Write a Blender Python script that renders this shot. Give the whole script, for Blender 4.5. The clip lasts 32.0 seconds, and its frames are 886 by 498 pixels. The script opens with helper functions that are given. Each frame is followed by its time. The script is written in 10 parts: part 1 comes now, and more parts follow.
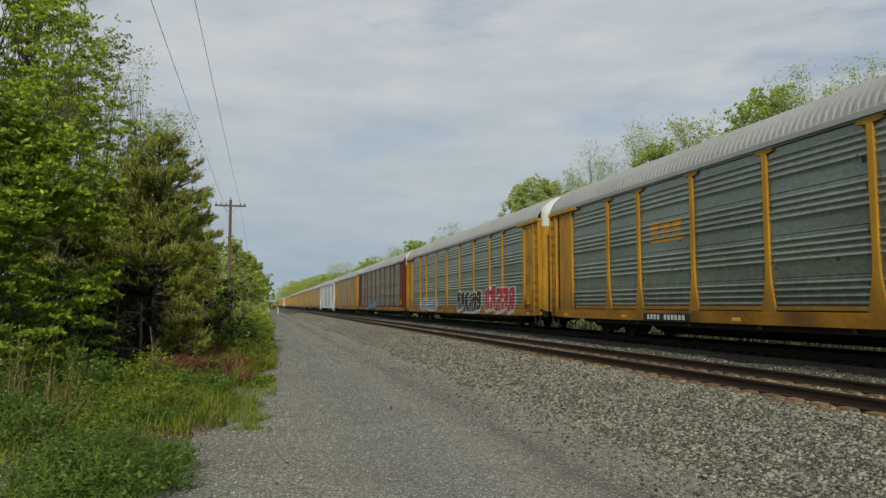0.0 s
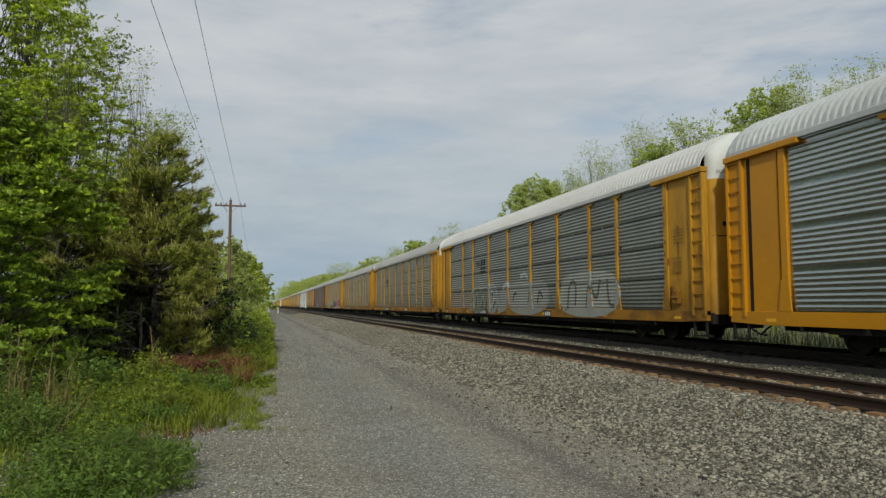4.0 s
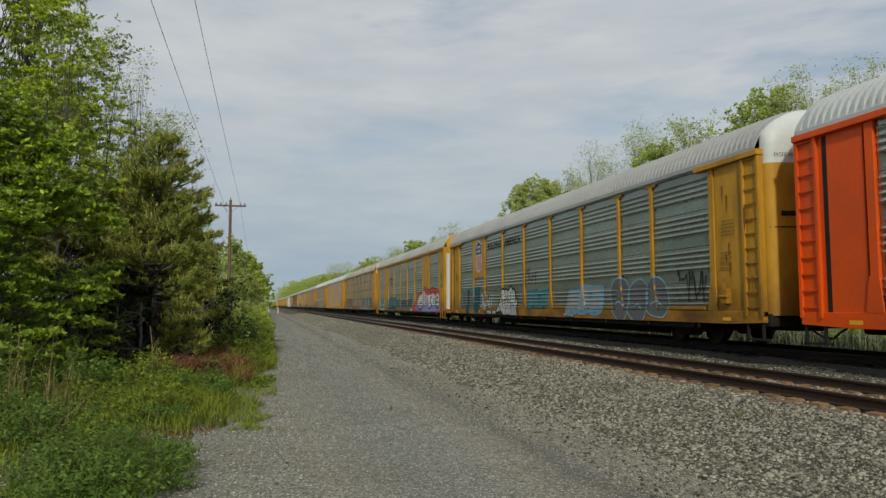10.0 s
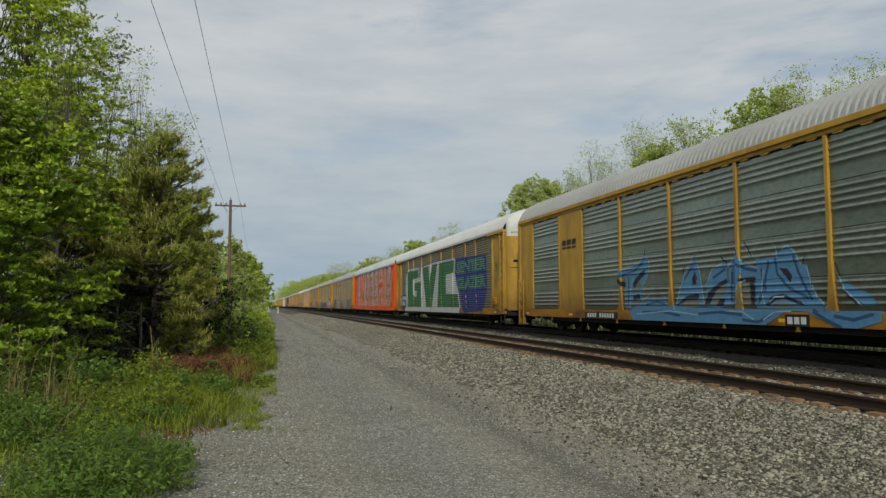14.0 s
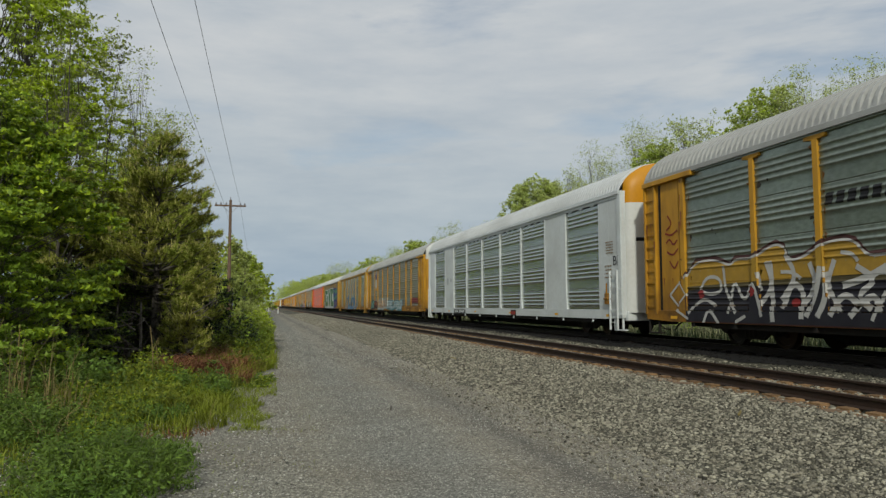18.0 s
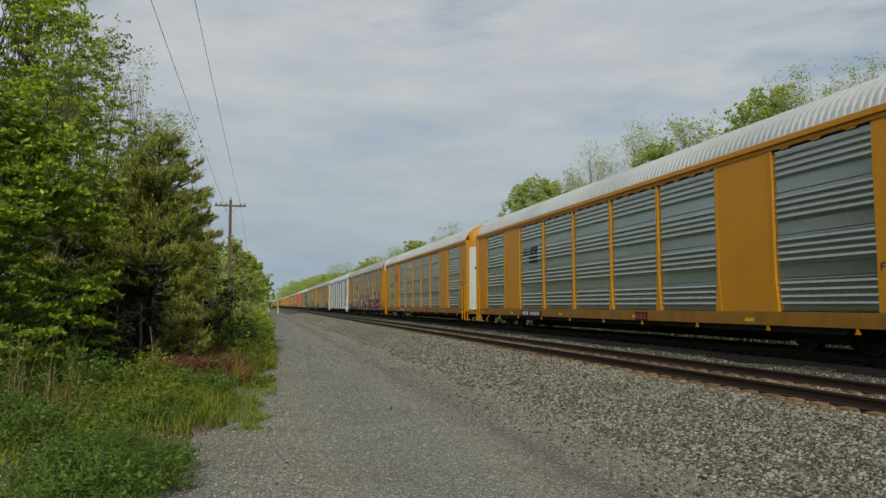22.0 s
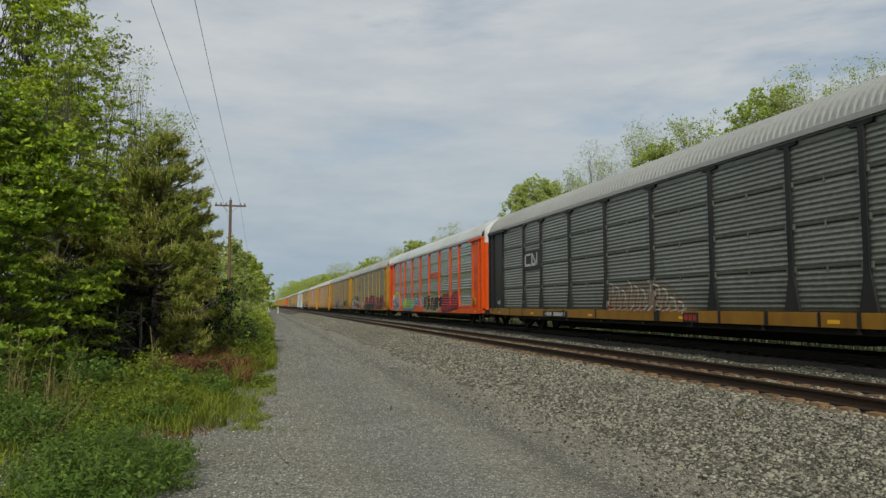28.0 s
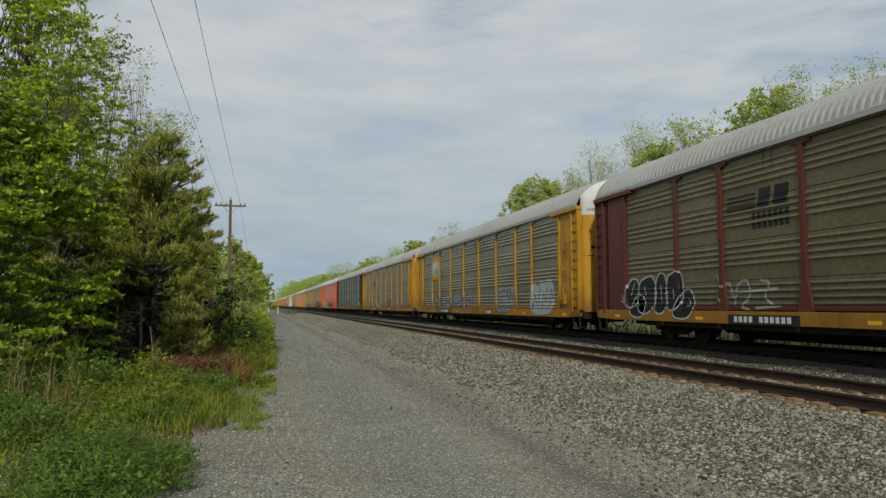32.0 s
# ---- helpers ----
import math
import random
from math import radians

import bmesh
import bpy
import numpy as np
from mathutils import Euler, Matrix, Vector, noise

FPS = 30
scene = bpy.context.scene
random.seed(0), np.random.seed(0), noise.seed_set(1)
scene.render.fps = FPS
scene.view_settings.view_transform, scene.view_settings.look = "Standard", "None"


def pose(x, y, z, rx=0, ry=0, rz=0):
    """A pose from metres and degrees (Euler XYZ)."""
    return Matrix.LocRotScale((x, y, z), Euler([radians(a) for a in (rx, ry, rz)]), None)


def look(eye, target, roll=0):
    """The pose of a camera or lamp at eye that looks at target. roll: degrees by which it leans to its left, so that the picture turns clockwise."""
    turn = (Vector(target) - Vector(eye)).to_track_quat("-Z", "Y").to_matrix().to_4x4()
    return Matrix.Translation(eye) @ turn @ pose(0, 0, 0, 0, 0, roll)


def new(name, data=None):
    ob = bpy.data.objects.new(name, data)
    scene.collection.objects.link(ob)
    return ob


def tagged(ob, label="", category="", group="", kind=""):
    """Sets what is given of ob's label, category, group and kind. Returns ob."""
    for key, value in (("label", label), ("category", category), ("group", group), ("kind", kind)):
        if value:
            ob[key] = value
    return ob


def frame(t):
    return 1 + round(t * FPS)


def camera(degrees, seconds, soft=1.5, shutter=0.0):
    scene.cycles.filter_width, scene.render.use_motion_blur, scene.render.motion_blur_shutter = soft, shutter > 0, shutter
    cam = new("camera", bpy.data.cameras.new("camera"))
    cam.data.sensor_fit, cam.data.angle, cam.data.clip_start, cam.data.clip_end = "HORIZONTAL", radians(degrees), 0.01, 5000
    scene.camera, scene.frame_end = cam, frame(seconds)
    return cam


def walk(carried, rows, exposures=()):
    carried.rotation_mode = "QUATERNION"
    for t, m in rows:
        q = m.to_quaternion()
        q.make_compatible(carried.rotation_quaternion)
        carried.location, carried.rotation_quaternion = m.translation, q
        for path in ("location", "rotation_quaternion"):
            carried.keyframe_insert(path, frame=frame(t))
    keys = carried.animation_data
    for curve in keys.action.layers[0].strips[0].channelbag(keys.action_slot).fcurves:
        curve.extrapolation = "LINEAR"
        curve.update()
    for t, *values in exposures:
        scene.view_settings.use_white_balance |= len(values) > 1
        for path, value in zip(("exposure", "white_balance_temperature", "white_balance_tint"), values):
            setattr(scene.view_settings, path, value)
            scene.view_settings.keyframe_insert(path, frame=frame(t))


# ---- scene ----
from collections import namedtuple

# camera on a tripod beside the gravel road, looking along the railway
EYE = (0.0, 0.0, 1.66)
AIM = (24.666, 96.579, 9.666)
cam = camera(64.4, 32.0, soft=1.4)
walk(cam, [(0.0, look(EYE, AIM)), (32.0, look(EYE, AIM))], [(0.0, 0.0, 6330, 2.0), (15.0, 0.0, 6330, 2.0), (17.0, 0.02, 6330, 2.0), (20.0, -0.08, 6330, 2.0), (23.0, -0.08, 6330, 2.0), (25.0, -0.02, 6330, 2.0), (28.0, 0.0, 6330, 2.0), (32.0, 0.0, 6330, 2.0)])

# ---- light: broken overcast with a weak, wide sun ----
SUN_ELEVATION, SUN_TURN = 34.0, 199.0
world = bpy.data.worlds.new("overcast_sky")
scene.world = world
world.use_nodes = True
wn, wl = world.node_tree.nodes, world.node_tree.links
wn.clear()


def wnode(kind, **values):
    n = wn.new(kind)
    for k, v in values.items():
        n.inputs[k].default_value = v
    return n


sky = wn.new("ShaderNodeTexSky")
sky.sky_type = "NISHITA"
sky.sun_disc = False
sky.sun_elevation, sky.sun_rotation = radians(SUN_ELEVATION), radians(SUN_TURN)
tex = wn.new("ShaderNodeTexCoord")
cloud_map = wn.new("ShaderNodeMapping")
cloud_map.inputs["Scale"].default_value = (1.3, 1.0, 5.5)
cloud_map.inputs["Rotation"].default_value = (radians(6), 0, radians(20))
wl.new(tex.outputs["Generated"], cloud_map.inputs["Vector"])
big = wnode("ShaderNodeTexNoise", Scale=1.7, Detail=7.0, Roughness=0.55, Distortion=0.3)
wl.new(cloud_map.outputs[0], big.inputs["Vector"])
fine = wnode("ShaderNodeTexNoise", Scale=5.0, Detail=6.0, Roughness=0.6)
wl.new(cloud_map.outputs[0], fine.inputs["Vector"])
sep = wn.new("ShaderNodeSeparateXYZ")
wl.new(tex.outputs["Generated"], sep.inputs[0])
# cloud colour: brighter above, blue-grey towards the horizon
rise = wn.new("ShaderNodeValToRGB")
rise.color_ramp.elements[0].position, rise.color_ramp.elements[0].color = 0.0, (0.365, 0.43, 0.525, 1)
rise.color_ramp.elements[1].position, rise.color_ramp.elements[1].color = 0.33, (0.555, 0.555, 0.592, 1)
mid = rise.color_ramp.elements.new(0.12)
mid.color = (0.445, 0.483, 0.54, 1)
wl.new(sep.outputs["Z"], rise.inputs[0])
shade = wn.new("ShaderNodeValToRGB")
shade.color_ramp.elements[0].position, shade.color_ramp.elements[0].color = 0.28, (0.87, 0.90, 0.935, 1)
shade.color_ramp.elements[1].position, shade.color_ramp.elements[1].color = 0.7, (1.08, 1.06, 1.04, 1)
wl.new(fine.outputs["Fac"], shade.inputs[0])
cloud = wn.new("ShaderNodeMixRGB")
cloud.blend_type = "MULTIPLY"
cloud.inputs[0].default_value = 1.0
wl.new(rise.outputs[0], cloud.inputs[1])
wl.new(shade.outputs[0], cloud.inputs[2])
gap = wn.new("ShaderNodeValToRGB")
gap.color_ramp.elements[0].position, gap.color_ramp.elements[0].color = 0.33, (0.45, 0.45, 0.45, 1)
gap.color_ramp.elements[1].position, gap.color_ramp.elements[1].color = 0.47, (1, 1, 1, 1)
wl.new(big.outputs["Fac"], gap.inputs[0])
clear_sky = wn.new("ShaderNodeMixRGB")
clear_sky.blend_type = "MULTIPLY"
clear_sky.inputs[0].default_value = 1.0
clear_sky.inputs[2].default_value = (0.09, 0.09, 0.09, 1)
wl.new(sky.outputs[0], clear_sky.inputs[1])
sky_mix = wn.new("ShaderNodeMixRGB")
wl.new(gap.outputs[0], sky_mix.inputs[0])
wl.new(clear_sky.outputs[0], sky_mix.inputs[1])
wl.new(cloud.outputs[0], sky_mix.inputs[2])
back = wnode("ShaderNodeBackground", Strength=1.0)
wl.new(sky_mix.outputs[0], back.inputs[0])
wout = wn.new("ShaderNodeOutputWorld")
wl.new(back.outputs[0], wout.inputs[0])

sun_data = bpy.data.lights.new("sun", "SUN")
sun_data.energy, sun_data.angle, sun_data.color = 2.35, radians(3.0), (1.0, 0.93, 0.82)
sun = new("sun", sun_data)
_a, _e = radians(SUN_TURN), radians(SUN_ELEVATION)
sun.matrix_world = look((0, 0, 0), (-math.sin(_a) * math.cos(_e), -math.cos(_a) * math.cos(_e), -math.sin(_e)))


# ---- materials ----
def material(name, base, rough=0.7, metal=0.0, spread=0.12, grain=14.0, coarse=0.9, dirt=None, dirt_amount=0.35,
             bump=0.15, piece=0.0, stretch=(1, 1, 1), island=0.0, through_light=0.0, gloss=0.3):
    """A worn surface: base colour varied at two scales, patches of dirt, fine relief."""
    m = bpy.data.materials.new(name)
    m.use_nodes = True
    n, l = m.node_tree.nodes, m.node_tree.links
    b = n["Principled BSDF"]
    b.inputs["Roughness"].default_value, b.inputs["Metallic"].default_value = rough, metal
    b.inputs["Specular IOR Level"].default_value = gloss
    co = n.new("ShaderNodeTexCoord")
    mp = n.new("ShaderNodeMapping")
    mp.inputs["Scale"].default_value = stretch
    l.new(co.outputs["Object"], mp.inputs[0])
    info = n.new("ShaderNodeObjectInfo")
    shift = n.new("ShaderNodeVectorMath")
    shift.operation = "SCALE"
    shift.inputs[0].default_value = (7.0, 11.0, 5.0)
    l.new(info.outputs["Random"], shift.inputs["Scale"])
    l.new(shift.outputs[0], mp.inputs["Location"])
    small = n.new("ShaderNodeTexNoise")
    small.inputs["Scale"].default_value, small.inputs["Detail"].default_value = grain, 5
    large = n.new("ShaderNodeTexNoise")
    large.inputs["Scale"].default_value, large.inputs["Detail"].default_value = coarse, 6
    for t in (small, large):
        l.new(mp.outputs[0], t.inputs["Vector"])
    col = n.new("ShaderNodeValToRGB")
    e = col.color_ramp.elements
    e[0].position, e[0].color = 0.3, (*[c * (1 - spread) for c in base], 1)
    e[1].position, e[1].color = 0.7, (*[min(1, c * (1 + spread)) for c in base], 1)
    l.new(small.outputs["Fac"], col.inputs[0])
    last = col.outputs[0]
    if dirt:
        mask = n.new("ShaderNodeValToRGB")
        mask.color_ramp.elements[0].position, mask.color_ramp.elements[0].color = 0.42, (0, 0, 0, 1)
        mask.color_ramp.elements[1].position, mask.color_ramp.elements[1].color = 0.68, (dirt_amount, dirt_amount, dirt_amount, 1)
        l.new(large.outputs["Fac"], mask.inputs[0])
        mix = n.new("ShaderNodeMixRGB")
        mix.inputs[2].default_value = (*dirt, 1)
        l.new(mask.outputs[0], mix.inputs[0])
        l.new(last, mix.inputs[1])
        last = mix.outputs[0]
    if piece or island:
        hsv = n.new("ShaderNodeHueSaturation")
        rng = n.new("ShaderNodeMapRange")
        amount = piece or island
        rng.inputs["To Min"].default_value, rng.inputs["To Max"].default_value = 1 - amount, 1 + amount
        if piece:
            l.new(info.outputs["Random"], rng.inputs["Value"])
        else:
            geo = n.new("ShaderNodeNewGeometry")
            l.new(geo.outputs["Random Per Island"], rng.inputs["Value"])
        l.new(rng.outputs[0], hsv.inputs["Value"])
        l.new(last, hsv.inputs["Color"])
        last = hsv.outputs[0]
    l.new(last, b.inputs["Base Color"])
    if bump:
        bp = n.new("ShaderNodeBump")
        bp.inputs["Strength"].default_value, bp.inputs["Distance"].default_value = bump, 0.02
        l.new(small.outputs["Fac"], bp.inputs["Height"])
        l.new(bp.outputs[0], b.inputs["Normal"])
    if through_light:
        tr = n.new("ShaderNodeBsdfTranslucent")
        l.new(last, tr.inputs["Color"])
        ms = n.new("ShaderNodeMixShader")
        ms.inputs[0].default_value = through_light
        l.new(b.outputs[0], ms.inputs[1])
        l.new(tr.outputs[0], ms.inputs[2])
        l.new(ms.outputs[0], n["Material Output"].inputs["Surface"])
    return m


def wheel_tracks(m):
    """Worn wheel ruts along the road, darker and finer than the loose gravel between them."""
    n, l = m.node_tree.nodes, m.node_tree.links
    b = n["Principled BSDF"]
    old = b.inputs["Base Color"].links[0].from_socket
    co = n.new("ShaderNodeTexCoord")
    sp = n.new("ShaderNodeSeparateXYZ")
    l.new(co.outputs["Object"], sp.inputs[0])
    wob = n.new("ShaderNodeTexNoise")
    wob.inputs["Scale"].default_value, wob.inputs["Detail"].default_value = 0.35, 4
    l.new(co.outputs["Object"], wob.inputs["Vector"])
    add = n.new("ShaderNodeMath")
    add.operation = "MULTIPLY_ADD"
    add.inputs[1].default_value = 0.9
    l.new(wob.outputs["Fac"], add.inputs[0])
    l.new(sp.outputs["X"], add.inputs[2])
    rng = n.new("ShaderNodeMapRange")
    rng.inputs["From Min"].default_value, rng.inputs["From Max"].default_value = -0.5, 5.5
    l.new(add.outputs[0], rng.inputs["Value"])
    ramp = n.new("ShaderNodeValToRGB")
    e = ramp.color_ramp.elements
    e[0].position, e[0].color = 0.0, (1.0, 1.0, 0.96, 1)
    e[1].position, e[1].color = 1.0, (1.05, 1.04, 0.98, 1)
    for pos, c in ((0.16, (1.04, 1.03, 0.97, 1)), (0.26, (1.1, 1.09, 1.02, 1)), (0.4, (0.96, 0.99, 1.0, 1)), (0.5, (1.02, 1.03, 1.02, 1)), (0.575, (1.14, 1.11, 1.04, 1)), (0.635, (1.0, 0.99, 0.96, 1)), (0.672, (0.72, 0.71, 0.70, 1)), (0.69, (0.76, 0.75, 0.74, 1)), (0.73, (1.0, 0.97, 0.92, 1)), (0.81, (1.12, 1.08, 1.0, 1))):
        q = e.new(pos)
        q.color = c
    l.new(rng.outputs[0], ramp.inputs[0])
    mix = n.new("ShaderNodeMixRGB")
    mix.blend_type = "MULTIPLY"
    mix.inputs[0].default_value = 1.0
    l.new(old, mix.inputs[1])
    l.new(ramp.outputs[0], mix.inputs[2])
    l.new(mix.outputs[0], b.inputs["Base Color"])


def grime_shade(m, foot_tint, amount=0.6, top=2.5, foot=1.15):
    """Grime plus the shade low on an old car's side, mixed into the colour."""
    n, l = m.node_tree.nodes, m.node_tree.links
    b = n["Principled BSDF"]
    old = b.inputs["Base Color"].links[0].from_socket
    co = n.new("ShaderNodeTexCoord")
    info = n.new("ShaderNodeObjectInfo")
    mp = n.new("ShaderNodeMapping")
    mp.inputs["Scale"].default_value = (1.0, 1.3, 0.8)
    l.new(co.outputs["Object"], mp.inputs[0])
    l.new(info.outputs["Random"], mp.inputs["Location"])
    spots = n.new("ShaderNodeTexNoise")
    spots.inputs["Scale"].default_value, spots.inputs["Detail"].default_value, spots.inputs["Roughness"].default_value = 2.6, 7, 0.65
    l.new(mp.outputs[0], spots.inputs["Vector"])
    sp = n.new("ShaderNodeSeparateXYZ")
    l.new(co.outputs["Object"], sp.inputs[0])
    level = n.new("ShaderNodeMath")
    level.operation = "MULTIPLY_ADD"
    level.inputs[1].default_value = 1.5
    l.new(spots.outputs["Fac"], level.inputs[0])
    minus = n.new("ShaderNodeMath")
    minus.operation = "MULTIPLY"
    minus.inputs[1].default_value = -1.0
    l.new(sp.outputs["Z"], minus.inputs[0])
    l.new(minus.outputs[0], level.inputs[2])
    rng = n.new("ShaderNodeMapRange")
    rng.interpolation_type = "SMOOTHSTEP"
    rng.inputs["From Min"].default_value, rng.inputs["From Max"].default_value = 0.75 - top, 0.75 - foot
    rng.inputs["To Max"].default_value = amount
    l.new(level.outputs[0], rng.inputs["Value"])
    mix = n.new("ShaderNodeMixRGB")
    mix.inputs[2].default_value = (*foot_tint, 1)
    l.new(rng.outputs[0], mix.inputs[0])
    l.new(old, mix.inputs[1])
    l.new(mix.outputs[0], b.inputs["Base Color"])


def stony(m, scale, low, high, rough=0.6, pale=0.0):
    """Single stones in the surface: cells of differing brightness with dark joints and relief; pale: share of whitish ones."""
    n, l = m.node_tree.nodes, m.node_tree.links
    b = n["Principled BSDF"]
    old = b.inputs["Base Color"].links[0].from_socket
    co = n.new("ShaderNodeTexCoord")
    last = old
    for k, (size, part_of) in enumerate(((scale, 1.0), (scale * 2.3, 0.55))):
        cell = n.new("ShaderNodeTexVoronoi")
        cell.inputs["Scale"].default_value, cell.inputs["Randomness"].default_value = size, 1.0
        l.new(co.outputs["Object"], cell.inputs["Vector"])
        tone = n.new("ShaderNodeSeparateColor")
        l.new(cell.outputs["Color"], tone.inputs[0])
        ramp = n.new("ShaderNodeValToRGB")
        e = ramp.color_ramp.elements
        e[0].position, e[0].color = 0.0, (*[1 - (1 - low) * part_of] * 3, 1)
        e[1].position, e[1].color = 1.0, (*[1 + (high - 1) * part_of] * 3, 1)
        if pale and not k:
            q = e.new(1 - pale)
            q.color = (1.05, 1.05, 1.05, 1)
        l.new(tone.outputs[0], ramp.inputs[0])
        edge = n.new("ShaderNodeMapRange")
        edge.inputs["From Min"].default_value, edge.inputs["From Max"].default_value = 0.3, 0.62
        edge.inputs["To Min"].default_value, edge.inputs["To Max"].default_value = 1.0, 1 - rough * part_of
        l.new(cell.outputs["Distance"], edge.inputs["Value"])
        for socket in (ramp.outputs[0], edge.outputs[0]):
            mix = n.new("ShaderNodeMixRGB")
            mix.blend_type = "MULTIPLY"
            mix.inputs[0].default_value = 1.0
            l.new(last, mix.inputs[1])
            l.new(socket, mix.inputs[2])
            last = mix.outputs[0]
        if not k:
            bp = n.new("ShaderNodeBump")
            bp.inputs["Strength"].default_value, bp.inputs["Distance"].default_value, bp.invert = 0.8, 0.35 / size, True
            l.new(cell.outputs["Distance"], bp.inputs["Height"])
            l.new(bp.outputs[0], b.inputs["Normal"])
    l.new(last, b.inputs["Base Color"])


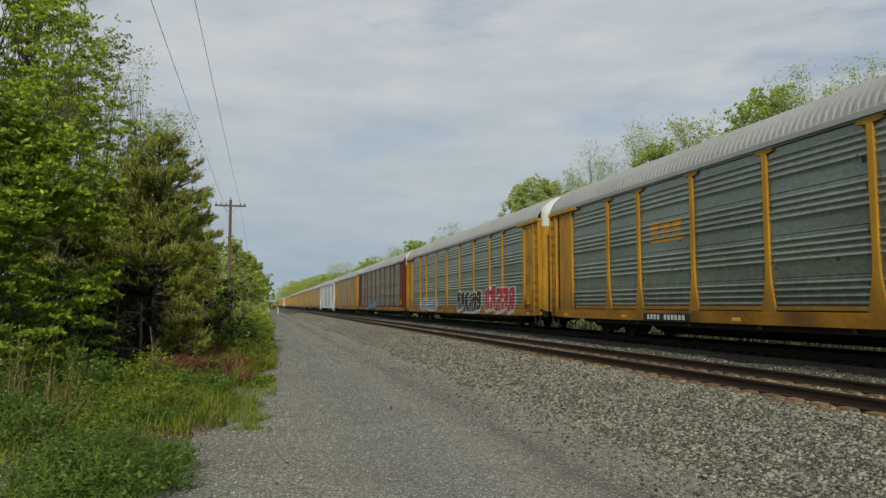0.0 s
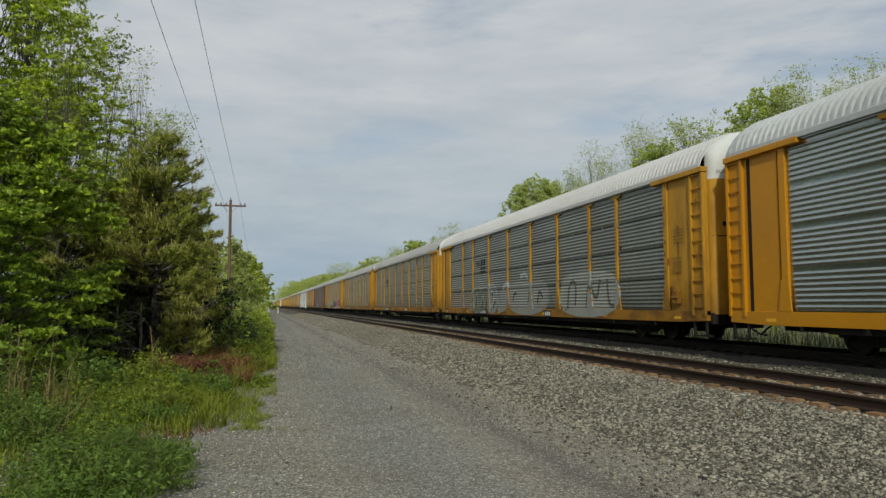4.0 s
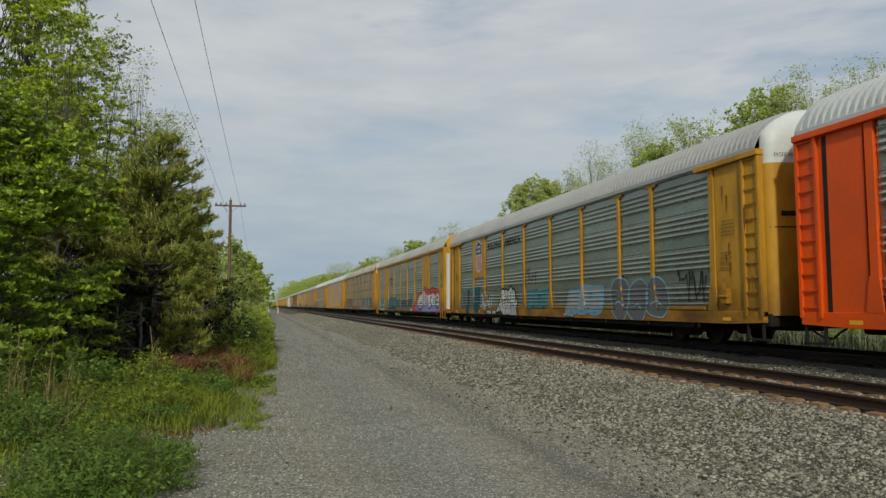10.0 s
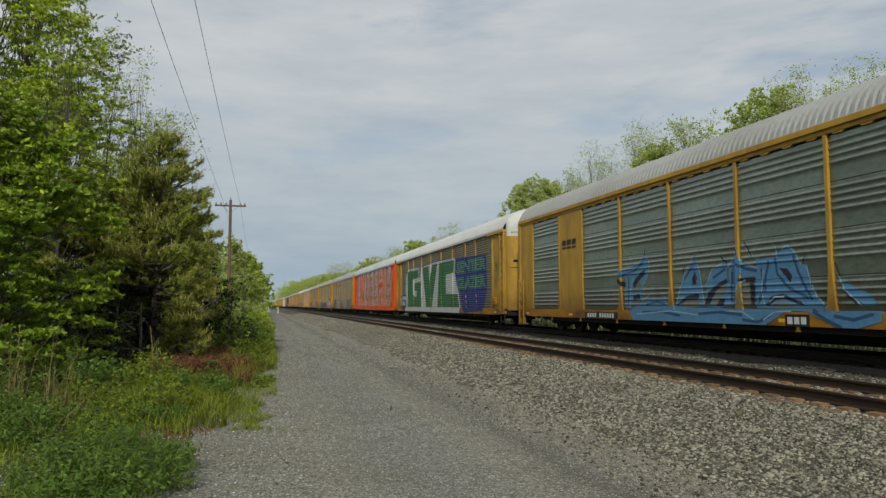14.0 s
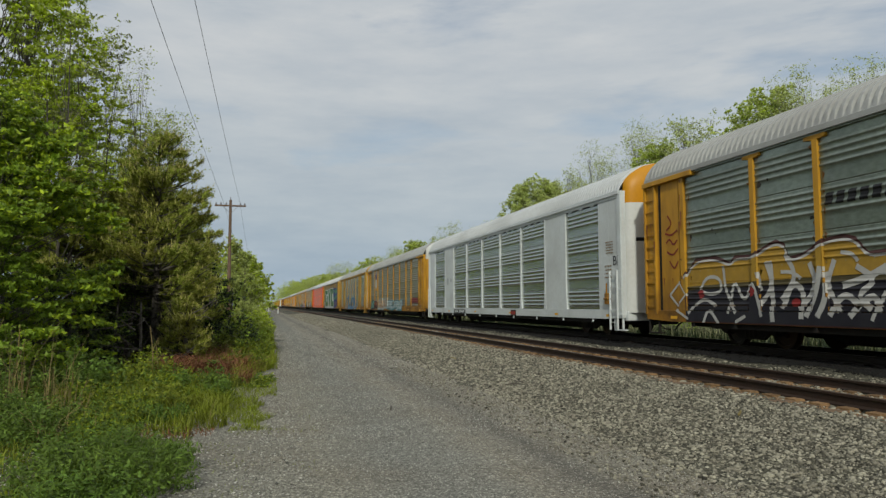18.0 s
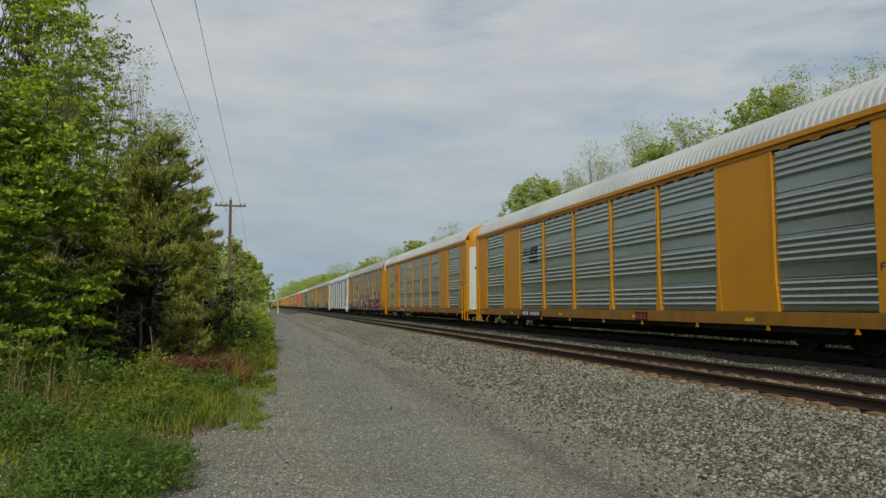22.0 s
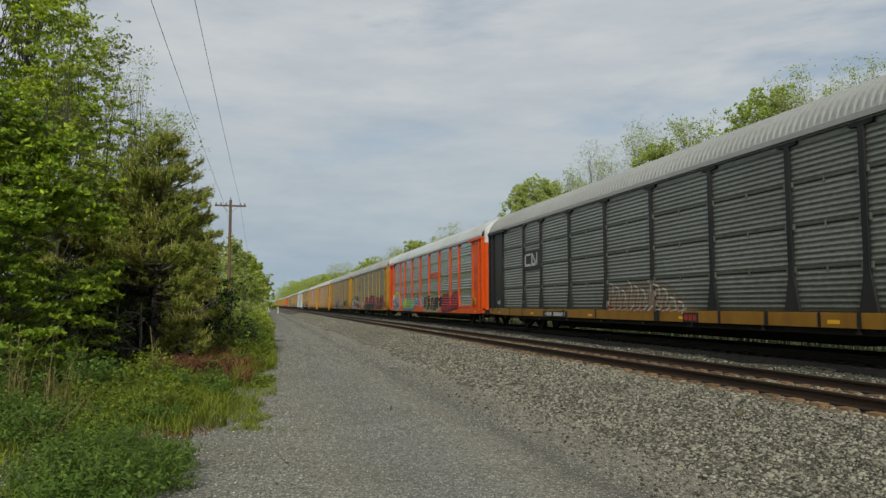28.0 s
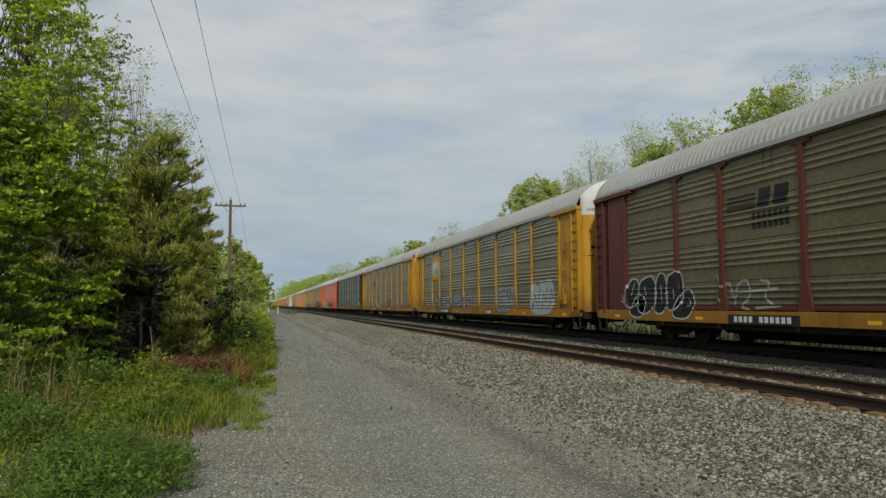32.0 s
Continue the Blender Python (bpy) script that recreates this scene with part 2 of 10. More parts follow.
RUST = (0.16, 0.07, 0.03)
M = {
    "yellow": material("worn_yellow_paint", (0.49, 0.255, 0.02), 0.55, 0, 0.08, 9, 2.4, (0.24, 0.115, 0.018), 0.55, 0.05, stretch=(1, 1, 0.3)),
    "bright_yellow": material("fresh_yellow_paint", (0.53, 0.235, 0.007), 0.45, 0, 0.04, 9, 0.5, (0.36, 0.18, 0.03), 0.3, 0.04),
    "tan": material("faded_tan_paint", (0.46, 0.275, 0.035), 0.6, 0, 0.08, 9, 2.2, (0.22, 0.11, 0.035), 0.6, 0.05, stretch=(1, 1, 0.3)),
    "cream": material("pinkish_cream_paint", (0.58, 0.40, 0.24), 0.5, 0, 0.05, 9, 0.7, (0.40, 0.24, 0.13), 0.5, 0.03),
    "orange": material("orange_paint", (0.72, 0.085, 0.004), 0.45, 0, 0.05, 9, 0.5, (0.35, 0.06, 0.02), 0.35, 0.04),
    "maroon": material("dark_red_paint", (0.11, 0.026, 0.018), 0.5, 0, 0.08, 9, 0.5, (0.05, 0.02, 0.015), 0.5, 0.05),
    "black": material("weathered_black_paint", (0.016, 0.016, 0.018), 0.5, 0, 0.15, 9, 0.5, (0.06, 0.05, 0.04), 0.3, 0.05),
    "white": material("white_paint", (0.60, 0.61, 0.59), 0.45, 0, 0.04, 9, 0.6, (0.45, 0.42, 0.36), 0.35, 0.03),
    "grey_white": material("pale_grey_paint", (0.60, 0.63, 0.63), 0.45, 0, 0.05, 9, 0.6, (0.36, 0.36, 0.34), 0.4, 0.03),
    "rusty_sill": material("rusty_yellow_paint", (0.33, 0.155, 0.012), 0.6, 0, 0.16, 11, 1.3, (0.07, 0.035, 0.013), 0.8, 0.08, stretch=(1, 0.6, 1)),
    "galv": material("galvanised_steel", (0.255, 0.29, 0.24), 0.33, 0.8, 0.2, 13, 0.6, (0.135, 0.155, 0.128), 0.6, 0.03, stretch=(1, 0.5, 1)),
    "galv_bright": material("bright_galvanised_steel", (0.37, 0.40, 0.375), 0.23, 0.95, 0.1, 13, 0.45, (0.28, 0.31, 0.29), 0.5, 0.03, stretch=(1, 0.5, 1)),
    "galv_brown": material("grimy_galvanised_steel", (0.215, 0.197, 0.118), 0.4, 0.55, 0.24, 13, 0.45, (0.095, 0.082, 0.052), 0.55, 0.03, stretch=(1, 0.6, 1)),
    "galv_rusty": material("brown_weathered_steel", (0.17, 0.148, 0.086), 0.45, 0.35, 0.22, 13, 0.45, (0.125, 0.092, 0.055), 0.7, 0.03, stretch=(1, 0.6, 1)),
    "galv_dark": material("dark_galvanised_steel", (0.20, 0.21, 0.182), 0.4, 0.6, 0.22, 13, 0.45, (0.10, 0.10, 0.086), 0.6, 0.03, stretch=(1, 0.6, 1)),
    "roof": material("galvanised_roof_steel", (0.36, 0.362, 0.35), 0.62, 0.0, 0.06, 7, 0.3, (0.27, 0.265, 0.25), 0.5, 0.03),
    "roof_bright": material("new_galvanised_roof", (0.50, 0.515, 0.52), 0.6, 0.0, 0.06, 7, 0.3, (0.30, 0.31, 0.31), 0.4, 0.03),
    "roof_tan": material("dusty_tan_roof", (0.40, 0.36, 0.30), 0.62, 0, 0.08, 7, 0.5, (0.30, 0.255, 0.20), 0.6, 0.03),
    "roof_white": material("white_roof_paint", (0.56, 0.56, 0.55), 0.5, 0, 0.05, 7, 0.3, (0.45, 0.43, 0.40), 0.5, 0.03),
    "reed": material("pale_dry_reeds", (0.22, 0.215, 0.12), 0.8, 0, 0.2, 3, 0.9, (0.12, 0.15, 0.06), 0.7, 0, island=0.35),
    "clear_metal": material("plain_sheet_steel", (0.50, 0.52, 0.54), 0.35, 0.6, 0.05, 7, 0.5, (0.35, 0.36, 0.37), 0.4, 0.02),
    "under": material("sooty_underframe_steel", (0.012, 0.011, 0.010), 0.8, 0, 0.3, 8, 1.2, (0.03, 0.02, 0.015), 0.5, 0.1),
    "wheel": material("dark_wheel_steel", (0.03, 0.026, 0.023), 0.5, 0.6, 0.2, 8, 1.2, RUST, 0.3, 0.05),
    "reflector": material("yellow_reflector", (0.75, 0.40, 0.03), 0.3, 0, 0.03, 20, 1, None, 0, 0),
    "rail": material("rusty_rail_steel", (0.028, 0.017, 0.012), 0.7, 0.0, 0.25, 18, 2.0, (0.04, 0.02, 0.01), 0.5, 0.08),
    # the shade under the train is put into these four near-black colours
    "shaded_rail": material("train_shade_rail", (0.018, 0.014, 0.012), 0.7, 0.1, 0.2, 18, 2.0, (0.03, 0.02, 0.015), 0.5, 0.05),
    "shaded_tie": material("train_shade_tie", (0.02, 0.017, 0.015), 0.9, 0, 0.3, 12, 2.0, None, 0, 0.2, 0.2, (1, 6, 6)),
    "shaded_stone": material("shaded_stone", (0.009, 0.008, 0.007), 0.9, 0, 0.3, 40, 3.0, (0.014, 0.012, 0.010), 0.5, 0.2, island=0.6),
    "shaded_bed": material("train_shade_ballast", (0.007, 0.0065, 0.006), 0.95, 0, 0.5, 17, 0.8, (0.013, 0.012, 0.011), 0.4, 0.8),
    "rail_head": material("worn_rail_head", (0.10, 0.08, 0.065), 0.45, 0.3, 0.15, 18, 2.0, RUST, 0.5, 0.03),
    "plate": material("rusty_tie_plate", (0.22, 0.132, 0.062), 0.85, 0, 0.3, 22, 3.0, (0.12, 0.075, 0.042), 0.5, 0.1, piece=0.35),
    "tie": material("weathered_wooden_tie", (0.16, 0.105, 0.065), 0.9, 0, 0.3, 12, 2.0, (0.07, 0.05, 0.035), 0.6, 0.25, 0.3, (1, 6, 6)),
    "gravel": material("grey_gravel_road", (0.335, 0.322, 0.278), 0.95, 0, 0.2, 60, 0.8, (0.28, 0.245, 0.195), 0.6, 0.0),
    "bed": material("ballast_gravel", (0.175, 0.165, 0.118), 0.95, 0, 0.3, 30, 0.5, (0.13, 0.12, 0.09), 0.5, 0.0),
    "stone": material("ballast_stone", (0.22, 0.206, 0.16), 0.9, 0, 0.25, 40, 3.0, (0.13, 0.115, 0.088), 0.6, 0.2, island=0.85),
    "rusty_stone": material("rust_stained_stone", (0.25, 0.145, 0.07), 0.9, 0, 0.3, 40, 3.0, (0.2, 0.15, 0.10), 0.6, 0.2, island=0.5),
    "pale_stone": material("pale_road_gravel", (0.34, 0.33, 0.295), 0.9, 0, 0.2, 40, 3.0, (0.22, 0.2, 0.17), 0.5, 0.2, island=0.7),
    "soil": material("grassy_soil", (0.07, 0.075, 0.03), 0.95, 0, 0.4, 9, 0.4, (0.12, 0.10, 0.06), 0.6, 0.5),
    "grass": material("green_grass", (0.20, 0.25, 0.012), 0.6, 0, 0.2, 3, 0.9, (0.17, 0.16, 0.035), 0.5, 0, island=0.4, through_light=0.25),
    "dark_grass": material("dark_green_weeds", (0.075, 0.125, 0.011), 0.6, 0, 0.2, 3, 0.9, (0.09, 0.115, 0.018), 0.5, 0, island=0.45, through_light=0.2),
    "dry_grass": material("dry_straw_stalks", (0.20, 0.16, 0.06), 0.8, 0, 0.2, 3, 0.9, (0.24, 0.15, 0.07), 0.5, 0, island=0.35),
    "red_grass": material("reddish_dead_weeds", (0.21, 0.085, 0.045), 0.8, 0, 0.2, 3, 0.9, (0.14, 0.09, 0.03), 0.5, 0, island=0.4),
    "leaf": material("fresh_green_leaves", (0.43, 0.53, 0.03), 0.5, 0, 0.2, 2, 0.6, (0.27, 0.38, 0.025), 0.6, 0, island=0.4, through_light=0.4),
    "leaf_dark": material("deep_green_leaves", (0.19, 0.28, 0.024), 0.5, 0, 0.2, 2, 0.6, (0.14, 0.21, 0.02), 0.6, 0, island=0.4, through_light=0.3),
    "leaf_olive": material("olive_young_leaves", (0.36, 0.40, 0.11), 0.55, 0, 0.2, 2, 0.6, (0.12, 0.13, 0.05), 0.6, 0, island=0.4, through_light=0.3),
    # near-black green with the shade already in its colour
    "leaf_shade": material("shade_black_leaves", (0.022, 0.036, 0.009), 0.6, 0, 0.2, 2, 0.6, (0.03, 0.04, 0.012), 0.6, 0, island=0.4, through_light=0.1),
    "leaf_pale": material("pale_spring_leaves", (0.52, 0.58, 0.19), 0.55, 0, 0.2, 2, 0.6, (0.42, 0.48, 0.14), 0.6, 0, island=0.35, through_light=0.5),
    "needle": material("olive_pine_needles", (0.28, 0.335, 0.046), 0.65, 0, 0.25, 2, 0.7, (0.25, 0.20, 0.045), 0.5, 0, island=0.45, through_light=0.15),
    "candle": material("pale_pine_shoots", (0.33, 0.31, 0.08), 0.7, 0, 0.2, 2, 0.9, (0.28, 0.22, 0.09), 0.5, 0, island=0.35, through_light=0.1),
    "dead_twig": material("dark_dead_twigs", (0.045, 0.038, 0.03), 0.95, 0, 0.3, 12, 2.0, (0.03, 0.025, 0.02), 0.5, 0.1),
    "feather_green": material("blue_green_feathery_weeds", (0.105, 0.18, 0.026), 0.65, 0, 0.2, 3, 0.9, (0.15, 0.18, 0.02), 0.5, 0, island=0.5, through_light=0.25),
    "bark": material("grey_bark", (0.11, 0.098, 0.082), 0.9, 0, 0.3, 14, 2.0, (0.07, 0.06, 0.05), 0.6, 0.4, stretch=(4, 4, 1)),
    "pole": material("weathered_pole_wood", (0.16, 0.105, 0.07), 0.9, 0, 0.25, 10, 1.0, (0.09, 0.06, 0.045), 0.5, 0.2, stretch=(6, 6, 0.5)),
    "wire": material("dark_wire", (0.05, 0.05, 0.055), 0.6, 0.3, 0.1, 5, 1, None, 0, 0),
    "ceramic": material("grey_insulator", (0.22, 0.22, 0.24), 0.3, 0, 0.1, 5, 1, None, 0, 0),
}
stony(M["gravel"], 38.0, 0.62, 1.5, 0.4, 0.16)
wheel_tracks(M["gravel"])
stony(M["bed"], 33.0, 0.5, 1.6, 0.6, 0.2)
# steel sheets darken downwards: grime and low shade share one colour
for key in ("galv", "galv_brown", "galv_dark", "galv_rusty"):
    grime_shade(M[key], (0.06, 0.06, 0.042), 0.6, 2.2, 0.9)
for key in ("galv", "galv_brown", "galv_dark", "galv_bright"):
    skin = M[key].node_tree.nodes["Principled BSDF"]
    skin.inputs["Coat Weight"].default_value, skin.inputs["Coat Roughness"].default_value = 0.5, 0.3
# painted posts and doors get grime and foot shade as colour too
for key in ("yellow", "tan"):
    grime_shade(M[key], (0.12, 0.055, 0.014), 0.6, 2.2, 0.9)
PAINTS = {}


def paint(r, g, b):
    """Sprayed or stencilled paint of that colour."""
    key = (r, g, b)
    if key not in PAINTS:
        PAINTS[key] = material("sprayed_paint", key, 0.55, 0, 0.10, 7, 1.4, tuple(0.6 * c + 0.03 for c in key), 0.35, 0.02)
    return PAINTS[key]


# ---- mesh helpers ----
class Geo:
    """Collects vertices and faces, and turns them into one mesh."""

    def __init__(self):
        self.v, self.f = [], []

    def add(self, verts, faces):
        k = len(self.v)
        self.v += [tuple(p) for p in verts]
        self.f += [tuple(i + k for i in q) for q in faces]
        return self

    def box(self, x0, x1, y0, y1, z0, z1):
        return self.add([(x, y, z) for z in (z0, z1) for y in (y0, y1) for x in (x0, x1)],
                        [(0, 2, 3, 1), (4, 5, 7, 6), (0, 1, 5, 4), (2, 6, 7, 3), (0, 4, 6, 2), (1, 3, 7, 5)])

    def prism(self, outline, a, b, axis="x"):
        """A flat outline pushed from a to b along an axis; its points are the other two coordinates in order."""
        n = len(outline)
        place = {"x": lambda p, q: (q, p[0], p[1]), "y": lambda p, q: (p[0], q, p[1]), "z": lambda p, q: (p[0], p[1], q)}[axis]
        verts = [place(p, a) for p in outline] + [place(p, b) for p in outline]
        return self.add(verts, [tuple(range(n))[::-1], tuple(range(n, 2 * n))] +
                        [(i, (i + 1) % n, n + (i + 1) % n, n + i) for i in range(n)])

    def tube(self, points, radii, sides=6):
        """A round tapered tube through the points."""
        rings, k = [], len(self.v)
        for i, p in enumerate(points):
            p = Vector(p)
            way = (Vector(points[min(i + 1, len(points) - 1)]) - Vector(points[max(i - 1, 0)])).normalized()
            side = way.orthogonal().normalized()
            up = way.cross(side)
            for s in range(sides):
                a = 2 * math.pi * s / sides
                self.v.append(tuple(p + (side * math.cos(a) + up * math.sin(a)) * radii[i]))
        for i in range(len(points) - 1):
            for s in range(sides):
                a, b = k + i * sides + s, k + i * sides + (s + 1) % sides
                self.f.append((a, b, b + sides, a + sides))
        self.f.append(tuple(k + s for s in range(sides))[::-1])
        self.f.append(tuple(k + (len(points) - 1) * sides + s for s in range(sides)))
        return self

    def mesh(self, name, mat, bevel=0.0, smooth=False):
        me = bpy.data.meshes.new(name)
        me.from_pydata(self.v, [], self.f)
        bm = bmesh.new()
        bm.from_mesh(me)
        bmesh.ops.recalc_face_normals(bm, faces=bm.faces)
        if bevel:
            sharp = [e for e in bm.edges if len(e.link_faces) == 2 and e.calc_face_angle(0) > 0.6]
            bmesh.ops.bevel(bm, geom=sharp, offset=bevel, segments=1, affect="EDGES", clamp_overlap=True)
        bm.to_mesh(me)
        bm.free()
        if smooth:
            me.shade_smooth()
        if mat:
            me.materials.append(mat)
        return me


def cloud_mesh(name, verts, faces, mats, index=None):
    """One mesh from big arrays of triangles or quads."""
    me = bpy.data.meshes.new(name)
    verts, faces = np.asarray(verts, dtype=np.float32), np.asarray(faces, dtype=np.int32)
    me.vertices.add(len(verts))
    me.vertices.foreach_set("co", verts.ravel())
    k = faces.shape[1]
    me.loops.add(faces.size)
    me.loops.foreach_set("vertex_index", faces.ravel())
    me.polygons.add(len(faces))
    me.polygons.foreach_set("loop_start", np.arange(0, faces.size, k, dtype=np.int32))
    for m in mats:
        me.materials.append(m)
    if index is not None:
        me.polygons.foreach_set("material_index", np.asarray(index, dtype=np.int32))
    me.update(calc_edges=True)
    return me


def put(name, me, mat=None, parent=None, m=None, label=""):
    """An object on a mesh that others may share, with a material of its own."""
    ob = new(name, me)
    if mat:
        if not me.materials:
            me.materials.append(None)
        ob.material_slots[0].link = "OBJECT"
        ob.material_slots[0].material = mat
    if parent:
        ob.parent = parent
    if m is not None:
        ob.matrix_basis = m
    if label:
        ob["label"] = label
    return ob


def part(name, geo, mat, parent, label="", bevel=0.0, smooth=False):
    return put(name, geo.mesh(name, None, bevel, smooth), mat, parent, None, label)

# ---- the setting: ground, gravel road, ballast bed, two tracks ----
RAIL_Z = 0.45           # top of the near rails
TRACK_LIFT = 0.18       # the train's track lies that much higher
NEAR_TRACK, TRAIN_TRACK = 8.55, 12.75
GAUGE = 1.505


def ground_z(x, y):
    """Height of the earth under road, bed and weeds."""
    if x < 0.4:
        base = 0.05 * min(1.0, (0.4 - x) / 2.0)
    elif x < 4.4:
        base = 0.0
    elif x < 7.0:
        base = 0.245 * (x - 4.4) / 2.6
    elif x < 10.6:
        base = 0.245
    elif x < 11.4:
        base = 0.245 + TRACK_LIFT * (x - 10.6) / 0.8
    elif x < 14.6:
        base = 0.245 + TRACK_LIFT
    elif x < 17.5:
        base = 0.425 - 0.535 * (x - 14.6) / 2.9
    else:
        base = -0.11
    wob = 0.03 * noise.noise((x * 0.6, y * 0.35, 3.0)) if y < 120 else 0.0
    return base + wob * (1.6 if x < 0.3 else 0.7)


def sheet(name, xs, ys, lift, mat, ragged=None, label="", category=""):
    verts, faces = [], []
    for y in ys:
        for i, x in enumerate(xs):
            if ragged and i in (0, len(xs) - 1):
                x += ragged * noise.noise((y * 0.45, i * 5.0, 1.0)) + 0.4 * ragged * noise.noise((y * 2.1, i * 5.0, 2.0))
            verts.append((x, y, ground_z(x, y) + lift))
    n = len(xs)
    for j in range(len(ys) - 1):
        for i in range(n - 1):
            a = j * n + i
            faces.append((a, a + 1, a + n + 1, a + n))
    me = cloud_mesh(name, verts, faces, [mat])
    me.shade_smooth()
    return tagged(put(name, me), label, category, kind="structure")


def steps(*spans):
    out = []
    for a, b, d in spans:
        out += [a + d * i for i in range(int(round((b - a) / d)))]
    return out + [spans[-1][1]]


YS = steps((-720, -60, 60.0), (-60, 0, 6.0), (0, 40, 0.4), (40, 120, 2.0), (120, 400, 20.0), (400, 2400, 200.0))
sheet("ground", [-1500, -400, -100, -40, -20] + steps((-12, 20, 0.5)) + [24, 30, 40, 80, 200, 600, 1500], YS, -0.04, M["soil"],
      label="earth with sparse grass and weeds beside the railway", category="ground")
road = sheet("road", steps((-0.9, 4.6, 0.25)), YS, 0.0, M["gravel"], 0.5,
             "grey compacted gravel service road with worn wheel ruts", "road")
bed = sheet("ballast_bed", steps((4.3, 19.0, 0.35)), YS, 0.008, M["bed"], 0.5,
            "bed of coarse grey crushed stone under the tracks", "ballast")


# near-black sheet paints the train's shade onto the ballast
sheet("track_bed", steps((11.05, 14.9, 0.4)), YS, 0.02, M["shaded_bed"], 0.25,
      "crushed stone under the train's track, the train's shade in its colour", "ballast")


def rail_mesh(length, mat):
    """A rail with foot, web and head."""
    o = [(-0.07, -0.172), (0.07, -0.172), (0.07, -0.155), (0.012, -0.13), (0.012, -0.045), (0.036, -0.035), (0.036, -0.006),
         (0.026, 0.0), (-0.026, 0.0), (-0.036, -0.006), (-0.036, -0.035), (-0.012, -0.045), (-0.012, -0.13), (-0.07, -0.155)]
    return Geo().prism(o, 0, length, "y").mesh("rail", mat)


def railway(x, name, label, tie_from, tie_count, lift=0.0, rail="rail", tie_m="tie", plate_m="plate"):
    track = tagged(new(name), label, "railway track", kind="structure")
    track.matrix_basis = pose(x, 0, RAIL_Z + lift)
    long_rail = rail_mesh(3100.0, M[rail])
    shine = Geo().box(-0.022, 0.022, 0, 3100, 0.0, 0.0015).mesh("rail_head", M["rail_head"])
    for s in (-1, 1):
        r = put("rail", long_rail, None, track, pose(s * GAUGE / 2, -700, 0))
        put("rail_head", shine, None, r)
    tie = Geo().box(-1.3, 1.3, -0.115, 0.115, -0.37, -0.185).mesh("tie", M[tie_m], 0.012)
    plate = Geo().box(-0.23, 0.23, -0.11, 0.11, -0.187, -0.158).mesh("tie_plate", M[plate_m])
    # near-black blocks paint the shaded hollows between ties at the rail's foot
    crib_block = Geo().box(-0.13, 0.13, -0.035, 0.035, -0.20, -0.150).mesh("rail_anchor", M["under"])
    for i in range(tie_count):
        wob = random.uniform(-0.025, 0.025)
        t = put("tie", tie, None, track, pose(random.uniform(-0.05, 0.05), tie_from + i * 0.495 + wob, random.uniform(-0.008, 0.004), 0, 0, random.uniform(-0.8, 0.8)))
        if i < 110:
            for s in (-1, 1):
                p = put("tie_plate", plate, None, t, pose(s * GAUGE / 2, 0, 0.0))
                p.matrix_basis = pose(s * GAUGE / 2 - t.location.x, 0, -t.location.z)
                if i % 2 and lift == 0.0:
                    a = put("rail_anchor", crib_block, None, t)
                    a.matrix_basis = pose(s * GAUGE / 2 - t.location.x, 0.17, -t.location.z)
    rest = Geo()
    for i in range(tie_count, tie_count + 500):
        rest.box(-1.3, 1.3, tie_from + i * 0.495 - 0.115, tie_from + i * 0.495 + 0.115, -0.37, -0.185)
    far = put("distant_ties", rest.mesh("distant_ties", M["tie"]), None, track)
    far["kind"] = "stuff"
    return track


railway(NEAR_TRACK, "railway_track", "empty railway track of rusty rails on wooden ties", 4.0, 200)
# rails, ties and plates under the train take the shade colours
railway(TRAIN_TRACK, "railway_track", "railway track under the train, rails and ties coloured dark for its shade", 2.0, 120, TRACK_LIFT, "shaded_rail", "shaded_tie", "shaded_rail")


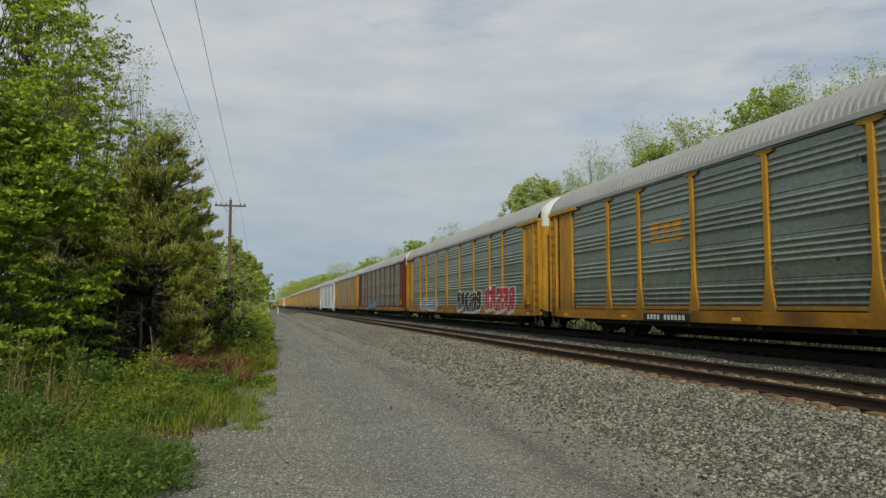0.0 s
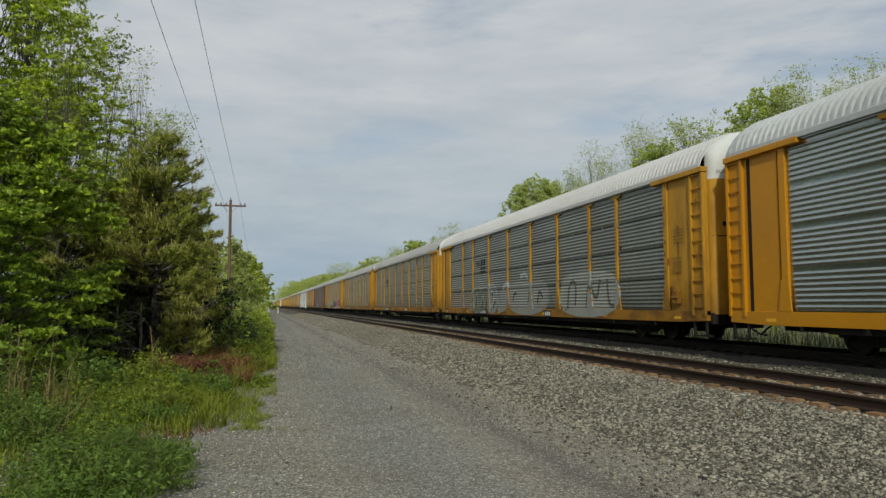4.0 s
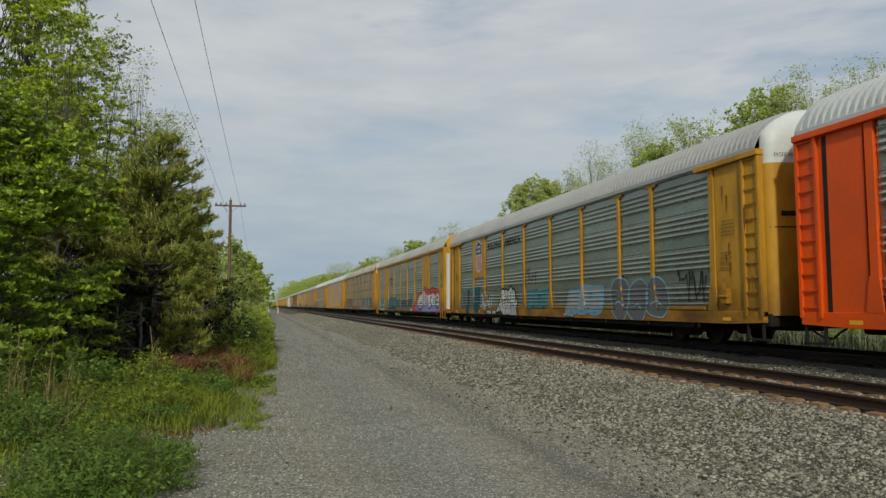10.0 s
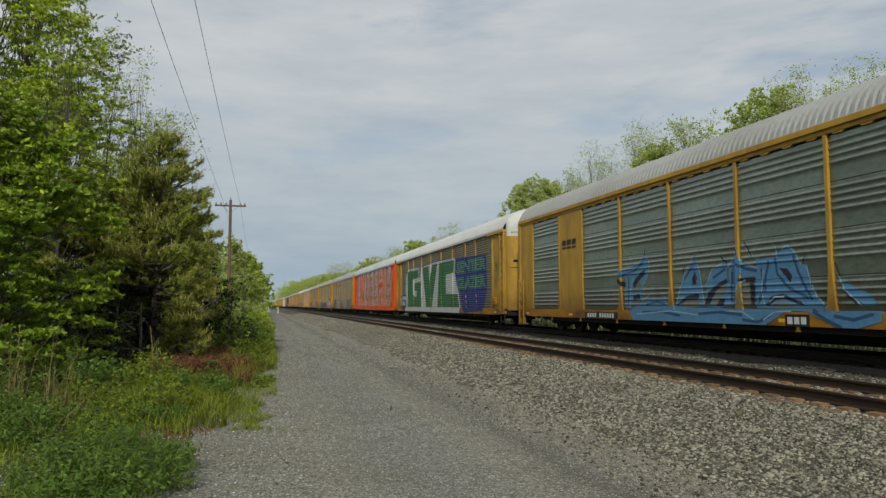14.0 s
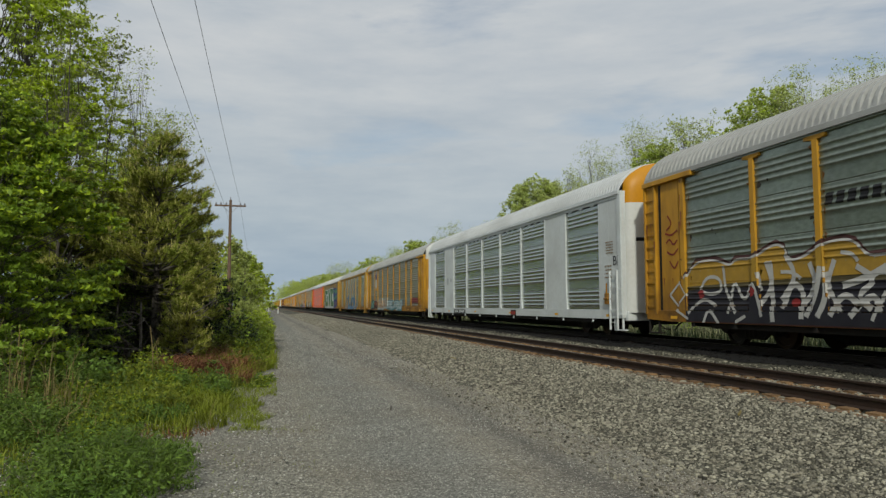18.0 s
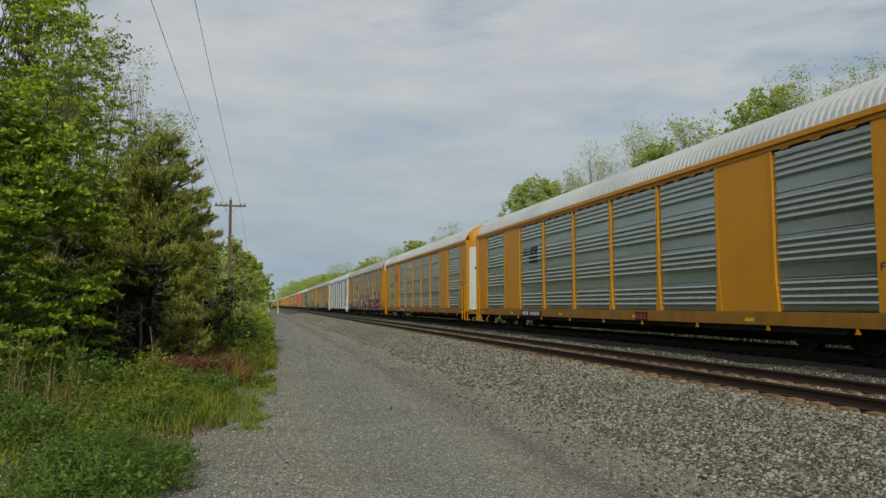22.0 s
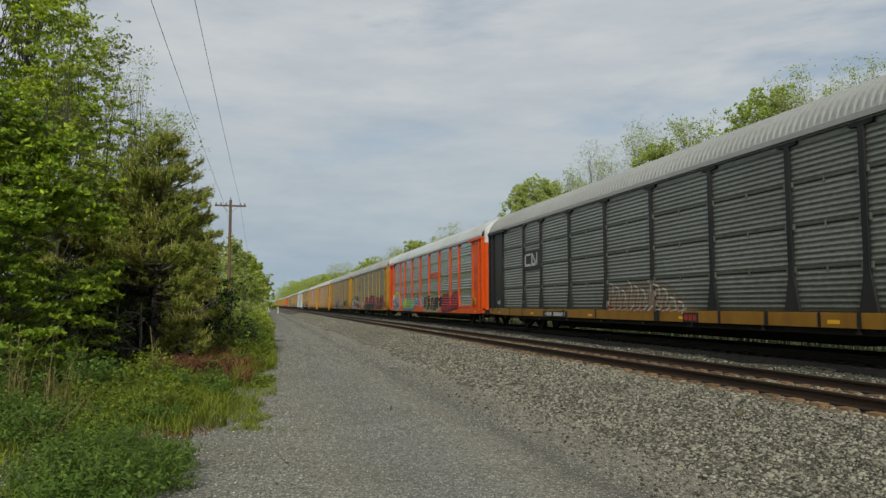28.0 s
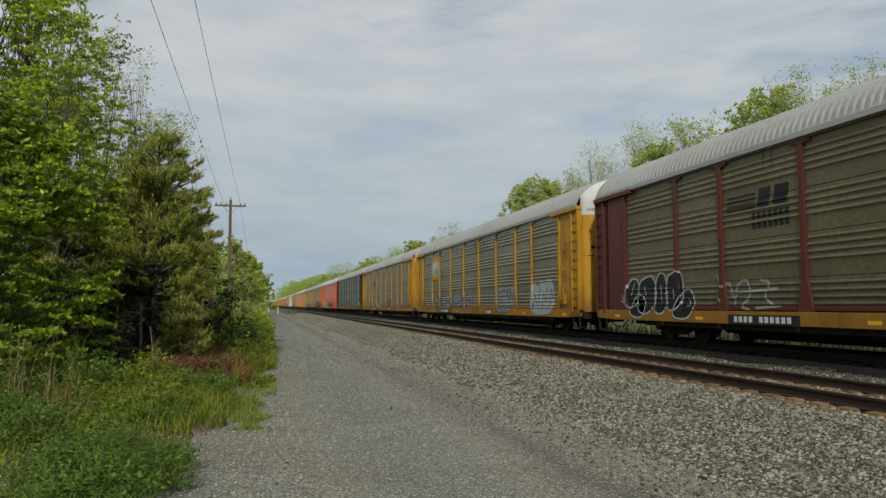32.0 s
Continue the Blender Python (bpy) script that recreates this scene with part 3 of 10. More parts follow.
def scatter_stones():
    """Loose crushed stone on the ballast shoulder and between the rails, and scattered on the road."""
    rng = np.random.default_rng(5)
    phi = (1 + 5 ** 0.5) / 2
    ico = np.array([(-1, phi, 0), (1, phi, 0), (-1, -phi, 0), (1, -phi, 0), (0, -1, phi), (0, 1, phi), (0, -1, -phi), (0, 1, -phi),
                    (phi, 0, -1), (phi, 0, 1), (-phi, 0, -1), (-phi, 0, 1)]) / 1.9
    tri = np.array([0, 11, 5, 0, 5, 1, 0, 1, 7, 0, 7, 10, 0, 10, 11, 1, 5, 9, 5, 11, 4, 11, 10, 2, 10, 7, 6, 7, 1, 8,
                    3, 9, 4, 3, 4, 2, 3, 2, 6, 3, 6, 8, 3, 8, 9, 4, 9, 5, 2, 4, 11, 6, 2, 10, 8, 6, 7, 9, 8, 1]).reshape(-1, 3)
    octa = np.array([(1, 0, 0), (-1, 0, 0), (0, 1, 0), (0, -1, 0), (0, 0, 1), (0, 0, -0.6)]) * 0.95
    octa_tri = np.array([(0, 2, 4), (2, 1, 4), (1, 3, 4), (3, 0, 4), (2, 0, 5), (1, 2, 5), (3, 1, 5), (0, 3, 5)])
    groups = [(4.1, 7.3, 4.5, 13, 26000, 0.010, 0.030), (4.2, 7.4, 13, 30, 17000, 0.015, 0.038), (7.2, 10.9, 6, 30, 13000, 0.018, 0.042),
              (3.3, 4.7, 4.5, 20, 5000, 0.007, 0.024)]
    far_groups = [(4.3, 7.5, 30, 60, 15000, 0.024, 0.05), (4.2, 7.6, 60, 130, 9000, 0.045, 0.085), (7.2, 11.1, 28, 70, 10000, 0.024, 0.055)]
    rusty_groups = [(NEAR_TRACK + s * GAUGE / 2 + a, NEAR_TRACK + s * GAUGE / 2 + a + 0.24, 6, 45, 5200, 0.010, 0.026) for s in (-1, 1) for a in (-0.36, 0.1)]
    road_groups = [(0.0, 4.3, 4.5, 9, 17000, 0.003, 0.012), (0.0, 4.3, 9, 19, 16000, 0.006, 0.016), (0.2, 4.4, 19, 45, 9000, 0.012, 0.03), (-2.8, 0.5, 4.0, 14, 11000, 0.005, 0.02)]
    # near-black stones carry on the painted shade beside the train
    shaded_groups = [(11.0, 12.0, 8, 45, 5000, 0.022, 0.045)]
    for name, chosen, mat, label in (("sooty_stones", shaded_groups, "shaded_stone", "crushed stones beside the train, coloured near black for its shade"), ("ballast_stones", groups, "stone", "loose grey crushed stones on the ballast shoulder"),
                                     ("ballast_stones", far_groups, "stone", "grey crushed stones along the tracks"), ("rusty_stones", rusty_groups, "rusty_stone", "rust-stained crushed stones along the rails"),
                                     ("road_stones", road_groups, "pale_stone", "small pale stones strewn on the gravel road")):
        shape0, tri0 = (ico, tri) if chosen is groups else (octa, octa_tri)
        corners = len(shape0)
        vs, fs, k = [], [], 0
        for x0, x1, y0, y1, n, s0, s1 in chosen:
            px, py = rng.uniform(x0, x1, n), y0 + (y1 - y0) * rng.uniform(0, 1, n) ** 1.3
            size = s0 + (s1 - s0) * rng.uniform(0, 1, n) ** 2
            pz = np.array([ground_z(a, b) for a, b in zip(px, py)])
            shape = shape0[None] * (size[:, None, None] * rng.uniform(0.6, 1.25, (n, 1, 3))) * rng.uniform(0.7, 1.25, (n, corners, 1))
            turn = rng.uniform(0, 2 * np.pi, n)
            c, s = np.cos(turn)[:, None], np.sin(turn)[:, None]
            v = np.stack([shape[..., 0] * c - shape[..., 1] * s, shape[..., 0] * s + shape[..., 1] * c, shape[..., 2] * 0.75], -1)
            v += np.stack([px, py, pz + size * 0.2 + 0.006], -1)[:, None]
            vs.append(v.reshape(-1, 3))
            fs.append((tri0[None] + (np.arange(n) * corners)[:, None, None]).reshape(-1, 3) + k)
            k += n * corners
        ob = new(name, cloud_mesh(name, np.concatenate(vs), np.concatenate(fs), [M[mat]]))
        tagged(ob, label, "gravel", kind="stuff")


scatter_stones()


def broken_sticks():
    """A few pale sticks and dark scraps lying on the stones."""
    for x, y, l, a, mt in ((6.3, 8.4, 0.42, 50, "dry_grass"), (4.9, 13.5, 0.35, 10, "bark"), (5.1, 13.7, 0.25, 120, "bark"), (2.0, 11.2, 0.3, 80, "bark"), (5.4, 20.0, 0.5, 95, "dry_grass")):
        z = ground_z(x, y) + 0.04
        d = (math.cos(radians(a)) * l / 2, math.sin(radians(a)) * l / 2)
        g = Geo().tube([(-d[0], -d[1], 0), (0.02, 0, 0.015), (d[0], d[1], 0.0)], [0.016, 0.014, 0.008], 6)
        ob = tagged(new("stick", g.mesh("stick", M[mt])), "broken stick lying on the crushed stone", "stick")
        ob.matrix_basis = pose(x, y, z)


broken_sticks()

# ---- autorack cars ----
CAR_LENGTH = 29.05      # from coupler to coupler
HALF = 13.92            # half the length of a side with ladders at its ends
HALF_FLUSH = 13.55      # the same for a flush-sided car
POSTS = (-9.15, -7.15, -4.35, -1.47, 1.47, 4.35, 7.15, 9.15)
CORR_END = 11.9
SILL_Z0, SILL_Z1, TOP_Z = 0.76, 1.07, 4.80


def one_rib(z, k=1.0, deep=1.0):
    """A half-round rib."""
    return [(z + 0.004, 0.0), (z - 0.010 * k, 0.0), (z - 0.024 * k, 0.006 * deep), (z - 0.043 * k, 0.018 * deep), (z - 0.055 * k, 0.0215 * deep), (z - 0.067 * k, 0.018 * deep), (z - 0.089 * k, 0.004 * deep), (z - 0.1 * k, 0.0)]


def rib_profile(even):
    """(z, depth) of the corrugated sheet: four groups of four ribs between flats, or four sheets of even ribs."""
    out = [(TOP_Z, 0.0)]
    for group in range(4):
        if even:
            z = TOP_Z - 0.09 - 0.925 * group
            for rib in range(7):
                out += one_rib(z - 0.118 * rib, 1.0, 0.8)
        else:
            z = TOP_Z - 0.19 - 0.957 * group
            for rib in range(4):
                out += one_rib(z - 0.147 * rib)
            if group < 3:
                zs = z - 0.885
                out += [(zs + 0.26, -0.004), (zs + 0.02, -0.004), (zs + 0.003, -0.003), (zs, -0.014), (zs - 0.014, -0.014), (zs - 0.016, 0.0), (zs - 0.026, 0.0)]
    out.append((SILL_Z1 + 0.02, 0.0))
    return out


PROFILES = {False: rib_profile(False), True: rib_profile(True)}
EVEN_RIBS = {}
PANEL_X = -1.555


def arc_z(x):
    """Height of the roof over the distance x from the middle."""
    s = min(1.0, abs(x) / 1.63)
    return 4.84 + 1.02 * (1 - s ** 2.3) ** 0.62


SHARED = {}


def shared(key, make):
    if key not in SHARED:
        SHARED[key] = make()
    return SHARED[key]


def panel_mesh(width, even):
    def make():
        profile = PROFILES[even]
        g, n = Geo(), len(profile)
        verts = [(PANEL_X - d, y, z) for y in (-width / 2, width / 2) for z, d in profile]
        g.add(verts, [(i, i + 1, n + i + 1, n + i) for i in range(n - 1)])
        # bolt heads along the seams and down both edges
        rows = [(z, i * 0.34 - width / 2 + 0.12) for z in ((4.02, 3.06, 2.11, 2.22) if not even else (3.835, 2.91, 1.985)) for i in range(int(width / 0.34))]
        rows += [(4.74 - 0.24 * i, s * (width / 2 - 0.13)) for i in range(15) for s in (-1, 1)]
        for z, y in rows:
            x, r = PANEL_X - 0.004, 0.014
            g.add([(x - 0.012, y, z), (x, y - r, z), (x, y, z + r), (x, y + r, z), (x, y, z - r)], [(0, 2, 1), (0, 3, 2), (0, 4, 3), (0, 1, 4)])
        return g.mesh("side_panel", None, 0.0, True)
    return shared(("panel", round(width, 3), even), make)


def post_mesh(kind):
    def make():
        w = 0.075 if kind == "A" else 0.05
        flare = 0.23 if kind == "A" else 0.13
        o = [(-flare, SILL_Z1), (-w * 1.2, SILL_Z1 + 0.72), (-w, SILL_Z1 + 0.9), (-w, TOP_Z - 0.12)]
        o += [(-0.30, TOP_Z - 0.095), (-0.30, TOP_Z + 0.005)] if kind == "A" else [(-w, TOP_Z)]
        o += [(-y, z) for y, z in reversed(o)]
        return Geo().prism(o, -1.616, -1.55).mesh("post", None, 0.006)
    return shared(("post", kind), make)


def roof_mesh(half):
    def make():
        xs = [1.63 * math.sin(math.pi / 2 * i / 9) for i in range(-9, 10)]
        g, pitch, y = Geo(), 0.205, -half + 0.12
        ys = []
        while y < half - 0.3:
            ys += [(y, 0.0), (y + 0.08, 0.0), (y + 0.10, 0.065), (y + 0.185, 0.065)]
            y += pitch
        ys.append((half + 0.02, 0.0))
        n = len(xs)
        fade = lambda x: min(1.0, (1.0 - abs(x) / 1.63) * 9)
        verts = [(x * (1 + d * fade(x) / 1.7), y, arc_z(x) + d * fade(x)) for y, d in ys for x in xs]
        faces = [(j * n + i, j * n + i + 1, (j + 1) * n + i + 1, (j + 1) * n + i) for j in range(len(ys) - 1) for i in range(n - 1)]
        g.add(verts, faces)
        return g.mesh("roof", None)
    return shared(("roof", half), make)


def door_plan(s):
    """Plan of the end door for s from -1 to 1: x and how far it stands out past the side's end."""
    a = s * math.pi / 2
    x = 1.5 * math.copysign(abs(math.sin(a)) ** 0.62, s)
    return x, 0.40 * max(0.0, math.cos(a)) ** 0.55


def door_mesh(upper, half):
    def make():
        g, n = Geo(), 25
        plan = [door_plan(-1 + 2 * i / (n - 1)) for i in range(n)]
        if not upper:
            verts = [(x, half - 0.12 + d, z) for z in (0.98, 4.52) for x, d in plan]
            return g.add(verts, [(i, i + 1, n + i + 1, n + i) for i in range(n - 1)]).mesh("end_door", None, 0, True)
        rows = []
        for k in range(7):
            f = k / 6
            lean = 0.0 if f < 0.5 else 0.55 * ((f - 0.5) / 0.5) ** 2
            rows.append([(x * (1 - 0.02 * f), half - 0.12 + d * (1 - lean), 4.52 + (arc_z(x * 0.98) + 0.02 - 4.52) * f) for x, d in plan])
        rows.append([(x * 0.97, half - 0.2, arc_z(x * 0.98) - 0.01) for x, d in plan])
        verts = [p for r in rows for p in r]
        return g.add(verts, [(j * n + i, j * n + i + 1, (j + 1) * n + i + 1, (j + 1) * n + i) for j in range(7) for i in range(n - 1)]).mesh("door_cap", None, 0, True)
    return shared(("door", upper, half), make)


def ladder_geo(x, y0, y1, z0, z1, rungs, rail=0.035):
    g = Geo()
    for y in (y0, y1 - rail):
        g.box(x - 0.06, x, y, y + rail, z0, z1)
    for i in range(rungs):
        z = z0 + (z1 - z0) * (i + 0.6) / rungs
        g.box(x - 0.045, x - 0.015, y0 + 0.01, y1 - 0.01, z, z + 0.025)
    return g


def wheelset_mesh():
    """Axle with two flanged wheels."""
    def make():
        g = Geo()
        g.tube([(-1.05, 0, 0), (1.05, 0, 0)], [0.08, 0.08], 10)
        for s in (-1, 1):
            xs = [(0.66, 0.46), (0.685, 0.46), (0.69, 0.42), (0.80, 0.415), (0.80, 0.35), (0.765, 0.33), (0.765, 0.16), (0.82, 0.12)]
            n = 24
            verts = [(s * x, r * math.cos(2 * math.pi * k / n), r * math.sin(2 * math.pi * k / n)) for x, r in xs for k in range(n)]
            faces = [(j * n + k, j * n + (k + 1) % n, (j + 1) * n + (k + 1) % n, (j + 1) * n + k) for j in range(len(xs) - 1) for k in range(n)]
            g.add(verts, faces + [tuple(range(n)), tuple(range((len(xs) - 1) * n, len(xs) * n))])
        return g.mesh("wheelset", None)
    return shared("wheelset", make)


def bogie_mesh():
    """Cast side frames, springs and bolster."""
    def make():
        g = Geo()
        for s in (-1, 1):
            o = [(-1.15, 0.50), (-1.15, 0.36), (-0.68, 0.36), (-0.42, 0.20), (0.42, 0.20), (0.68, 0.36), (1.15, 0.36), (1.15, 0.50), (0.70, 0.56), (0.4, 0.70), (-0.4, 0.70), (-0.70, 0.56)]
            g.prism(o, s * 0.94, s * 1.06)
            for y in (-0.16, 0.0, 0.16):
                g.tube([(s * 1.02, y, 0.24), (s * 1.02, y, 0.52)], [0.07, 0.07], 8)
            for y in (-0.875, 0.875):
                g.tube([(s * 0.9, y, 0.42), (s * 1.13, y, 0.42)], [0.13, 0.11], 10)
        g.box(-1.15, 1.15, -0.2, 0.2, 0.46, 0.70)
        return g.mesh("bogie", None, 0.012)
    return shared("bogie", make)


def clips_geo(z):
    """Small clamps that hold the sheets beside each post and at mid bay."""
    g = Geo()
    for p in POSTS:
        for s in (-1, 1):
            g.box(-1.60, -1.553, p + s * 0.115 - 0.03, p + s * 0.115 + 0.03, z - 0.05, z + 0.09)
    for a, b in zip(POSTS, POSTS[1:]):
        g.box(-1.59, -1.553, (a + b) / 2 - 0.02, (a + b) / 2 + 0.02, z - 0.05, z + 0.07)
    return g


def rail_clips_geo(edges):
    """Small rounded clips along the top rail over each ribbed bay."""
    g = Geo()
    for a, b in zip(edges, edges[1:]):
        if not 7.0 < abs(a + b) / 2 < 9.2:
            n = max(2, int((b - a) / 0.7))
            for i in range(n):
                y = a + (b - a) * (i + 0.5) / n
                g.prism([(y - 0.16, TOP_Z - 0.08), (y - 0.11, TOP_Z - 0.125), (y + 0.11, TOP_Z - 0.125), (y + 0.16, TOP_Z - 0.08)], -1.612, -1.55)
    return g


def rail_slot_shade_geo(edges):
    """A near-black strip for the shaded slot between the ribbed sheet and the top rail."""
    g = Geo()
    for a, b in zip(edges, edges[1:]):
        if not 7.0 < abs(a + b) / 2 < 9.2:
            g.box(-1.5635, -1.552, a + 0.05, b - 0.05, TOP_Z - 0.125, TOP_Z - 0.08)
    return g


def tabs_geo():
    """Tie-down tabs and brackets under the side sill."""
    g = Geo()
    for y in (-11.4, -8.9, -6.2, -3.4, -0.9, 1.8, 4.6, 7.3, 9.9, 11.6):
        g.box(-1.615, -1.58, y - 0.035, y + 0.035, SILL_Z0 - 0.10, SILL_Z0 + 0.02)
        g.box(-1.618, -1.60, y - 0.07, y + 0.07, SILL_Z0 - 0.115, SILL_Z0 - 0.085)
    return g


WHEELS = {-1: [], 1: []}


def data_panel(g, y, z, w, h, lines):
    """Small stencilled lettering that cannot be read: short bars."""
    for i in range(lines):
        zz = z - h * i / max(lines, 1)
        y0 = y - w / 2
        while y0 < y + w / 2 - 0.02:
            d = random.uniform(0.03, 0.10)
            g.box(-1.6165, -1.6135, y0, min(y0 + d, y + w / 2), zz, zz + h / lines * 0.36)
            y0 += d + 0.035


def slot_geo(half):
    """A dark slot across the curved end door."""
    g = Geo()
    xs = [-1.22 + 0.09 * i for i in range(10)]
    verts = [(x, door_y(x, half) + d, z) for x in xs for d, z in ((0.005, 3.27), (0.005, 3.39), (-0.03, 3.39), (-0.03, 3.27))]
    g.add(verts, [(4 * i + j, 4 * i + (j + 1) % 4, 4 * i + 4 + (j + 1) % 4, 4 * i + 4 + j) for i in range(9) for j in range(4)])
    return g


def autorack(spec):
    """One covered car carrier. Its local origin is at the top of the rails under its middle; -x faces the road."""
    kind, frame_m, sill_m, panel_m = spec["kind"], M[spec["frame"]], M[spec["sill"]], M[spec["panel"]]
    solid = kind == "B"
    half = HALF_FLUSH if solid else HALF
    car = tagged(new("autorack_car"), spec["label"], "railway car", group="cars of the freight train")
    near = spec.get("near", True)

    def shp(name, key, geo, mat, label="", bevel=0.006, m=None):
        return put(name, shared(key, lambda: geo().mesh(name, None, bevel)), mat, car, m, label)

    # frame and deck
    shp("side_sill", ("sill", kind), lambda: Geo().prism([(-half, SILL_Z0 + 0.05), (-half + 1.2, SILL_Z0), (half - 1.2, SILL_Z0), (half, SILL_Z0 + 0.05), (half, SILL_Z1), (-half, SILL_Z1)], -1.625, -1.5), sill_m)
    shp("side_sill", ("sill_far", kind), lambda: Geo().prism([(-half, SILL_Z0 + 0.05), (-half + 1.2, SILL_Z0), (half - 1.2, SILL_Z0), (half, SILL_Z0 + 0.05), (half, SILL_Z1), (-half, SILL_Z1)], 1.5, 1.625), sill_m)
    shp("deck", ("deck", kind), lambda: Geo().box(-1.5, 1.5, -half, half, 0.92, 1.0), M["under"])
    shp("center_sill", "center", lambda: Geo().prism([(-13.6, 0.92), (-13.6, 0.6), (-8.6, 0.56), (-7.8, 0.34), (7.8, 0.34), (8.6, 0.56), (13.6, 0.6), (13.6, 0.92)], -0.36, 0.36), M["under"], "", 0.02)
    for y in (-5.05, -1.45, 1.45, 5.05):
        shp("crossbearer", "bearer", lambda: Geo().box(-1.48, 1.48, -0.15, 0.15, 0.62, 0.92), M["under"], m=pose(0, y, 0))
    shp("side_bearer", "bearer_long", lambda: Geo().prism([(-11.2, 0.9), (-11.0, 0.62), (11.0, 0.62), (11.2, 0.9)], -1.5, -1.44), M["under"], "", 0.01)
    shp("air_tank", "tank", lambda: Geo().tube([(-0.9, 2.2, 0.68), (-0.9, 3.6, 0.68)], [0.2, 0.2], 12), M["under"])
    shp("brake_valve", "valve", lambda: Geo().box(-1.3, -0.7, -3.4, -2.7, 0.52, 0.92), M["under"], "", 0.04)
    shp("far_wall", ("far_wall", kind), lambda: Geo().box(1.55, 1.6, -half, half, SILL_Z1, TOP_Z + 0.03), panel_m)
    # corrugated sides between posts
    even = bool(spec.get("seams") or spec.get("even"))
    EVEN_RIBS[car.name] = even
    edges = [-CORR_END, *POSTS, CORR_END]
    for a, b in zip(edges, edges[1:]):
        plated = solid and 7.0 < abs(a + b) / 2 < 9.2
        if plated:
            shp("plate_panel", ("plate", round(b - a, 2)), lambda: Geo().box(-1.6, -1.54, -(b - a) / 2, (b - a) / 2, SILL_Z1, TOP_Z), frame_m, "", 0.01, pose(0, (a + b) / 2, 0))
        else:
            put("side_panel", panel_mesh(b - a, even), panel_m, car, pose(0, (a + b) / 2, 0))
    for p in POSTS:
        put("post", post_mesh(kind), frame_m, car, pose(0, p, 0))
    if spec.get("seams"):
        for z in (1.96, 2.885, 3.81):
            shp("seam", ("seam", z), lambda: Geo().box(-1.564, -1.553, -CORR_END, CORR_END, z, z + 0.04), M["under"], "", 0, None)
            shp("seam_hardware", ("clips", z), lambda: clips_geo(z), panel_m, "", 0.006, None)["kind"] = "stuff"
    if not solid and not even:
        for a, b in zip(edges, edges[1:]):
            shp("kick_plate", ("kick", round(b - a, 2)), lambda: Geo().box(-1.612, -1.55, 0.24 - (b - a) / 2, (b - a) / 2 - 0.24, SILL_Z1 + 0.03, SILL_Z1 + 0.115), frame_m, m=pose(0, (a + b) / 2, 0))
    # top rail under the eave
    shp("top_rail", ("top", kind), lambda: Geo().box(-1.62, -1.53, -half, half, TOP_Z - 0.02 if kind == "A" else TOP_Z - 0.08, TOP_Z + 0.05), frame_m if solid else panel_m)
    if solid:
        shp("rail_hardware", "rail_clips", lambda: rail_clips_geo(edges), frame_m, "", 0.004)["kind"] = "stuff"
        # the slot's shade is a strip of near-black colour
        shp("rail_gap", "rail_gap", lambda: rail_slot_shade_geo(edges), M["under"], "", 0)["kind"] = "stuff"
    shp("sill_hardware", "sill_tabs", lambda: tabs_geo(), frame_m if solid else M["under"], "", 0)["kind"] = "stuff"
    put("roof", roof_mesh(half), M[spec.get("roof", "roof")], car)
    shp("fascia", ("fascia", kind), lambda: Geo().box(-1.675, -1.63, -half + 0.1, half - 0.1, TOP_Z + 0.02, TOP_Z + 0.15), frame_m if solid else M[spec.get("roof", "roof")])
    # ends
    for s in (1, -1):
        turn = pose(0, 0, 0) if s == 1 else Matrix.Diagonal((1, -1, 1, 1))
        end_y = lambda a, b: (a, b) if s == 1 else (-b, -a)
        y0, y1 = end_y(CORR_END, half)
        if solid:
            e0, e1 = end_y(CORR_END, half - 0.25)
            shp("end_panel", ("endB", s), lambda: Geo().box(-1.6, -1.54, e0, e1, SILL_Z1, TOP_Z), frame_m, "", 0.01)
            shp("panel_seam", ("seamB", s), lambda: Geo().box(-1.603, -1.6, e0 + 0.66, e0 + 0.67, SILL_Z1 + 0.05, TOP_Z - 0.1), M["rusty_sill"] if spec["frame"] != "grey_white" else frame_m, "", 0)
            c0, c1 = end_y(half - 0.25, half + 0.02)
            shp("corner_post", ("cornB", s), lambda: Geo().box(-1.655, -1.42, c0, c1, SILL_Z0 + 0.1, TOP_Z + 0.12), frame_m, "", 0.03)
            l0, l1 = end_y(half - 0.72, half - 0.2)
            shp("ladder", ("ladB", s), lambda: ladder_geo(-1.66, l0, l1, 0.42, 2.35, 5), frame_m, "", 0)
        else:
            p0, p1 = end_y(CORR_END, CORR_END + 0.3)
            shp("end_post", ("endpost", s), lambda: Geo().box(-1.628, -1.54, p0 + 0.02, p1 - 0.08, SILL_Z1, TOP_Z).prism([(p0 - 0.06, SILL_Z1), (p1 + 0.05, SILL_Z1), (p1 - 0.05, SILL_Z1 + 0.7), (p0 + 0.02, SILL_Z1 + 0.7)], -1.63, -1.6), frame_m)
            q0, q1 = end_y(CORR_END + 0.3, half - 0.6)
            shp("end_panel", ("endA", s), lambda: Geo().box(-1.585, -1.54, q0, q1, SILL_Z1 - 0.08, TOP_Z), frame_m)
            l0, l1 = end_y(half - 0.6, half)
            shp("ladder", ("ladA", s), lambda: ladder_geo(-1.605, l0, l1, 0.95, TOP_Z, 11, 0.07), frame_m, "", 0)
            shp("ladder_plate", ("ladP", s), lambda: Geo().box(-1.6, -1.5, l0, l1, 0.95, TOP_Z), frame_m)
            b0, b1 = end_y(CORR_END - 0.45, half + 0.03)
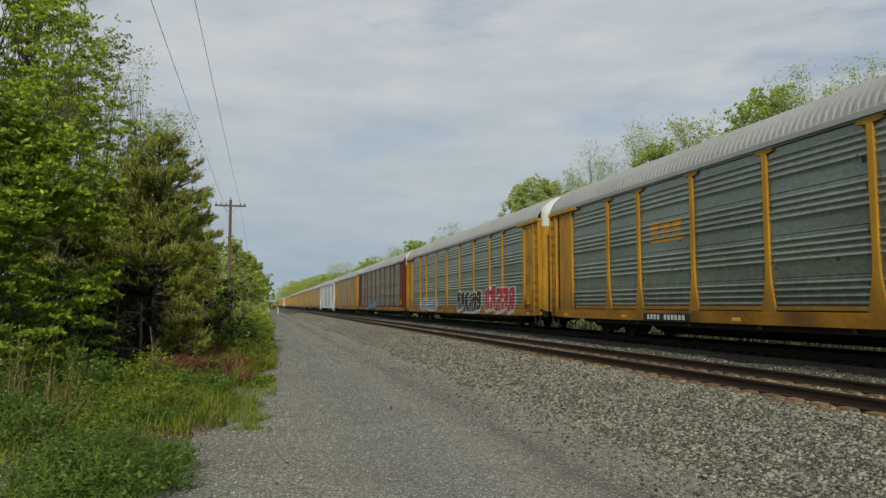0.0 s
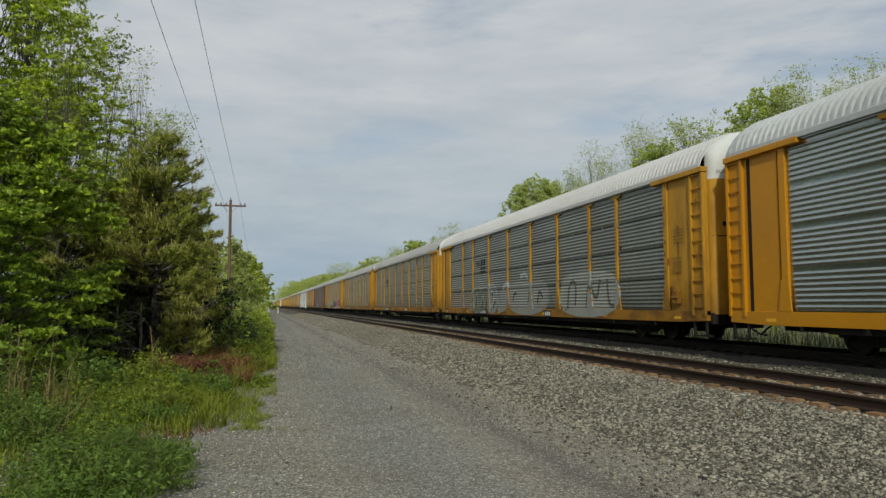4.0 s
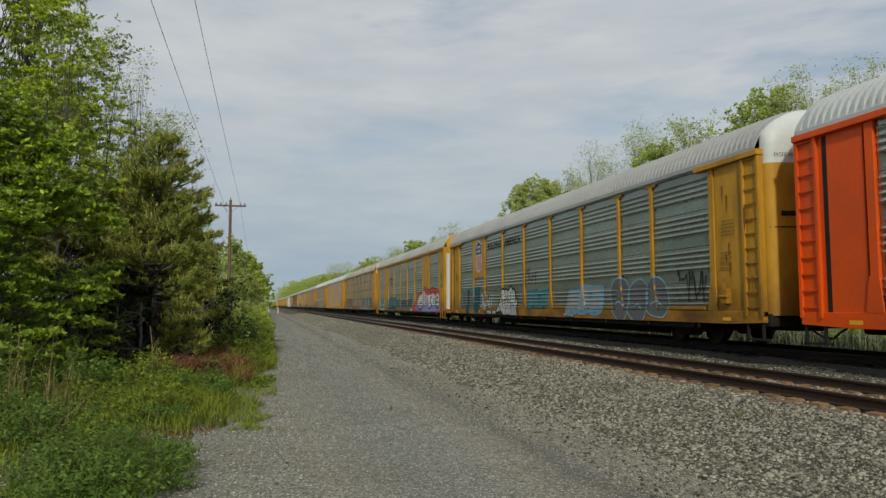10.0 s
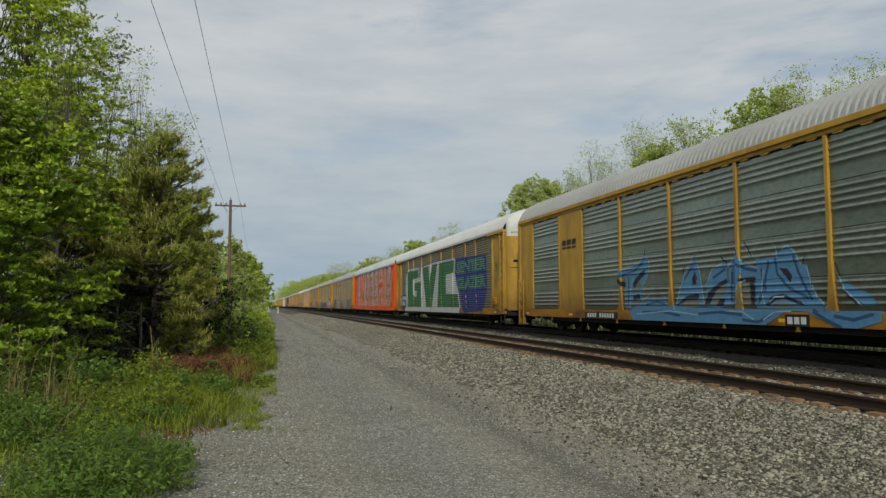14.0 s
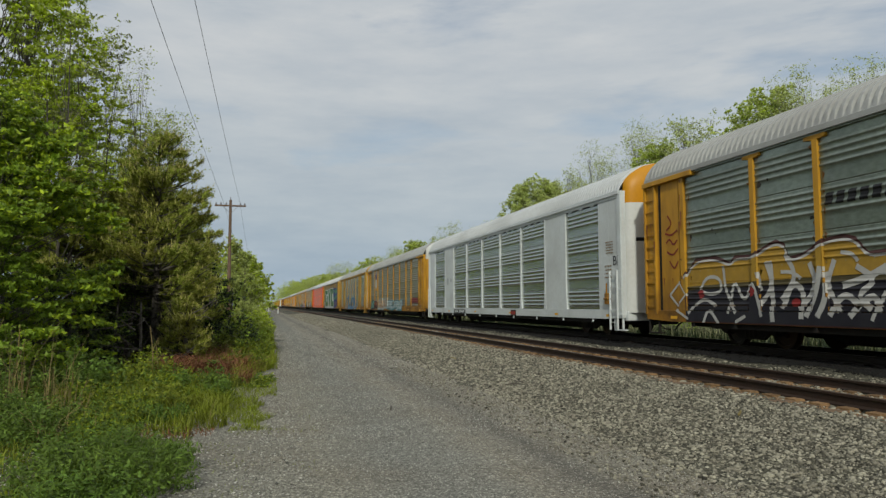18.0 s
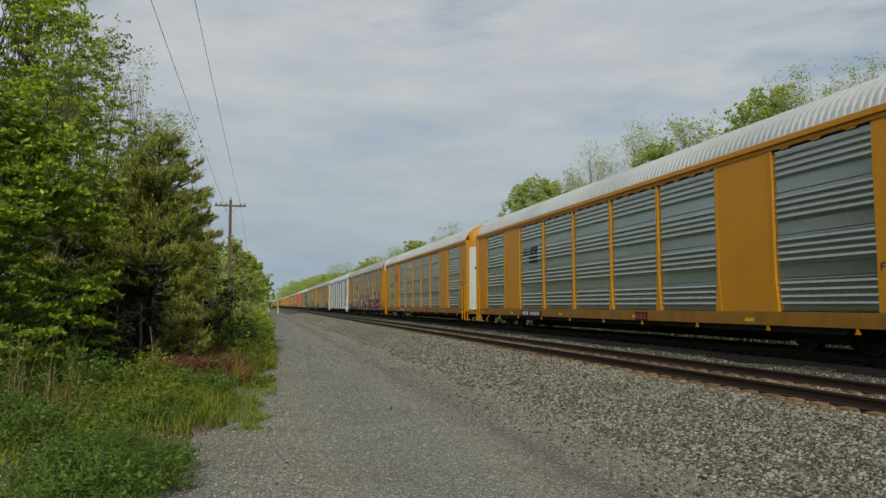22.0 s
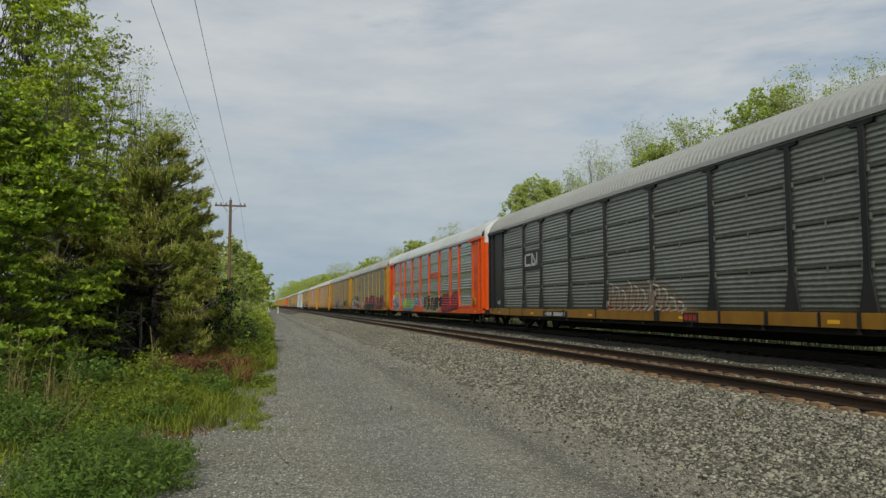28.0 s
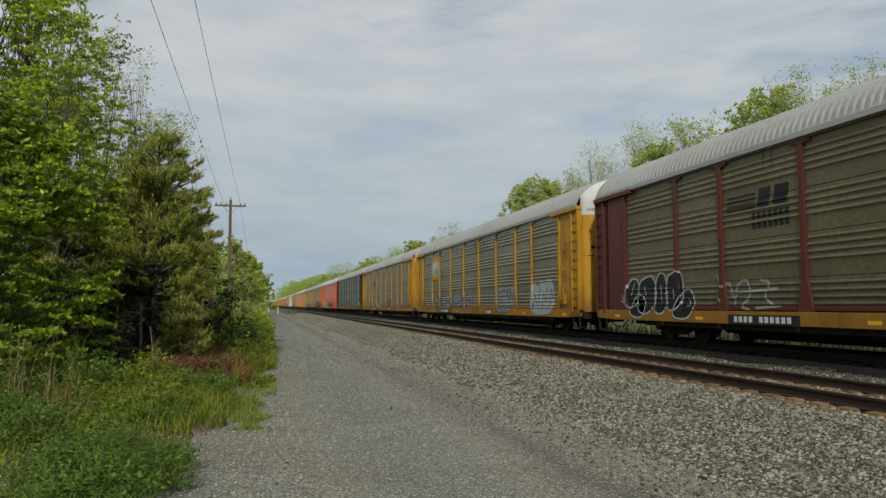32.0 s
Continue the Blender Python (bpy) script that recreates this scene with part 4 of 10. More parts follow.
            shp("eave_beam", ("beam", s), lambda: Geo().box(-1.70, -1.5, b0, b1, TOP_Z - 0.08, TOP_Z + 0.06), frame_m, "", 0.01)
            # near-black strip paints the groove's shade; its width fits the camera's view
            w0, w1 = end_y(half - 0.82, half - 0.70) if s == 1 else end_y(half - 0.64, half - 0.6)
            shp("door_gap", ("dgap", s), lambda: Geo().box(-1.589, -1.57, w0, w1, SILL_Z1, TOP_Z - 0.1), M["under"], "", 0)
        fr = M[spec.get("door", spec["frame"])]
        d = put("end_door", door_mesh(False, half), fr, car, turn)
        put("door_cap", door_mesh(True, half), M[spec.get("cap", "white")], d)
        put("door_edge", shared(("dedge", kind), lambda: Geo().box(-0.03, 0.03, half + 0.225, half + 0.262, 1.0, 5.5).box(-0.72, -0.69, half + 0.18, half + 0.215, 1.0, 4.5).mesh("door_edge", None)), M["under"], d)
        put("door_slot", shared(("dslot", kind), lambda: slot_geo(half).mesh("door_slot", None)), M["under"], d)
        put("door_hatch", shared(("dhatch", kind), lambda: Geo().box(-0.98, -0.62, half + 0.14, half + 0.24, 1.35, 2.05).mesh("door_hatch", None, 0.02)), fr, d)
        put("door_seam", shared(("dseam", kind), lambda: seam_geo(3.0, half).mesh("door_seam", None)), M["under"] if not solid else fr, d)
        put("roof_rim", shared(("rim", kind), lambda: rim_geo(half).mesh("roof_rim", None)), M[spec.get("roof", "roof")] if not solid else frame_m, car, turn)
        put("coupler", shared("coupler", lambda: Geo().box(-0.12, 0.12, 12.9, 14.3, 0.74, 0.98).box(-0.2, 0.2, 14.2, CAR_LENGTH / 2 - 0.01, 0.7, 1.02).mesh("coupler", None, 0.03)), M["under"], car, turn)
        put("air_hose", shared(("hose", kind), lambda: Geo().tube([(-0.4, half - 0.1, 0.8), (-0.45, half + 0.2, 0.62), (-0.4, half + 0.45, 0.48), (-0.3, half + 0.62, 0.46)], [0.025] * 4, 6).mesh("air_hose", None)), M["under"], car, turn)
        put("end_sill", shared(("endsill", kind), lambda: Geo().box(-1.5, 1.5, half - 0.1, half + 0.1, 0.72, 1.02).mesh("end_sill", None, 0.02)), sill_m if solid else M["under"], car, turn)
        put("step", shared(("step", kind), lambda: Geo().box(-1.6, -1.54, half - 0.62, half - 0.57, 0.42, 0.95).box(-1.6, -1.54, half - 0.1, half - 0.05, 0.42, 0.95).box(-1.6, -1.4, half - 0.62, half - 0.05, 0.40, 0.44).mesh("step", None)), frame_m if solid else M["under"], car, turn)
        bog = put("bogie", bogie_mesh(), M["under"], car, pose(0, s * 10.05, TRACK_LIFT))
        for a in (-1, 1):
            w = put("wheelset", wheelset_mesh(), M["wheel"], bog, pose(0, a * 0.875, 0.42))
            WHEELS[a].append(w)
    if near:
        refl = shared("reflector", lambda: Geo().box(-1.6285, -1.625, -0.16, 0.16, -0.04, 0.04).mesh("reflector", None))
        for y in (-12.6, -8.3, -3.0, 2.6, 8.1, 12.5):
            put("reflector", refl, M["reflector"], car, pose(0, y, 0.88))
        mark = shared("mark", lambda: Geo().box(-1.6288, -1.625, -1.2, 1.2, 0.77, 0.99).mesh("number_board", None))
        put("number_board", mark, M["black"], car, pose(0, 5.7, 0), "black board with white stencilled bars")
        bars = Geo()
        for i in range(11):
            if i != 4:
                bars.box(-1.6312, -1.6287, 0.98 - i * 0.18 - 0.12, 0.98 - i * 0.18, 0.81, 0.95)
        put("number_stencil", shared("bars", lambda: bars.mesh("number_stencil", None)), M["grey_white"], car, pose(0, 5.7, 0))["kind"] = "stuff"
        small = Geo()
        for i in range(3):
            small.box(-1.6312, -1.6287, 0.28 - i * 0.2 - 0.15, 0.28 - i * 0.2, 0.81, 0.96)
        put("sill_plate", shared("mark2", lambda: Geo().box(-1.6288, -1.625, -0.36, 0.36, 0.76, 1.02).mesh("sill_plate", None)), M["black"] if spec["sill"] != "orange" else M["orange"], car, pose(0, -3.4, 0))
        put("sill_stencil", shared("bars2", lambda: small.mesh("sill_stencil", None)), M["grey_white"] if spec["sill"] == "rusty_sill" else paint(0.35, 0.03, 0.02), car, pose(0, -3.4, 0))["kind"] = "stuff"
        st = Geo()
        ye = -12.7
        data_panel(st, ye, 3.3, 0.5, 0.45, 5)
        data_panel(st, ye + 0.1, 2.5, 0.45, 0.5, 4)
        lift = pose(0 if not solid else -0.001, 0, 0)
        put("stencil", st.mesh("stencil", None), paint(0.20, 0.11, 0.025) if spec["frame"] not in ("black",) else M["grey_white"], car, lift)["kind"] = "stuff"
        brake = Geo().box(-1.72, -1.58, -12.75, -12.5, 1.25, 1.62).tube([(-1.7, -12.62, 1.6), (-1.7, -12.62, 1.95)], [0.03, 0.03], 6).box(-1.75, -1.66, -12.77, -12.47, 1.4, 1.47)
        put("hand_brake", shared("brake", lambda: brake.mesh("hand_brake", None, 0.02)), M["rusty_sill"], car)
    return car


def door_y(x, half):
    """How far out the end door stands at x."""
    plan = [door_plan(-1 + 2 * i / 48) for i in range(49)]
    for (xa, da), (xb, db) in zip(plan, plan[1:]):
        if xa <= x <= xb:
            return half - 0.12 + da + (db - da) * (x - xa) / max(xb - xa, 1e-6)
    return half - 0.12


def seam_geo(z, half):
    g = Geo()
    xs = [-1.45 + 2.9 * i / 24 for i in range(25)]
    verts = [(x, door_y(x, half) + 0.006, zz) for zz in (z, z + 0.03) for x in xs]
    return g.add(verts, [(i, i + 1, 26 + i, 25 + i) for i in range(24)])


def rim_geo(half):
    g, n = Geo(), 19
    xs = [1.66 * math.sin(math.pi / 2 * i / 9) for i in range(-9, 10)]
    verts = [(x, y, arc_z(x * 0.98) + lift) for y in (half - 0.2, half - 0.08) for lift in (-0.05, 0.035) for x in xs]
    idx = lambda r, i: r * n + i
    faces = []
    for a, b in ((0, 1), (1, 3), (3, 2), (2, 0)):
        faces += [(idx(a, i), idx(a, i + 1), idx(b, i + 1), idx(b, i)) for i in range(n - 1)]
    return g.add(verts, faces)


def spec(kind, frame_c, sill, panel, label, **more):
    return dict(kind=kind, frame=frame_c, sill=sill, panel=panel, label=label, **more)


Y = "yellow autorack car, grey corrugated sides, "
TRAIN = [
    spec("A", "yellow", "rusty_sill", "galv", Y + "an orange emblem"),
    spec("A", "yellow", "rusty_sill", "galv_brown", Y + "faint chalky scrawls", even=True),
    spec("A", "yellow", "rusty_sill", "galv_dark", Y + "large white graffiti, white roof", seams=True, roof="roof_white"),
    spec("A", "bright_yellow", "bright_yellow", "galv_bright", "clean bright yellow autorack car with shiny corrugated sides", roof="roof_bright", even=True),
    spec("A", "yellow", "rusty_sill", "galv_brown", Y + "round emblem and teal graffiti", seams=True, roof="roof_tan"),
    spec("B", "yellow", "rusty_sill", "galv", "yellow flush-sided autorack car with red and lavender graffiti", door="white", cap="yellow"),
    spec("A", "yellow", "rusty_sill", "galv", Y + "shield emblem, slogan and graffiti"),
    spec("A", "orange", "orange", "galv_bright", "clean orange autorack car with corrugated grey steel sides", roof="roof_bright"),
    spec("A", "tan", "rusty_sill", "galv_rusty", "faded tan autorack car with huge green and blue graffiti", roof="roof_white", even=True),
    spec("B", "tan", "rusty_sill", "galv", "rust-stained yellow flush-sided autorack car with blue graffiti", door="white", cap="tan"),
    spec("A", "yellow", "rusty_sill", "galv_brown", Y + "a shield plate and low graffiti"),
    spec("B", "grey_white", "grey_white", "galv_bright", "pale grey flush-sided autorack car with dark ribbed panels", roof="roof_bright", door="white", cap="bright_yellow"),
    spec("A", "yellow", "rusty_sill", "galv", Y + "red, black and white graffiti"),
    spec("B", "bright_yellow", "yellow", "galv_bright", "bright yellow flush-sided autorack car with a red emblem", roof="roof_bright", door="white", cap="bright_yellow"),
    spec("B", "bright_yellow", "yellow", "galv_bright", "bright yellow flush-sided autorack car with a black emblem", roof="roof_bright", door="clear_metal", cap="bright_yellow"),
    spec("A", "yellow", "rusty_sill", "galv_brown", Y + "blue and white bubble graffiti"),
    spec("A", "tan", "rusty_sill", "galv_brown", Y + "pink, maroon and magenta graffiti"),
    spec("A", "orange", "orange", "galv_bright", "orange autorack car with yellow and lavender graffiti", roof="roof_bright"),
    spec("A", "black", "yellow", "galv_dark", "black-framed autorack car with a white-on-black emblem and yellow sill", seams=True),
    spec("A", "yellow", "rusty_sill", "galv_brown", Y + "small pale graffiti", cap="cream"),
    spec("A", "yellow", "rusty_sill", "galv_brown", Y + "emblem plate and pale graffiti"),
    spec("A", "maroon", "yellow", "galv_rusty", "dark red autorack car with a yellow sill and black graffiti"),
]
CAR_GAP_SHIFT = {0: -0.25, 1: -0.25, 2: -0.24, 4: 0.02, 5: 0.09, 6: 0.15, 7: 0.18, 8: 0.39, 9: -0.04, 12: 0.11, 13: 0.06, 14: 0.08, 15: 0.11, 16: 0.1, 17: 0.06, 18: 0.08, 20: -0.23, 21: -0.44}
SPEED, START = 18.945, 12.49


def car_rows(k):
    """Start and end of car k's run; k counts back along the train from the one abreast at the start."""
    y = START - CAR_LENGTH * k + CAR_GAP_SHIFT.get(k, -0.25 if k < 0 else 0.0)
    return [(0.0, pose(TRAIN_TRACK, y, RAIL_Z)), (32.0, pose(TRAIN_TRACK, y + SPEED * 32.0, RAIL_Z))]


CARS = {}
for k, s in enumerate(TRAIN):
    CARS[k] = autorack(s)
ahead_specs = [
    spec("A", "yellow", "rusty_sill", "galv", Y + "black and red graffiti"),
    spec("A", "maroon", "yellow", "galv_brown", "dark red autorack car with grimy corrugated sides"),
    spec("A", "yellow", "rusty_sill", "galv_brown", Y + "grimy panels"),
    spec("B", "grey_white", "grey_white", "galv_bright", "pale grey flush-sided autorack car"),
    spec("A", "yellow", "rusty_sill", "galv", Y + "a rusty sill"),
    spec("B", "tan", "rusty_sill", "galv_brown", "rust-stained tan flush-sided autorack car"),
]
for i in range(30):
    s = dict(ahead_specs[i] if i < len(ahead_specs) else random.choice(ahead_specs))
    s["near"] = i < 3
    CARS[-1 - i] = autorack(s)



# ---- emblems, lettering and graffiti on the near sides ----
def clip(poly, axis, value, keep_above):
    out = []
    for i, p in enumerate(poly):
        q = poly[i - 1]
        a, b = p[axis] - value, q[axis] - value
        if not keep_above:
            a, b = -a, -b
        if (a >= 0) != (b >= 0):
            t = b / (b - a)
            out.append((q[0] + (p[0] - q[0]) * t, q[1] + (p[1] - q[1]) * t))
        if a >= 0:
            out.append(p)
    return out


Y_CUTS = sorted({p + d for p in POSTS for d in (-0.24, -0.2, -0.14, -0.08, 0.08, 0.14, 0.2, 0.24)} | {-CORR_END, CORR_END, -13.3, 13.3, -12.2, 12.2})
Z_CUTS = {e: sorted({z for z, d in PROFILES[e]} | {SILL_Z1, SILL_Z1 + 0.025, SILL_Z1 + 0.118, 1.5, 2.07}) for e in (False, True)}


def surface_at(y, z, solid, even):
    """Which face of the near side shows at (y, z): its x, or None where the corrugated sheet shows."""
    if z < SILL_Z1:
        return -1.632
    low = max(0.0, min(1.0, (1.79 - z) / 0.72))
    flare = 0.055 + 0.08 * low if solid else 0.085 + 0.145 * low
    for p in POSTS:
        if abs(y - p) < flare:
            return -1.617
    if abs(y) > CORR_END:
        return (-1.664 if abs(y) > 13.3 else -1.631 if abs(y) < 12.2 else -1.59) if not solid else (-1.656 if abs(y) > 13.3 else -1.602)
    if solid and 7.15 < abs(y) < 9.15:
        return -1.602
    if not solid and not even and SILL_Z1 + 0.025 < z < SILL_Z1 + 0.118 and all(abs(y - p) > 0.24 for p in POSTS):
        return -1.614
    return None


def sheet_depth(z, profile):
    for (z1, d1), (z0, d0) in zip(profile, profile[1:]):
        if z0 <= z <= z1:
            return d0 + (d1 - d0) * (z - z0) / max(z1 - z0, 1e-6)
    return 0.0


def decal(car, polys, mat, layer, name, label="", solid=False):
    """Paint that follows ribs, posts and sill. polys: flat outlines of (y, z)."""
    g = Geo()
    lift = 0.003 + 0.0022 * layer
    even = EVEN_RIBS[car.name]
    z_cuts, profile = Z_CUTS[even], PROFILES[even]
    for poly in polys:
        if len(poly) > 4:
            tris = [[poly[i] for i in t] for t in tessellated(poly)]
        else:
            tris = [list(poly)]
        for tri in tris:
            tri = clip(tri, 1, SILL_Z0 + 0.006, True)
            if len(tri) < 3:
                continue
            y0, y1 = min(p[0] for p in tri), max(p[0] for p in tri)
            ycells = [y0] + [c for c in Y_CUTS if y0 < c < y1] + [y1]
            for ya, yb in zip(ycells, ycells[1:]):
                a = clip(clip(tri, 0, ya, True), 0, yb, False)
                if len(a) < 3:
                    continue
                z0, z1 = min(p[1] for p in a), max(p[1] for p in a)
                zcells = [z0] + [c for c in z_cuts if z0 < c < z1] + [z1]
                for za, zb in zip(zcells, zcells[1:]):
                    b = clip(clip(a, 1, za, True), 1, zb, False)
                    if len(b) < 3:
                        continue
                    x = surface_at((ya + yb) / 2, (za + zb) / 2, solid, even)
                    if x is None:
                        g.add([(PANEL_X - sheet_depth(p[1], profile) - lift, p[0], p[1]) for p in b], [tuple(range(len(b)))])
                    else:
                        g.add([(x - lift, p[0], p[1]) for p in b], [tuple(range(len(b)))])
                        beside = surface_at(ya - 0.01, (za + zb) / 2, solid, even)
                        if za > SILL_Z1 and (beside is None or beside > x + 0.01):
                            ends = [p[1] for p in b if abs(p[0] - ya) < 1e-4]
                            if len(ends) > 1:
                                lo, hi, e = min(ends), max(ends), ya - 0.003 - lift
                                g.add([(x - lift, e, lo), (x - lift, e, hi), (PANEL_X - 0.005, e, hi), (PANEL_X - 0.005, e, lo)], [(0, 1, 2, 3)])
    if not g.v:
        return None
    ob = put(name, cloud_poly(name, g), mat, car, None, label)
    ob["kind"] = "stuff"
    return ob


def cloud_poly(name, g):
    me = bpy.data.meshes.new(name)
    me.from_pydata(g.v, [], g.f)
    return me


def tessellated(poly):
    from mathutils.geometry import tessellate_polygon
    return tessellate_polygon([[Vector((p[0], p[1], 0)) for p in poly]])


def letters(text, y_left, z0, width, height, bold=0.0):
    """Flat outlines of built-in lettering that reads away from y_left towards -y."""
    cu = bpy.data.curves.new("lettering", "FONT")
    cu.body, cu.size, cu.resolution_u, cu.offset = text, 1.0, 2, bold
    ob = bpy.data.objects.new("lettering", cu)
    scene.collection.objects.link(ob)
    me = ob.to_mesh()
    co = [(v.co.x, v.co.y) for v in me.vertices]
    faces = [tuple(p.vertices) for p in me.polygons]
    ob.to_mesh_clear()
    bpy.data.objects.remove(ob)
    x0, x1 = min(c[0] for c in co), max(c[0] for c in co)
    h0, h1 = min(c[1] for c in co), max(c[1] for c in co)
    return [[(y_left - (co[i][0] - x0) / (x1 - x0) * width, z0 + (co[i][1] - h0) / (h1 - h0) * height) for i in f] for f in faces]


def curve_strokes(points, w, taper=0.0):
    """A ribbon along the points, joined at the bends; with taper it thins towards its end."""
    n = len(points)
    left, right = [], []
    for i in range(n):
        (ay, az), (by, bz) = points[max(0, i - 1)], points[min(n - 1, i + 1)]
        d = math.hypot(by - ay, bz - az) or 1.0
        half = w / 2 * (1 - taper * i / (n - 1))
        ny, nz = -(bz - az) / d * half, (by - ay) / d * half
        y, z = points[i]
        left.append((y + ny, z + nz))
        right.append((y - ny, z - nz))
    return [[left[i], right[i], right[i + 1], left[i + 1]] for i in range(n - 1)]


def swing(points):
    """An open line with its bends rounded off."""
    for i in range(2):
        out = [points[0]]
        for (ay, az), (by, bz) in zip(points, points[1:]):
            out += [(ay * 0.75 + by * 0.25, az * 0.75 + bz * 0.25), (ay * 0.25 + by * 0.75, az * 0.25 + bz * 0.75)]
        points = out + [points[-1]]
    return points


def blob(cy, cz, ry, rz, rng, wob=0.12, power=2.6, n=18):
    out = []
    ph = [rng.uniform(0, 6.28) for _ in range(3)]
    for i in range(n):
        a = 2 * math.pi * i / n
        r = 1 + wob * (0.6 * math.sin(2 * a + ph[0]) + 0.4 * math.sin(3 * a + ph[1]))
        c, s = math.cos(a), math.sin(a)
        k = (abs(c) ** power + abs(s) ** power) ** (-1 / power)
        out.append((cy + ry * k * r * c, cz + rz * k * r * s))
    return out


def ring(poly, w):
    """The outline of a shape as a closed band of that width."""
    a, b = grow(poly, w * 0.6), grow(poly, -w * 0.4)
    n = len(poly)
    return [[a[i], a[(i + 1) % n], b[(i + 1) % n], b[i]] for i in range(n)]


def grow(poly, d):
    cy, cz = sum(p[0] for p in poly) / len(poly), sum(p[1] for p in poly) / len(poly)
    out = []
    for y, z in poly:
        v = Vector((y - cy, z - cz))
        v = v * (1 + d / max(v.length, 0.05))
        out.append((cy + v.x, cz + v.y))
    return out


def rounded(poly):
    """Corners of an outline cut twice, so that it swings like a sprayed line."""
    for i in range(2):
        out = []
        for (ay, az), (by, bz) in zip(poly, poly[1:] + poly[:1]):
            out += [(ay * 0.75 + by * 0.25, az * 0.75 + bz * 0.25), (ay * 0.25 + by * 0.75, az * 0.25 + bz * 0.75)]
        poly = out
    return poly


def bubbles(car, ya, yb, z0, z1, count, fill, outline, seed, back=None, solid=False, line=0.06, second=None, label="", rise=0.0):
    """A row of swollen graffiti shapes from ya down to yb, with outlines and inner strokes."""
    rng = random.Random(seed)
    w = (ya - yb) / count
    shapes, inner = [], []
    for i in range(count):
        cy = ya - w * (i + 0.5)
        lift = rng.uniform(-0.06, 0.06) * (z1 - z0) + rise * math.sin(math.pi * (i + 0.5) / count)
        cz = (z0 + z1) / 2 + lift
        s = blob(cy, cz, w * 0.56, (z1 - z0) / 2 * rng.uniform(0.9, 1.04), rng, 0.13)
        shapes.append(s)
        kind = rng.randrange(4)
        h = (z1 - z0) / 2
        if kind == 0:
            inner += curve_strokes([(cy, cz - h * 0.95), (cy + w * 0.05, cz - h * 0.2)], line)
        elif kind == 1:
            inner += curve_strokes(blob(cy, cz + h * 0.3, w * 0.13, h * 0.2, rng, 0.1, 2, 8) + [(cy + w * 0.13, cz + h * 0.3)], line * 0.8)
        elif kind == 2:
            inner += curve_strokes([(cy - w * 0.45, cz + h * 0.1), (cy + w * 0.1, cz + h * 0.15)], line) + curve_strokes([(cy + w * 0.2, cz - h * 0.9), (cy, cz - h * 0.45), (cy - w * 0.2, cz - h * 0.9)], line)
        else:
            inner += curve_strokes([(cy + w * 0.3, cz - h * 0.3), (cy, cz - h * 0.15), (cy - w * 0.25, cz - h * 0.4)], line)
    if back:
        decal(car, [grow(s, 0.17) for s in shapes], paint(*back), 0, "graffiti", "spray-painted backing cloud", solid)
    decal(car, shapes, paint(*fill), 1, "graffiti", label or "spray-painted bubble shapes", solid)
    if second:
        tops = [clip(s, 1, z0 + (z1 - z0) * 0.5, True) for s in shapes]
        decal(car, [t for t in tops if len(t) > 2], paint(*second), 2, "graffiti", "", solid)
    decal(car, [q for s in shapes for q in ring(s, line)] + inner, paint(*outline), 3, "graffiti", "", solid)


